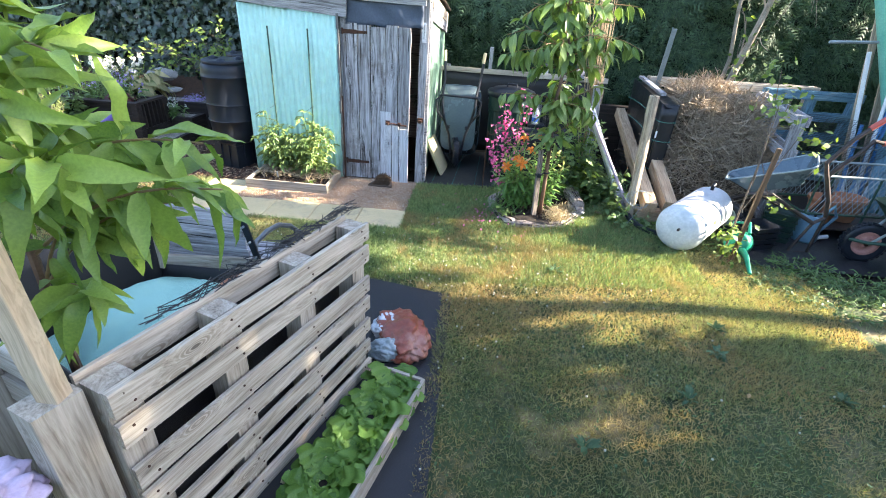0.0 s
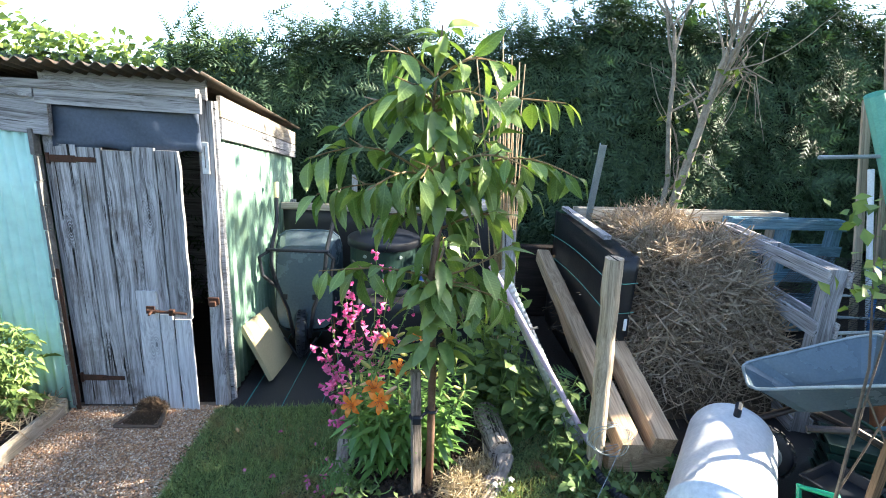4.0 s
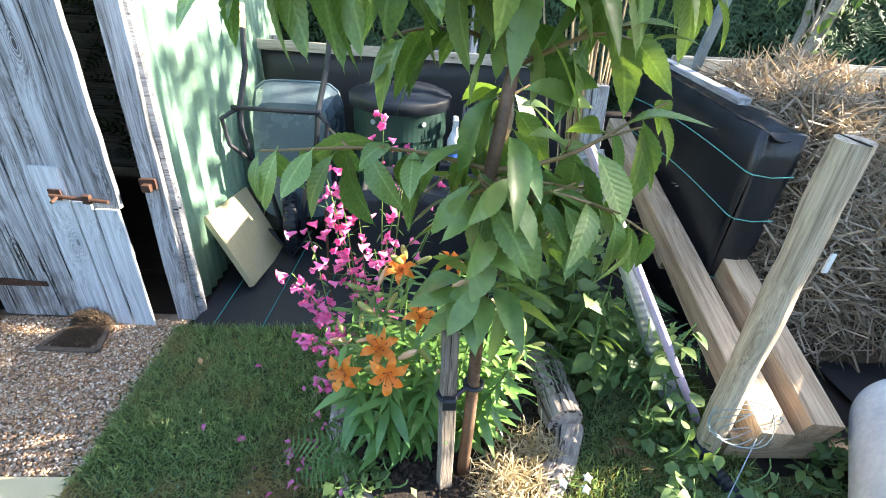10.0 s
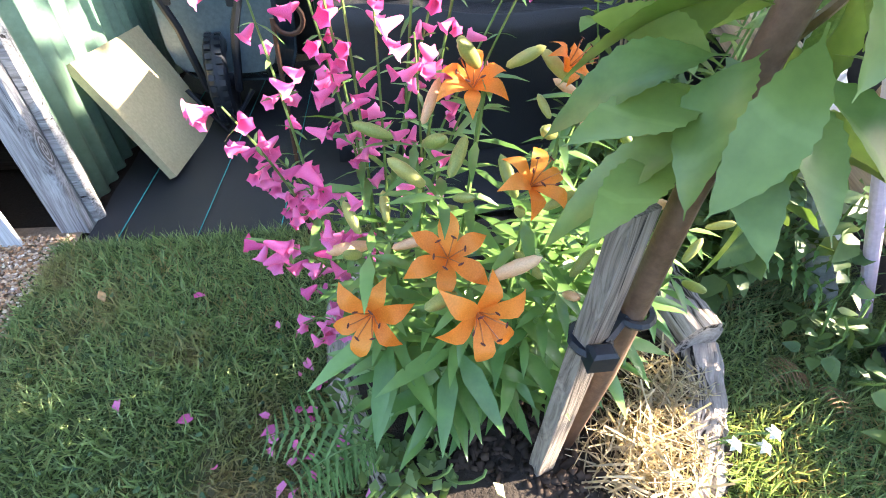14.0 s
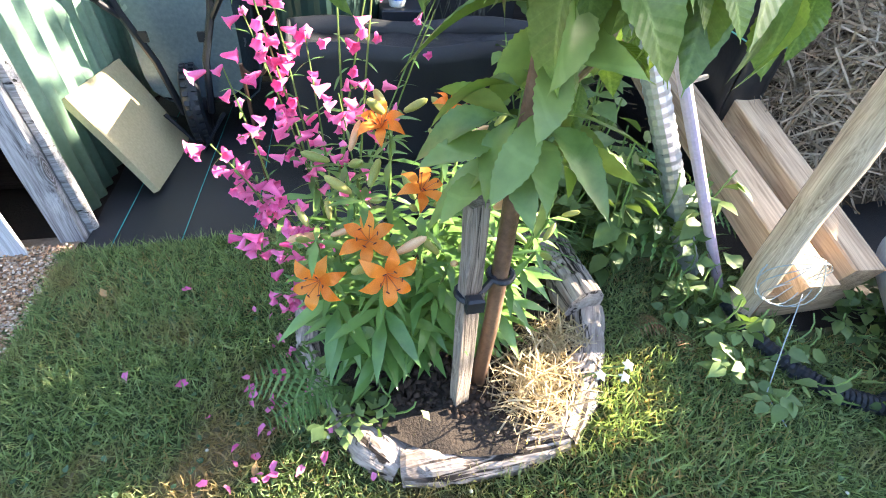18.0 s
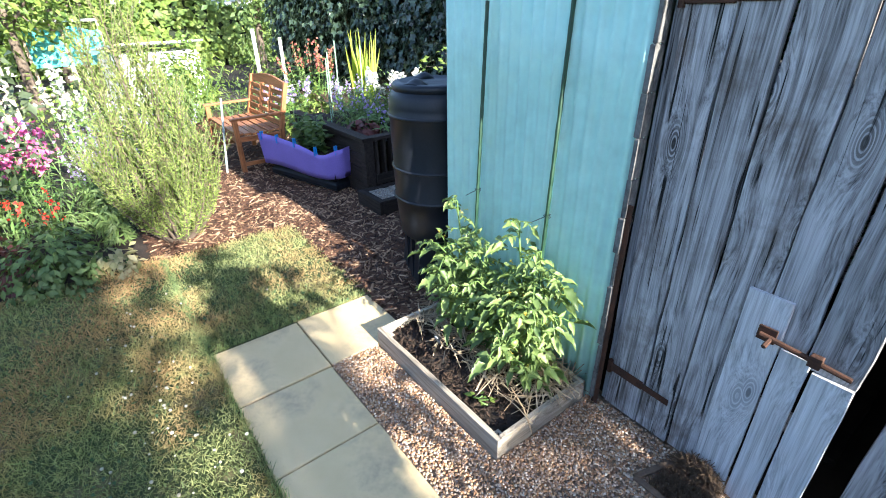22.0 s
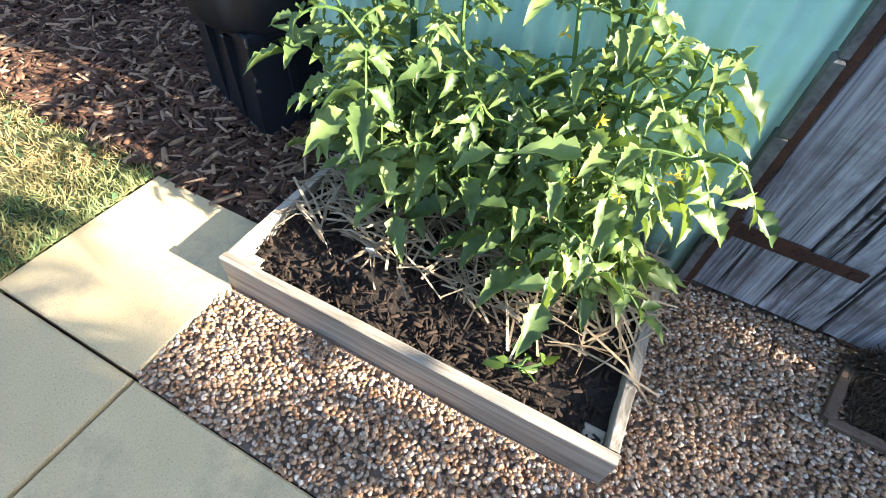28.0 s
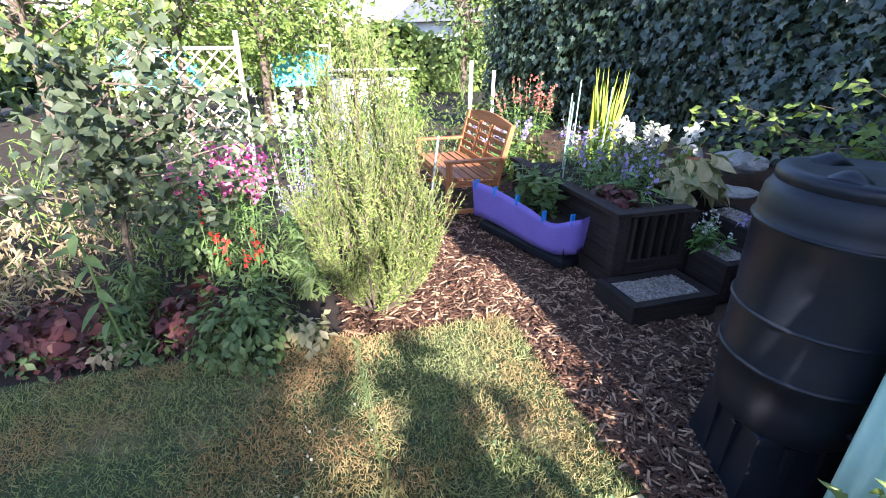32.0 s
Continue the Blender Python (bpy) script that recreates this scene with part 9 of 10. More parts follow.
# far trees, white sheds, teal netting
g = np.random.default_rng(161)
tree((-9.5, -2.2, -0.1), "sunlit tree with yellow-green leaves", 3.6, 1.3, 3200, BRIGHT_LEAF, BARK, 0.11, g, 0.07, 2.2)
tree((-12.5, -1.2, -0.2), "sunlit tree with yellow-green leaves", 4.2, 1.7, 2600, BRIGHT_LEAF, BARK, 0.15, g, 0.1, 2.6)
tree((-12.0, -5.0, -0.2), "leafy tree beyond the plot", 4.0, 1.8, 2600, BRIGHT_LEAF, BARK, 0.16, g, 0.1, 2.5)
tree((-16.0, 4.5, -0.2), "leafy tree beyond the plot", 5.0, 2.2, 2800, MID_LEAF, BARK, 0.2, g, 0.12, 3.0)
tree((-17.0, -0.5, -0.2), "leafy tree beyond the plot", 4.6, 2.4, 2600, BRIGHT_LEAF, BARK, 0.22, g, 0.12, 2.6)
tree((-10.5, 4.0, 0.0), "leafy tree at the end of the ivy hedge", 3.4, 1.2, 2400, BRIGHT_LEAF, BARK, 0.10, g, 0.07, 2.1)
hedge("hedge", "far hedge closing the allotments", -9, 8, lambda y: 20.0, lambda y: 2.2 + 0.3 * math.sin(1.5 * y), 2600, BRIGHT_LEAF, (SMALL_V, SMALL_F), 0.34, g, along_x=False, width=1.7)
bpy.data.objects["hedge.002"].matrix_basis = pose(0, 0, -0.3, 0, 0, 180)
wsd = thing("white_shed", (-11.6, 1.05, -0.15), "white-painted garden shed in full sun", "shed", rz=12)
for k in range(6):
    board("cladding", (0.02, -0.75, 0.1 + 0.15 * k), (0.02, 0.75, 0.1 + 0.15 * k), 0.02, 0.145, WHITE_PAINT, wsd, 0, "", 0.001, 560 + k, 2)
    board("cladding", (0.0, -0.76, 0.1 + 0.15 * k), (-1.2, -0.76, 0.1 + 0.15 * k), 0.02, 0.145, WHITE_PAINT, wsd, 0, "", 0.001, 580 + k, 2)
part("body", MB().box((-1.2, -0.75, 0), (0.0, 0.75, 0.95)), WHITE_PAINT, wsd)
mb = MB()
mb.shell(4, 2, lambda u, v: (-1.3 + 1.45 * u, -0.85 + 1.7 * v, 0.97 + 0.16 * u), (0, 0, 0.03))
part("roof", mb, WHITE_PAINT, wsd, "pale felt roof")
TEALN = m_plain("teal_netting", (0.05, 0.42, 0.44), (0.14, 0.60, 0.60), 0.7, 0, 6, 120, 0.3)
for k, (x, y, w, h) in enumerate(((-12.5, -3.2, 1.6, 1.5), (-13.0, -0.4, 1.3, 1.3))):
    nt = thing("fruit_cage", (x, y, -0.2), "fruit cage draped in teal netting", "fruit cage", "fruit cages")
    mb = MB()
    mb.shell(8, 4, lambda u, v: (0.05 * math.sin(9 * u), -w / 2 + w * u, 0.5 + (h - 0.1 + 0.05 * math.sin(12 * u) - 0.5) * v + 0.25), (-0.01, 0, 0))
    part("net", mb, TEALN, nt, "teal netting")
    for s in (-1, 0, 1):
        mb = MB()
        mb.tube([(0, s * w / 2, 0), (0, s * w / 2, h + 0.5)], 0.03, 6)
        part("post", mb, POST_WOOD, nt)
    mb = MB()
    mb.tube([(0, -w / 2, h + 0.3), (0, w / 2, h + 0.3)], 0.025, 6)
    part("rail", mb, WHITE_PAINT, nt)
# grey-roofed house beyond the ivy
hs = thing("house", (-27, 8.5, -0.5), "white bungalow with a grey slate roof beyond the gardens", "house", rz=20)
part("wall", MB().box((-3, -2.5, 0), (3, 2.5, 3.0)), WHITE_PAINT, hs)
SLATE = m_plain("grey_slate", (0.10, 0.11, 0.12), (0.22, 0.23, 0.25), 0.7, 0, 3, 30, 0.4)
mb = MB()
mb.add([(-3.3, -2.9, 2.9), (3.3, -2.9, 2.9), (3.3, 2.9, 2.9), (-3.3, 2.9, 2.9), (-3.3, 0, 4.8), (3.3, 0, 4.8)], [(0, 1, 5, 4), (2, 3, 4, 5), (1, 2, 5), (3, 0, 4), (3, 2, 1, 0)])
part("roof", mb, SLATE, hs, "grey slate roof")
GLASS = m_plain("dark_glass", (0.02, 0.025, 0.03), (0.05, 0.06, 0.07), 0.1, bumps=0)
for y in (-1.4, 1.2):
    w_ = part("window", MB().box((3.0, y - 0.5, 1.0), (3.05, y + 0.5, 2.1), None, 0.01), WHITE_PAINT, hs)
    part("pane", MB().box((3.052, y - 0.42, 1.08), (3.06, y + 0.42, 2.02)), GLASS, w_)

# ---- pallet bed at the start ----
pbed = thing("pallet_bed", (0.15, -2.30, 0), "tall raised bed made of upright grey pallets lined with black cloth", "raised bed", rz=250.3)
# local x runs along the side face from the far to the near end, local -y... the face looks along local +y
LEN, HGT = 1.27, 0.96
for k, z in enumerate((0.905, 0.782, 0.602, 0.483, 0.338, 0.195, 0.052)):
    board("face_board", (0, 0.0, z), (LEN, 0.0, z), 0.02, 0.092 if k < 3 else 0.084, PALLET_WOOD, pbed, 0, "", 0.0025, 600 + k, 8)
for k in (6,):
    z = 0.055 + 0.1425 * k
    board("inner_board", (0, -0.135, z), (LEN, -0.135, z), 0.018, 0.095, PALLET_WOOD, pbed, 0, "", 0.0025, 620 + k, 8)
for x in (0.05, 0.44, 0.84, LEN - 0.05):
    board("stringer", (x, -0.068, 0), (x, -0.068, HGT - 0.02), 0.10, 0.09, PALLET_WOOD, pbed, 0, "", 0.002, 630, 4)
for k in range(5):
    z = 0.055 + 0.1425 * k
    board("end_board", (-0.01, -0.15, z), (0.40, -1.02, z), 0.02, 0.095, PALLET_WOOD, pbed, 0, "", 0.0025, 640 + k, 5)
for k in range(7):
    z = 0.055 + 0.1425 * k
    board("end_board", (LEN + 0.02, -0.15, z), (LEN + 0.02, -1.0, z), 0.02, 0.10, PALLET_WOOD, pbed, 0, "", 0.0025, 650 + k, 5)
for y in (-0.10, -0.55):
    board("end_block", (LEN + 0.08, y, 0), (LEN + 0.08, y, HGT), 0.12, 0.10, PALLET_WOOD, pbed, 0, "", 0.002, 660, 4)
part("liner", MB().shell(24, 10, lambda u, v: (0.02 + (LEN - 0.04) * u, -0.16 + 0.01 * math.sin(12 * u + 4 * v), 0.02 + (HGT - 0.06) * v), (0, -0.006, 0)), BLACK_CLOTH, pbed, "wrinkled black cloth liner", smooth=True)
part("liner", MB().shell(24, 10, lambda u, v: (0.02 + 0.40 * u + 0.012 * math.sin(8 * u + 3 * v), -0.16 - 0.85 * u, 0.02 + 0.60 * v), (0.006, 0, 0)), BLACK_CLOTH, pbed, "wrinkled black cloth liner", smooth=True)
part("liner", MB().shell(24, 10, lambda u, v: (LEN - 0.02 + 0.012 * math.sin(8 * u + 3 * v), -0.16 - 0.95 * u, 0.02 + (HGT - 0.06) * v), (-0.006, 0, 0)), BLACK_CLOTH, pbed, "wrinkled black cloth liner", smooth=True)
part("liner", MB().shell(24, 10, lambda u, v: (0.40 + (LEN - 0.40) * u, -1.02 + 0.012 * math.sin(8 * u + 3 * v), 0.02 + (HGT - 0.04) * v), (0, -0.006, 0)), BLACK_CLOTH, pbed, "wrinkled black cloth liner", smooth=True)
part("soil", MB().grid(14, 12, lambda u, v: (LEN * u, -0.16 - 0.93 * v, 0.48 + 0.04 * noise.noise((u * 6, v * 6, 8)))), SOIL, pbed)
nail_me = MB().tube([(0, 0, 0), (0, 0.003, 0)], 0.0045, 7).mesh("nail")
nail_me.materials.append(RUST)
for z in (0.905, 0.782, 0.602, 0.483, 0.338, 0.195, 0.052):
    for x in (0.05, 0.44, 0.84, LEN - 0.05):
        for q in (-1, 1):
            part("nail", nail_me, None, pbed, "", pose(x + 0.012 * q, 0.0105, z + 0.022 * q))
# black string netting rolled along the top
g = np.random.default_rng(171)
mb = MB()
for k in range(70):
    x = g.uniform(-0.05, 0.95)
    p = [Vector((x + g.normal(0, 0.05), -0.14 + g.normal(0, 0.02), HGT + 0.012 + abs(g.normal(0, 0.014)))) for _ in range(5)]
    mb.tube(p, 0.0022, 3, False)
part("string_net", mb, NET, pbed, "bunched black string netting")
m, t, b = nodes_of("green_mesh_net")
vo = node(t, "TexVoronoi", Scale=420.0)
t.links.new(coords(t), vo.inputs["Vector"])
t.links.new(ramp(t, vo.outputs["Distance"], [(0.25, (0.10, 0.26, 0.20)), (0.6, (0.34, 0.60, 0.52))]), b.inputs["Base Color"])
b.inputs["Roughness"].default_value = 0.7
bump(t, b, vo.outputs["Distance"], 0.4, 0.003)
mb = MB()
mb.grid(34, 30, lambda u, v: (0.30 + 0.85 * u, -0.22 - 0.80 * v, 0.47 + 0.26 * math.sin(math.pi * u) ** 0.6 * math.sin(math.pi * v) ** 0.5 + 0.035 * noise.noise((u * 5, v * 5, 2)) + 0.012 * noise.noise((u * 16, v * 16, 2))))
net = solid("green_net", mb, m, "crumpled pale green garden mesh piled in the bed", "netting", m=pbed.matrix_basis.copy(), smooth=True)
tubp = thing("tub", tuple(pbed.matrix_basis @ Vector((0.42, -0.36, 0.46))), "white tub with a terracotta-coloured rim in the bed", "tub")
part("body", MB().lathe([(0, 0), (0.13, 0), (0.16, 0.21), (0.15, 0.21), (0.12, 0.02), (0, 0.02)], 28), WHITE_PAINT, tubp, smooth=True)
part("rim", MB().lathe([(0.158, 0.195), (0.172, 0.20), (0.172, 0.222), (0.150, 0.222), (0.15, 0.2)], 28), TERRA, tubp, smooth=True)

# lettuce row in front of the pallet
lb = thing("lettuce_bed", (0.46, -2.44, 0), "narrow bed with lettuces behind a grey board", "raised bed", rz=254)
board("front_board", (0, 0.02, 0.05), (0.95, 0.02, 0.05), 0.022, 0.13, PALLET_WOOD, lb, 0, "", 0.002, 670)
board("end_board", (0.0, 0.01, 0.05), (0.0, -0.26, 0.05), 0.02, 0.12, PALLET_WOOD, lb, 0, "", 0.002, 671)
part("soil", MB().grid(12, 4, lambda u, v: (0.95 * u, -0.28 * v, 0.045 + 0.015 * noise.noise((u * 9, v * 3, 1)))), SOIL, lb)
lv, lf = leaf_tpl(16, lambda s: 0.30 * math.sin(math.pi * (s * 0.80 + 0.05)) ** 0.7, 0.45, 0.55, 0.09)
for k, (x, y, s) in enumerate(((0.10, -0.12, 1.0), (0.30, -0.14, 1.1), (0.50, -0.12, 1.0), (0.70, -0.15, 1.0), (0.86, -0.11, 0.9))):
    le = thing("lettuce", tuple(lb.matrix_basis @ Vector((x, y, 0.05))), "green cos lettuce with crinkled leaves", "lettuce", "lettuces")
    for j in range(20):
        a, e = j * 2.4, 0.25 + 1.1 * j / 20
        d = Vector((math.cos(a), math.sin(a), 1.3 - e * 0.9 + 0.2))
        me_, = (fast_mesh("leaf", lv * np.array([1, 1, 1]) + np.c_[np.zeros(len(lv)), np.zeros(len(lv)), 0.10 * np.sin(23 * lv[:, 1] + j) * np.abs(lv[:, 0]) * 3], lf, True),)
        me_.materials.append(LETTUCE_LEAF if not (k >= 3 and j > 13) else PALE_LEAF)
        n_ = Vector((-math.cos(a), -math.sin(a), 0.8))
        d.normalize()
        z_ = (n_ - d * n_.dot(d)).normalized()
        m_ = Matrix((d.cross(z_), d, z_)).transposed().to_4x4() @ Matrix.Scale(0.15 * s * g.uniform(0.75, 1.1), 4)
        m_.translation = (0.02 * math.cos(a), 0.02 * math.sin(a), 0.0)
        part("leaf", me_, None, le, m=m_)

# grey slatted bench beyond the bed
gbn = thing("slatted_bench", (-0.70, -2.27, 0), "old grey slatted garden bench with a curved metal arm", "bench")
for k in range(5):
    z = 0.925 - 0.078 * k
    board("back_slat", (-0.60, -0.035 + 0.011 * k, z), (0.21, -0.035 + 0.011 * k, z - 0.012), 0.018, 0.064, GREY_WOOD, gbn, -8, "", 0.002, 680 + k, 4)
for k in range(6):
    board("seat_slat", (-0.62, 0.06 + 0.078 * k, 0.49), (0.36, 0.06 + 0.078 * k, 0.49), 0.064, 0.022, GREY_WOOD, gbn, 0, "", 0.002, 690 + k, 4)
board("strap", (0.285, 0.015, 0.50), (0.215, -0.055, 0.965), 0.034, 0.014, BLACK_PLASTIC, gbn, 0, "black metal strap with bolts", 0.0005, 700, 3)
for s_ in (0.2, 0.4, 0.6, 0.8):
    mb = MB()
    p_ = Vector((0.285, 0.015, 0.50)).lerp(Vector((0.215, -0.055, 0.965)), s_)
    mb.tube([p_ + Vector((0, -0.022, 0)), p_ + Vector((0, -0.005, 0))], 0.006, 8)
    part("bolt", mb, GALV, gbn)
mb = MB()
arc = [Vector((0.20, 0.10, 0.70)), Vector((0.215, 0.22, 0.715)), Vector((0.23, 0.34, 0.70)), Vector((0.26, 0.43, 0.655)), Vector((0.30, 0.475, 0.59)), Vector((0.33, 0.49, 0.50))]
mb.tube([Vector((0.24, -0.01, 0.66))] + arc, 0.015, 8)
part("arm", mb, m_plain("dark_grey_metal", (0.07, 0.08, 0.09), (0.19, 0.21, 0.23), 0.35, 0.5, bumps=0.05), gbn, "curved dark metal arm")
for x in (-0.55, 0.32):
    for y in (0.07, 0.44):
        board("leg", (x, y, 0.01), (x, y, 0.478), 0.045, 0.045, GREY_WOOD, gbn, 0, "", 0.002, 700, 2)
board("prop", (-0.24, -0.07, 0.60), (-0.21, -0.06, 0.95), 0.04, 0.03, PALLET_WOOD, gbn, 0, "", 0.002, 705, 3)

# bags on the sheet
BAGR = m_plain("red_brown_plastic_sack", (0.20, 0.045, 0.025), (0.34, 0.09, 0.05), 0.35, 0, 4, 40, 0.3, stain=(0.36, 0.20, 0.16))


def sack(name, at, s, mat_, label, seed, rz=0):
    bm = bmesh.new()
    bmesh.ops.create_icosphere(bm, subdivisions=5, radius=1.0)
    for vv in bm.verts:
        k = 1 + 0.28 * noise.noise(vv.co * 1.6 + Vector((seed, 0, 0))) + 0.30 * abs(noise.noise(vv.co * 3 + Vector((0, seed, 0)))) + 0.10 * abs(noise.noise(vv.co * 8 + Vector((seed, 0, 0)))) + 0.04 * noise.noise(vv.co * 17)
        vv.co = Vector((vv.co.x * s[0] * k, vv.co.y * s[1] * k, max(vv.co.z * s[2] * k, -s[2] * 0.55)))
    me = bpy.data.meshes.new(name)
    bm.to_mesh(me)
    bm.free()
    me.polygons.foreach_set("use_smooth", [True] * len(me.polygons))
    return solid(name, me, mat_, label, "bag", "bags", m=pose(*at, 0, 0, rz))


sack("sack", (0.30, -2.02, 0.048), (0.15, 0.21, 0.078), BAGR, "half-empty red-brown plastic sack on the black sheet", 3, 20)
sack("plastic_bag", (0.19, -1.93, 0.04), (0.09, 0.11, 0.06), BAGW, "white and blue plastic bag beside the sack", 5)
sack("plastic_bag", (0.22, -2.18, 0.05), (0.10, 0.06, 0.07), GALV, "grey plastic bag beside the sack", 8)
sack("pink_cloth", (-0.52, -3.72, 0.72), (0.12, 0.14, 0.06), LILAC, "pink and white cloth draped on the bed corner", 11)
solid("support_post", MB().box((-0.06, -0.06, 0), (0.06, 0.06, 0.69), None, 0.005), PALLET_WOOD, "grey wooden post under the pink cloth", "post", m=pose(-0.52, -3.72, 0))
# pale post at the bed and the peach tree over it
STAKE_WOOD = m_wood("new_sawn_wood", (0.50, 0.38, 0.25), (0.70, 0.58, 0.42), 0.7, 0.5, 0.05)
board_ = solid("pale_stake", plank_mesh(1.5, 0.06, 0.05, 0.002, 6, 710), STAKE_WOOD, "pale square wooden stake at the bed corner", "stake", m=board_pose((-0.43, -3.46, 0.0), (-0.36, -3.56, 1.45)))
peach = thing("peach_tree", (-0.55, -3.30, 0.45), "young peach tree with long curled bright leaves over the bed", "tree")
PE = Vector((-0.55, -3.30, 0.45))
PEACH_LEAF = m_leaf("peach_leaf", (0.09, 0.20, 0.03), (0.22, 0.37, 0.06), (1, 1, 0.35), 0.4, 0.35, 0.2)
peach_me = []
for k in range(4):
    v, f = leaf_tpl(10, lambda s: 0.15 * math.sin(math.pi * s ** 0.8) ** 0.9 + 0.003, 0.5, 0.25 + 0.2 * k, 0.04)
    v[:, 2] += 0.03 * np.sin(v[:, 1] * 14 + k) * (np.abs(v[:, 0]) > 0.02)
    me = fast_mesh("leaf", v, f, True)
    me.materials.append(PEACH_LEAF)
    peach_me.append(me)
mb = MB()
mb.tube([(0, 0, 0), (0.02, -0.02, 0.5), (0.05, -0.03, 1.1), (0.12, -0.05, 1.5)], [0.018, 0.015, 0.01, 0.004], 7)
part("trunk", mb, CHERRY_BARK, peach)
g = np.random.default_rng(181)
for k, (tx, ty, tz, z0) in enumerate(((0.11, -3.42, 1.54, 0.8), (0.05, -3.36, 1.62, 0.95), (-0.10, -3.30, 1.44, 0.7), (-0.22, -3.50, 1.72, 1.1), (-0.16, -3.45, 1.80, 1.2), (-0.30, -3.40, 1.20, 0.6), (-0.15, -3.52, 1.60, 0.9), (-0.40, -3.55, 1.85, 1.2), (-0.32, -3.42, 1.50, 0.9), (-0.5, -3.2, 1.95, 1.2), (-0.30, -3.34, 1.38, 0.7), (-0.22, -3.36, 1.62, 1.0), (-0.70, -3.30, 1.6, 0.9))):
    a, b = Vector((0.03, -0.02, z0)), Vector((tx, ty, tz)) - PE
    pts = [a.lerp(b, s) + Vector((0, 0, 0.07 * math.sin(math.pi * s))) for s in np.linspace(0, 1, 9)]
    mb = MB()
    mb.tube(pts, [0.006 - 0.0005 * i for i in range(9)], 6)
    br = part("branch", mb, TWIG, peach)
    for j in range(20):
        s = 0.25 + 0.75 * j / 19
        i = min(int(s * 8), 7)
        p = pts[i].lerp(pts[i + 1], s * 8 - i)
        d = ((b - a).normalized() * 0.6 + Vector(g.normal(0, 0.6, 3)) - Vector((0, 0, 0.35))).normalized()
        nr = Vector(g.normal(0, 0.5, 3)) + Vector((0.2, -0.3, 0.9))
        z_ = (nr - d * nr.dot(d)).normalized()
        m_ = Matrix((d.cross(z_), d, z_)).transposed().to_4x4() @ Matrix.Scale(g.uniform(0.12, 0.19) * (0.7 if s > 0.92 else 1), 4)
        m_.translation = p
        ob = new("leaf", peach_me[int(g.integers(4))])
        ob.parent, ob.matrix_basis = br, m_

# sapling tied beside the cylinder
sap = thing("sapling", (2.84, -0.74, 0.12), "thin young sapling with a brown stake", "tree")
board("stake", (0, 0, 0), (0.03, 0.0, 0.98), 0.03, 0.025, m_wood("brown_stake_wood", (0.10, 0.06, 0.035), (0.27, 0.17, 0.10), 0.8, 0.8, 0.1), sap, 0, "brown square stake", 0.001, 720)
mb = MB()
mb.tube([(-0.05, 0.05, 0), (-0.03, 0.08, 0.5), (0.0, 0.12, 0.95), (-0.05, 0.20, 1.5)], [0.009, 0.007, 0.005, 0.002], 6)
for k, e in enumerate(((0.32, 0.1, 1.02), (-0.1, 0.05, 1.25), (0.18, 0.0, 0.55), (0.12, 0.15, 1.3))):
    mb.tube([(0, 0.1, 0.45 + 0.2 * k), (e[0] * 0.6, e[1], e[2] + 0.02), e], [0.004, 0.003, 0.0015], 5)
part("trunk", mb, BARK, sap)
P, N, A, Ls = [], [], [], []
for e, n_ in (((0.30, 0.1, 1.02), 34), ((-0.08, 0.12, 1.25), 26), ((0.18, 0.0, 0.55), 16), ((0.10, 0.15, 1.28), 26), ((-0.05, 0.2, 1.5), 18), ((-0.08, 0.02, 0.25), 44), ((-0.05, -0.03, 0.12), 44)):
    for j in range(n_):
        P.append(Vector(e) + Vector(g.normal(0, 0.06, 3))); A.append(Vector(g.normal(0, 0.8, 3)) - Vector((0, 0, 0.2))); N.append(Vector(g.normal(0, 0.5, 3)) + Vector((0, -0.3, 0.8))); Ls.append(g.uniform(0.04, 0.07))
foliage("leafage", sap, BRIGHT_LEAF, np.array(P), np.array(N), np.array(A), Ls, width=1.5)
# plants in the green barrow, nettles on the ground
weeds((4.58, -0.50, 0.46), "leafy cuttings heaped in the green barrow", 170, 0.085, (0.32, 0.25, 0.22), g, BRIGHT_LEAF, (SMALL_V, SMALL_F), "cuttings", 1.4, 14)
GROUND_WEED = m_leaf("ground_weed_leaf", (0.035, 0.085, 0.025), (0.11, 0.19, 0.055), None, 0.5, 0.25)
for x, y, n_ in ((3.2, -0.95, 240), (3.7, -1.0, 260), (4.1, -1.05, 200), (3.45, -0.75, 200), (2.6, -0.42, 80), (3.9, -1.35, 160), (3.35, -1.25, 140)):
    weeds((x, y, 0.12), "low nettles and ground weeds on bare soil", int(n_ * 2.2), 0.024, (0.36, 0.26, 0.055), g, GROUND_WEED, (HEART_V, HEART_F), "weeds", 1.0, 44)

# ---- grass, clover, gravel and bark chips ----
g = np.random.default_rng(201)
GRASS = m_leaf("grass_blade", (0.025, 0.075, 0.02), (0.33, 0.50, 0.19), (1, 1, 0.45), 0.5, 0.36, patch=((0.50, 0.37, 0.20), 2.3, 0.52))
DRY_GRASS = m_leaf("dry_grass_blade", (0.04, 0.09, 0.025), (0.38, 0.48, 0.18), (1, 1, 0.45), 0.55, 0.32, patch=((0.56, 0.40, 0.21), 1.7, 0.45))
STRAWY_GRASS = m_leaf("strawy_grass_blade", (0.08, 0.12, 0.035), (0.38, 0.42, 0.19), (1, 1, 0.45), 0.55, 0.32, patch=((0.58, 0.44, 0.24), 1.5, 0.42))
BLV = np.array([(-0.5, 0, 0), (0.5, 0, 0), (0.4, 0.5, 0.06), (-0.4, 0.5, 0.06), (0, 1, 0.32)])
BLF = np.array([(0, 1, 2), (0, 2, 3), (3, 2, 4)])


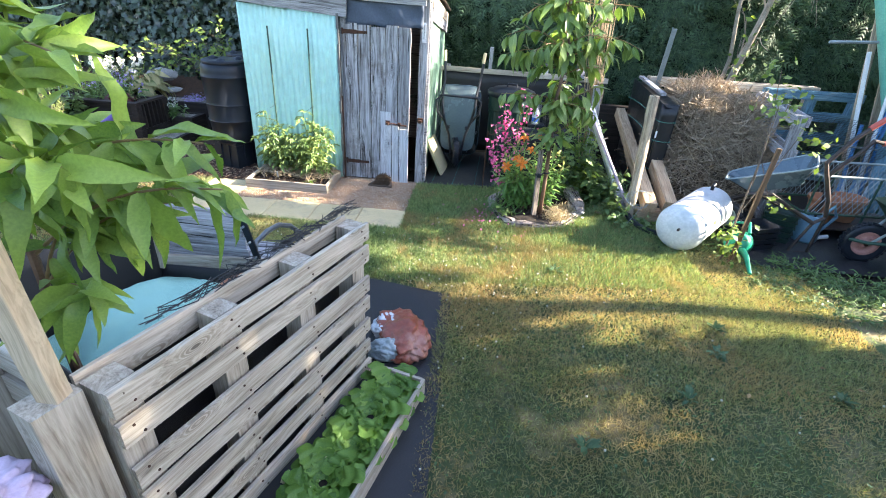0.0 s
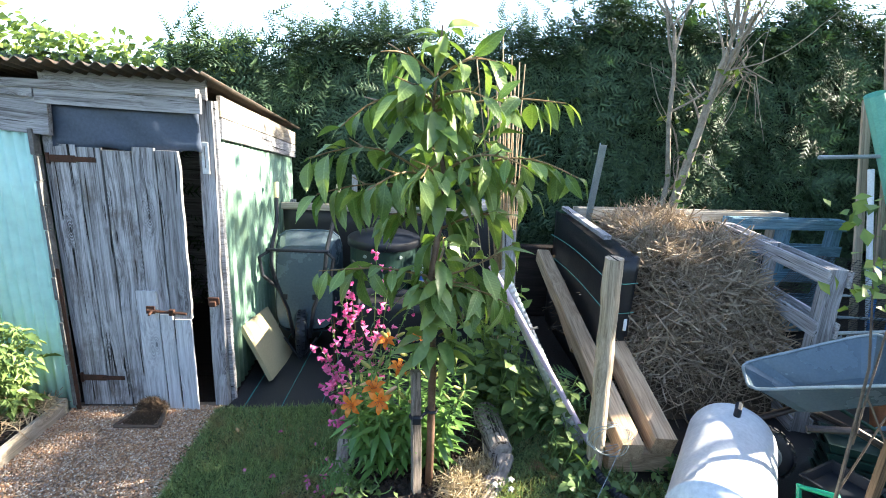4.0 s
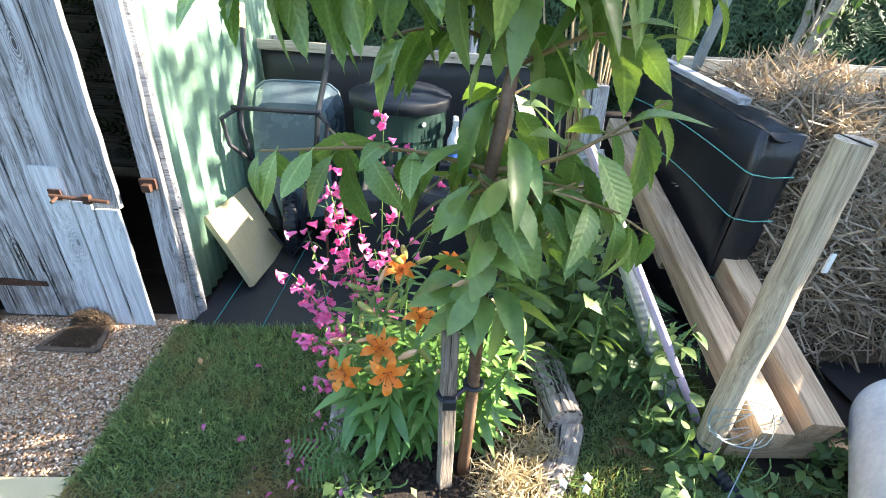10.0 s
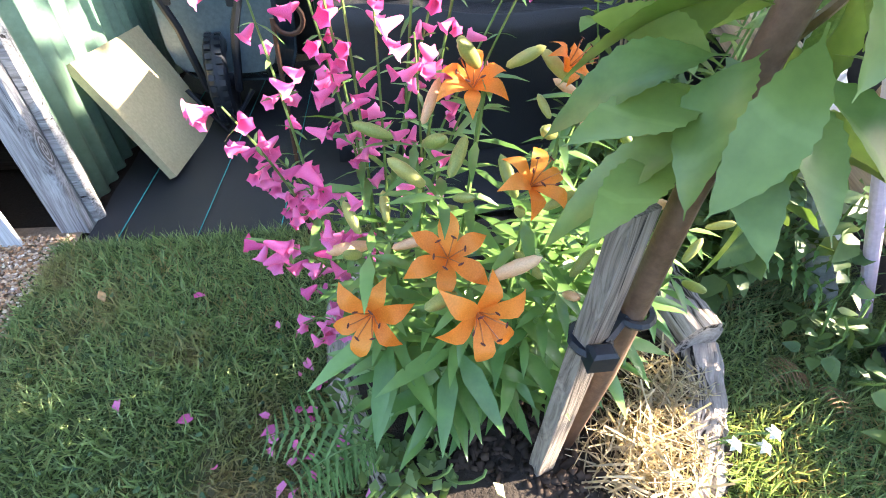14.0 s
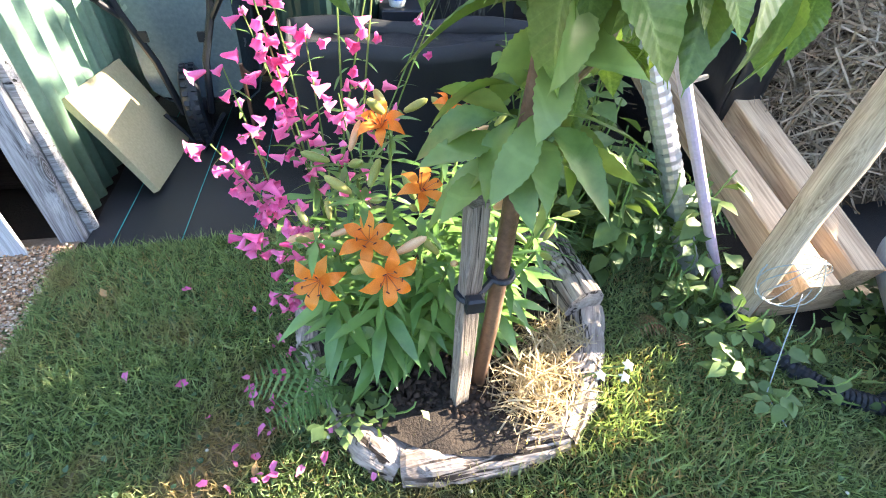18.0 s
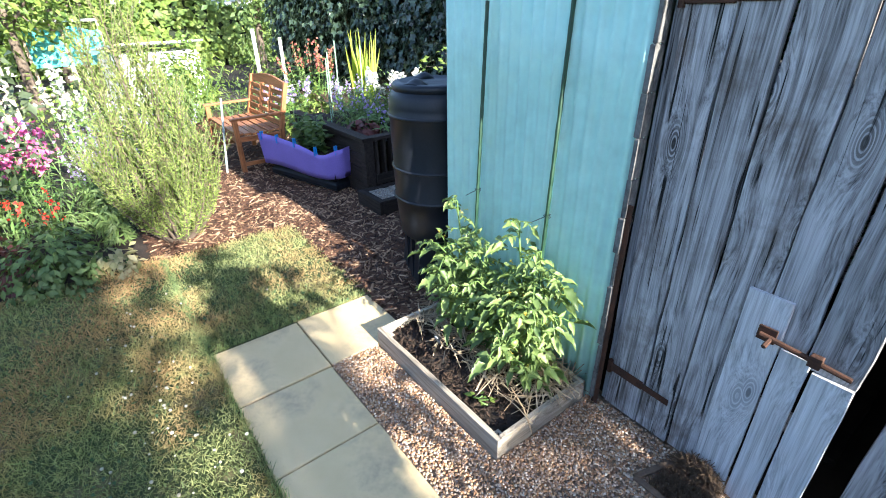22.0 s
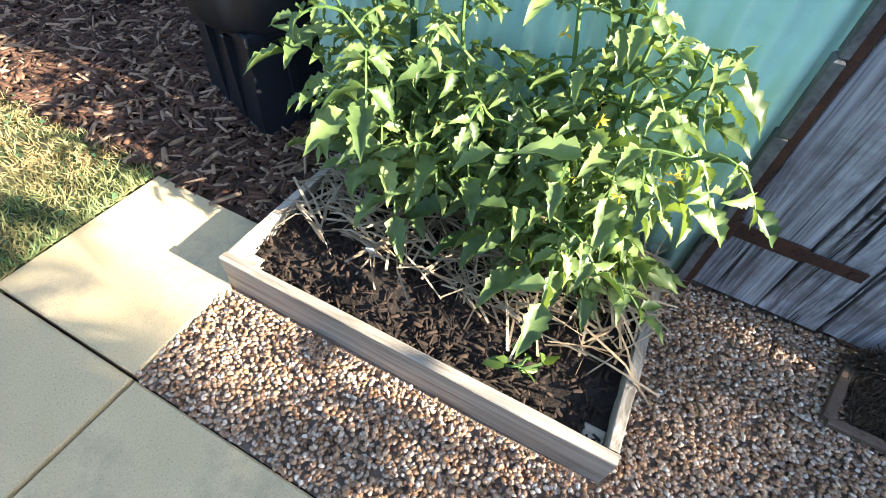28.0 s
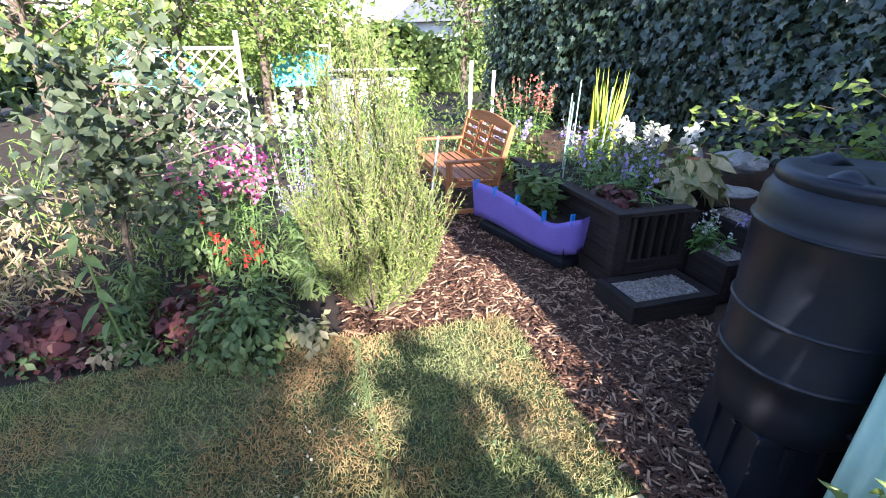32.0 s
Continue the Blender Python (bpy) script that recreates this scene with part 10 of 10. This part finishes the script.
def grass(n, x0, x1, y0, y1, lo, hi, w):
    x, y = g.uniform(x0, x1, n), g.uniform(y0, y1, n)
    k = lawn_area(x, y)
    x, y = x[k], y[k]
    m_ = len(x)
    d = np.stack([g.normal(0, 0.7, m_), g.normal(0, 0.7, m_), g.uniform(0.25, 0.9, m_)], -1)
    nr = np.stack([g.normal(0, 1, m_), g.normal(0, 1, m_), np.full(m_, 0.25)], -1)
    ax, ay, az = axes_from(nr, d)
    L = g.uniform(lo, hi, m_) * (0.75 + 0.5 * np.clip(np.sin(3.1 * x) * np.sin(2.7 * y) + 0.5, 0, 1))
    return scatter("blades", BLV, BLF, np.stack([x, y, gz_np(x, y) - 0.002], -1), ax, ay, az, np.stack([g.uniform(0.6, 1.3, m_) * w, L, L], -1))


ob = part("grass", grass(85000, -2.6, 3.3, -2.4, 0.78, 0.024, 0.052, 0.0042), DRY_GRASS)
tagged(stuff(ob), "short mown grass, green with straw-coloured dry patches", "grass")
ob = part("grass", grass(95000, -0.5, 2.5, -1.3, 0.78, 0.026, 0.066, 0.0050), GRASS)
tagged(stuff(ob), "short mown grass, green with straw-coloured dry patches", "grass")
ob = part("grass", grass(75000, -3.55, -0.5, -2.2, 0.5, 0.022, 0.048, 0.0036), DRY_GRASS)
tagged(stuff(ob), "short mown grass, green with straw-coloured dry patches", "grass")
ob = part("grass", grass(66000, 0.3, 3.3, -3.7, -0.6, 0.024, 0.052, 0.0042), STRAWY_GRASS)
tagged(stuff(ob), "short mown grass, green with straw-coloured dry patches", "grass")
ob = part("grass", grass(44000, -3.6, 4.2, -6.5, 0.5, 0.025, 0.05, 0.005), GRASS)
tagged(stuff(ob), "short mown grass, green with straw-coloured dry patches", "grass")
# scorched orange-brown band by the bark mulch
SCORCHED = m_leaf("scorched_grass_blade", (0.28, 0.17, 0.08), (0.62, 0.42, 0.21), (1, 0.9, 0.6), 0.7, 0.2)
n = 26000
x, y = g.uniform(-3.6, -1.7, n), g.uniform(-2.2, 0.1, n)
k = lawn_area(x, y) & (g.uniform(0, 1, n) < np.exp(-((y + 0.56 + 0.85 * (x + 3.4)) / (0.20 + 0.08 * np.sin(5 * x))) ** 2))
x, y = x[k], y[k]
n = len(x)
ax, ay, az = axes_from(np.stack([g.normal(0, 1, n), g.normal(0, 1, n), np.full(n, 0.25)], -1), np.stack([g.normal(0, 0.7, n), g.normal(0, 0.7, n), np.full(n, 0.6)], -1))
L = g.uniform(0.03, 0.058, n)
ob = part("scorched_grass", scatter("scorched_grass", BLV, BLF, np.stack([x, y, gz_np(x, y)], -1), ax, ay, az, np.stack([np.full(n, 0.0038), L, L], -1)), SCORCHED)
tagged(stuff(ob), "scorched orange-brown grass beside the bark mulch", "grass")
n = 30000
x, y = g.uniform(-0.6, 2.2, n), g.uniform(-1.5, -0.2, n)
dens = sum(np.exp(-((x - cx) / rx) ** 2 - ((y - cy) / ry) ** 2) for cx, cy, rx, ry in ((0.45, -0.62, 0.35, 0.10), (1.1, -0.80, 0.28, 0.16), (1.45, -0.42, 0.30, 0.09), (1.0, -1.15, 0.2, 0.12)))
k = lawn_area(x, y) & (g.uniform(0, 1, n) < 0.75 * dens)
x, y = x[k], y[k]
n = len(x)
ax, ay, az = axes_from(np.stack([g.normal(0, 1, n), g.normal(0, 1, n), np.full(n, 0.25)], -1), np.stack([g.normal(0, 0.8, n), g.normal(0, 0.8, n), np.full(n, 0.5)], -1))
L = g.uniform(0.03, 0.06, n)
ob = part("scorched_grass", scatter("scorched_grass", BLV, BLF, np.stack([x, y, gz_np(x, y)], -1), ax, ay, az, np.stack([np.full(n, 0.004), L, L], -1)), SCORCHED)
tagged(stuff(ob), "scorched orange-brown grass before the flower bed", "grass")
# long fringe where the grass meets slabs, mat and bed
fx = np.concatenate([g.uniform(-3.5, 0.0, 2500), g.uniform(0.0, 0.75, 900), np.full(700, 0.02), np.full(500, -2.258)])
fy = np.concatenate([np.full(2500, -0.458), np.full(900, 0.765), g.uniform(0, 0.75, 700), g.uniform(-0.45, 0.45, 500)]) + g.normal(0, 0.008, 4600)
m_ = len(fx)
ax, ay, az = axes_from(np.stack([g.normal(0, 1, m_), g.normal(0, 1, m_), np.full(m_, 0.2)], -1), np.stack([g.normal(0, 0.5, m_), g.normal(0, 0.5, m_), np.full(m_, 0.8)], -1))
L = g.uniform(0.025, 0.055, m_)
ob = part("grass_edge", scatter("grass_edge", BLV, BLF, np.stack([fx, fy, gz_np(fx, fy)], -1), ax, ay, az, np.stack([np.full(m_, 0.0035), L, L], -1)), GRASS)
tagged(stuff(ob), "longer grass along the lawn edges", "grass")
# clover leaves and heads
n = 9000
x, y = g.uniform(-3.4, 3.4, n), g.uniform(-3.5, 0.6, n)
dens = 0.5 + 0.5 * np.sin(2.1 * x + 1) * np.sin(1.7 * y + 2)
k = lawn_area(x, y) & (g.uniform(0, 1, n) < dens)
x, y = x[k], y[k]
n = len(x)
CLOVER = m_leaf("clover_leaf", (0.035, 0.09, 0.03), (0.085, 0.17, 0.06), None, 0.5, 0.25)
ob = part("clover", scatter("clover", HEART_V, HEART_F, np.stack([x, y, gz_np(x, y) + 0.022], -1), *axes_from(np.tile([0, 0, 1.0], (n, 1)) + g.normal(0, 0.35, (n, 3)), spin(n, g)), g.uniform(0.010, 0.019, n)), CLOVER)
tagged(stuff(ob), "clover leaves in the lawn", "clover")
bm = bmesh.new()
bmesh.ops.create_icosphere(bm, subdivisions=1, radius=1.0)
IV = np.array([vv.co[:] for vv in bm.verts])
IF = np.array([[vv.index for vv in ff.verts] for ff in bm.faces])
bm.free()
n = 420
x, y = np.concatenate([g.normal(0.3, 0.7, 220), g.normal(-1.9, 0.5, 60), g.uniform(-3, 3, 70)]), np.concatenate([g.normal(-1.4, 0.45, 220), g.normal(-0.72, 0.14, 60), g.uniform(-3, 0.0, 70)])
k = lawn_area(x, y)
x, y = x[k], y[k]
n = len(x)
CLOVERH = m_leaf("clover_head", (0.40, 0.38, 0.30), (0.74, 0.72, 0.64), None, 0.8, 0.2)
ob = part("clover_heads", scatter("clover_heads", IV * (1 + 0.2 * np.sin(IV[:, :1] * 9)), IF, np.stack([x, y, gz_np(x, y) + 0.04], -1), np.tile([1.0, 0, 0], (n, 1)), np.tile([0, 1.0, 0], (n, 1)), np.tile([0, 0, 1.0], (n, 1)), g.uniform(0.004, 0.008, n)), CLOVERH)
tagged(stuff(ob), "small white clover heads in the lawn", "clover")
# plantain rosettes and dead leaves on the lawn
for k, (x, y) in enumerate(((2.2, -2.0), (1.9, -2.4), (2.3, -1.75), (2.75, -2.3), (1.3, -2.75), (1.35, -1.1))):
    tuft("lawn_weed", (x, y, gz(x, y) + 0.01), "flat broad-leaved weed in the lawn", 16, 0.07, 0.01, g, CLOVER, (LANCE_V, LANCE_F), 2.2, 0.25, "weed")
n = 60
x, y = g.uniform(-1.5, 3, n), g.uniform(-2.6, 0.6, n)
kk = lawn_area(x, y)
x, y = x[kk], y[kk]
n = len(x)
DEAD = m_leaf("dead_leaf", (0.22, 0.12, 0.05), (0.48, 0.30, 0.14), None, 0.8, 0.15)
ob = part("fallen_leaves", scatter("fallen_leaves", SMALL_V, SMALL_F, np.stack([x, y, gz_np(x, y) + 0.032], -1), *axes_from(np.tile([0, 0, 1.0], (n, 1)) + g.normal(0, 0.3, (n, 3)), spin(n, g)), g.uniform(0.02, 0.05, n)), DEAD)
tagged(stuff(ob), "scattered dead brown leaves on the lawn", "leaves")

# gravel
PEB, t, b = nodes_of("pebble")
ge = t.nodes.new("ShaderNodeNewGeometry")
oi = t.nodes.new("ShaderNodeObjectInfo")
ad, fr = node(t, "Math"), node(t, "Math")
ad.operation, fr.operation = "ADD", "FRACT"
t.links.new(oi.outputs["Random"], ad.inputs[0])
t.links.new(ge.outputs["Random Per Island"], ad.inputs[1])
t.links.new(ad.outputs[0], fr.inputs[0])
c = ramp(t, fr.outputs[0], [(0, (0.16, 0.085, 0.05)), (0.18, (0.46, 0.25, 0.12)), (0.36, (0.30, 0.19, 0.13)), (0.52, (0.58, 0.37, 0.20)), (0.68, (0.40, 0.32, 0.27)), (0.84, (0.62, 0.46, 0.31)), (1, (0.80, 0.73, 0.62))])
c = mix(t, 0.5, c, mix(t, 1.0, c, ramp(t, noise_tex(t, coords(t), 180, 3), [(0.3, (0.5, 0.45, 0.42)), (0.7, (1, 1, 1))]), "MULTIPLY"))
t.links.new(c, b.inputs["Base Color"])
b.inputs["Roughness"].default_value = 0.55
n = 33000
x, y = g.uniform(-1.80, 0.01, n), g.uniform(0.0, 0.84, n)
k = ~((x > -1.83) & (x < -0.905) & (y > 0.255))
x, y = x[k], y[k]
n = len(x)
UPPER = IF[IV[IF].mean(1)[:, 2] > -0.35]
me = scatter("pebbles", IV, UPPER, np.stack([x, y, g.uniform(-0.009, 0.003, n)], -1), *axes_from(np.tile([0, 0, 1.0], (n, 1)) + g.normal(0, 0.3, (n, 3)), spin(n, g)), np.stack([g.uniform(0.0030, 0.0058, n), g.uniform(0.004, 0.0078, n), g.uniform(0.0026, 0.0045, n)], -1))
me.polygons.foreach_set("use_smooth", np.ones(len(me.polygons), bool))
gp = part("pebbles", me, PEB, gravel, "brown, pink and cream pebbles")
stuff(gp)
for st_ in STEPS:
    t_, x0, x1, y0, y1, zz = st_
    n = 700
    x, y = g.uniform(x0, x1, n), g.uniform(y0, y1, n)
    me = scatter("pebbles", IV, IF, np.stack([x, y, np.full(n, zz + 0.003)], -1) - np.array(t_.matrix_basis.translation), *axes_from(np.tile([0, 0, 1.0], (n, 1)), spin(n, g)), np.stack([g.uniform(0.006, 0.012, n), g.uniform(0.006, 0.014, n), g.uniform(0.005, 0.007, n)], -1))
    stuff(part("gravel", me, m_leaf("grey_pebble", (0.14, 0.125, 0.11), (0.36, 0.33, 0.29), None, 0.7, 0.0) if "grey_pebble" not in bpy.data.materials else bpy.data.materials["grey_pebble"], t_, "grey gravel"))

# bark chips
CHIP = m_leaf("bark_chip", (0.016, 0.009, 0.006), (0.125, 0.062, 0.036), None, 0.85, 0.0)
n = 27000
x = np.concatenate([g.uniform(-4.2, -1.85, 13500), g.uniform(-5.4, -3.5, 9000), g.uniform(-9, -5.2, 4500)])
y = np.concatenate([g.uniform(0.44, 1.6, 13500), g.uniform(-0.5, 1.4, 9000), g.uniform(-0.5, 2.2, 4500)])
k = ((y > 0.46) | (x < -3.55)) & ~((x < -3.72) & (y > 1.26) & (x > -5.3)) & ~((x > -3.7) & (x < -3.36) & (y > 1.15))
x, y = x[k], y[k]
n = len(x)
pale = g.uniform(0, 1, n) < 0.20
PALE_CHIP = m_leaf("pale_wood_chip", (0.15, 0.088, 0.052), (0.42, 0.28, 0.175), None, 0.85, 0.0)
for sel, mat_, lab, wide in ((~pale, CHIP, "dark shredded bark", 1.0), (pale, PALE_CHIP, "pale wood splinters", 1.15)):
    k = int(sel.sum())
    me = scatter("chips", chip_v - np.array([0, 0, 0.5]), chip_f, np.stack([x[sel], y[sel], gz_np(x[sel], y[sel]) + g.uniform(-0.006, 0.016, k) + 0.003 * (wide > 1)], -1), *axes_from(np.tile([0, 0, 1.0], (k, 1)) + g.normal(0, 0.28, (k, 3)), spin(k, g)), np.stack([g.uniform(0.004, 0.014, k), g.uniform(0.02, 0.085, k) * wide, g.uniform(0.003, 0.007, k)], -1))
    stuff(part("chips", me, mat_, mulch, lab))


def loose(name, parent, meshes, n, x0, x1, y0, y1, lift):
    """Single pieces lying loose on top, sharing a few meshes."""
    for k in range(n):
        x, y = g.uniform(x0, x1), g.uniform(y0, y1)
        ob = new(name, meshes[k % len(meshes)])
        ob.parent = parent
        ob.matrix_basis = pose(x, y, gz(x, y) + lift, g.normal(0, 9), g.normal(0, 9), g.uniform(0, 360))


chip_mes = []
for k in range(10):
    v = (chip_v - np.array([0, 0, 0.5])) * np.array([g.uniform(0.006, 0.014), g.uniform(0.03, 0.085), g.uniform(0.003, 0.007)])
    v[:, 0] += 0.15 * v[:, 1] * g.normal(0, 1)
    v *= 1 + g.uniform(-0.18, 0.18, v.shape)
    me = fast_mesh("bark_chip", v, chip_f)
    me.materials.append(PALE_CHIP if k < 2 else CHIP)
    chip_mes.append(me)
loose("bark_chip", mulch, chip_mes, 300, -3.0, -1.90, 0.50, 1.10, 0.017)
stone_mes = []
for k in range(8):
    me = fast_mesh("pebble", IV * np.array([g.uniform(0.004, 0.0065), g.uniform(0.005, 0.0085), g.uniform(0.003, 0.005)]) * (1 + g.uniform(-0.12, 0.12, IV.shape)), IF, True)
    me.materials.append(PEB)
    stone_mes.append(me)
loose("pebble", gravel, stone_mes, 300, -1.78, -0.75, 0.02, 0.24, 0.004)

# crumbs of soil in the log bed
n = 3600
a_, r_ = g.uniform(0, 2 * math.pi, n), np.sqrt(g.uniform(0, 1, n))
x, y = 0.40 * r_ * np.cos(a_), 0.38 * r_ * np.sin(a_)
me = scatter("crumbs", chip_v, chip_f, np.stack([x, y, 0.062 + 0.012 * g.uniform(-1, 1, n) + 0.02 * (1 - r_ ** 2)], -1), *axes_from(np.tile([0, 0, 1.0], (n, 1)) + g.normal(0, 0.6, (n, 3)), spin(n, g)), np.stack([g.uniform(0.006, 0.016, n), g.uniform(0.008, 0.035, n), g.uniform(0.004, 0.012, n)], -1))
stuff(part("crumbly_soil", me, LUMP, bed2, "crumbly dark soil"))
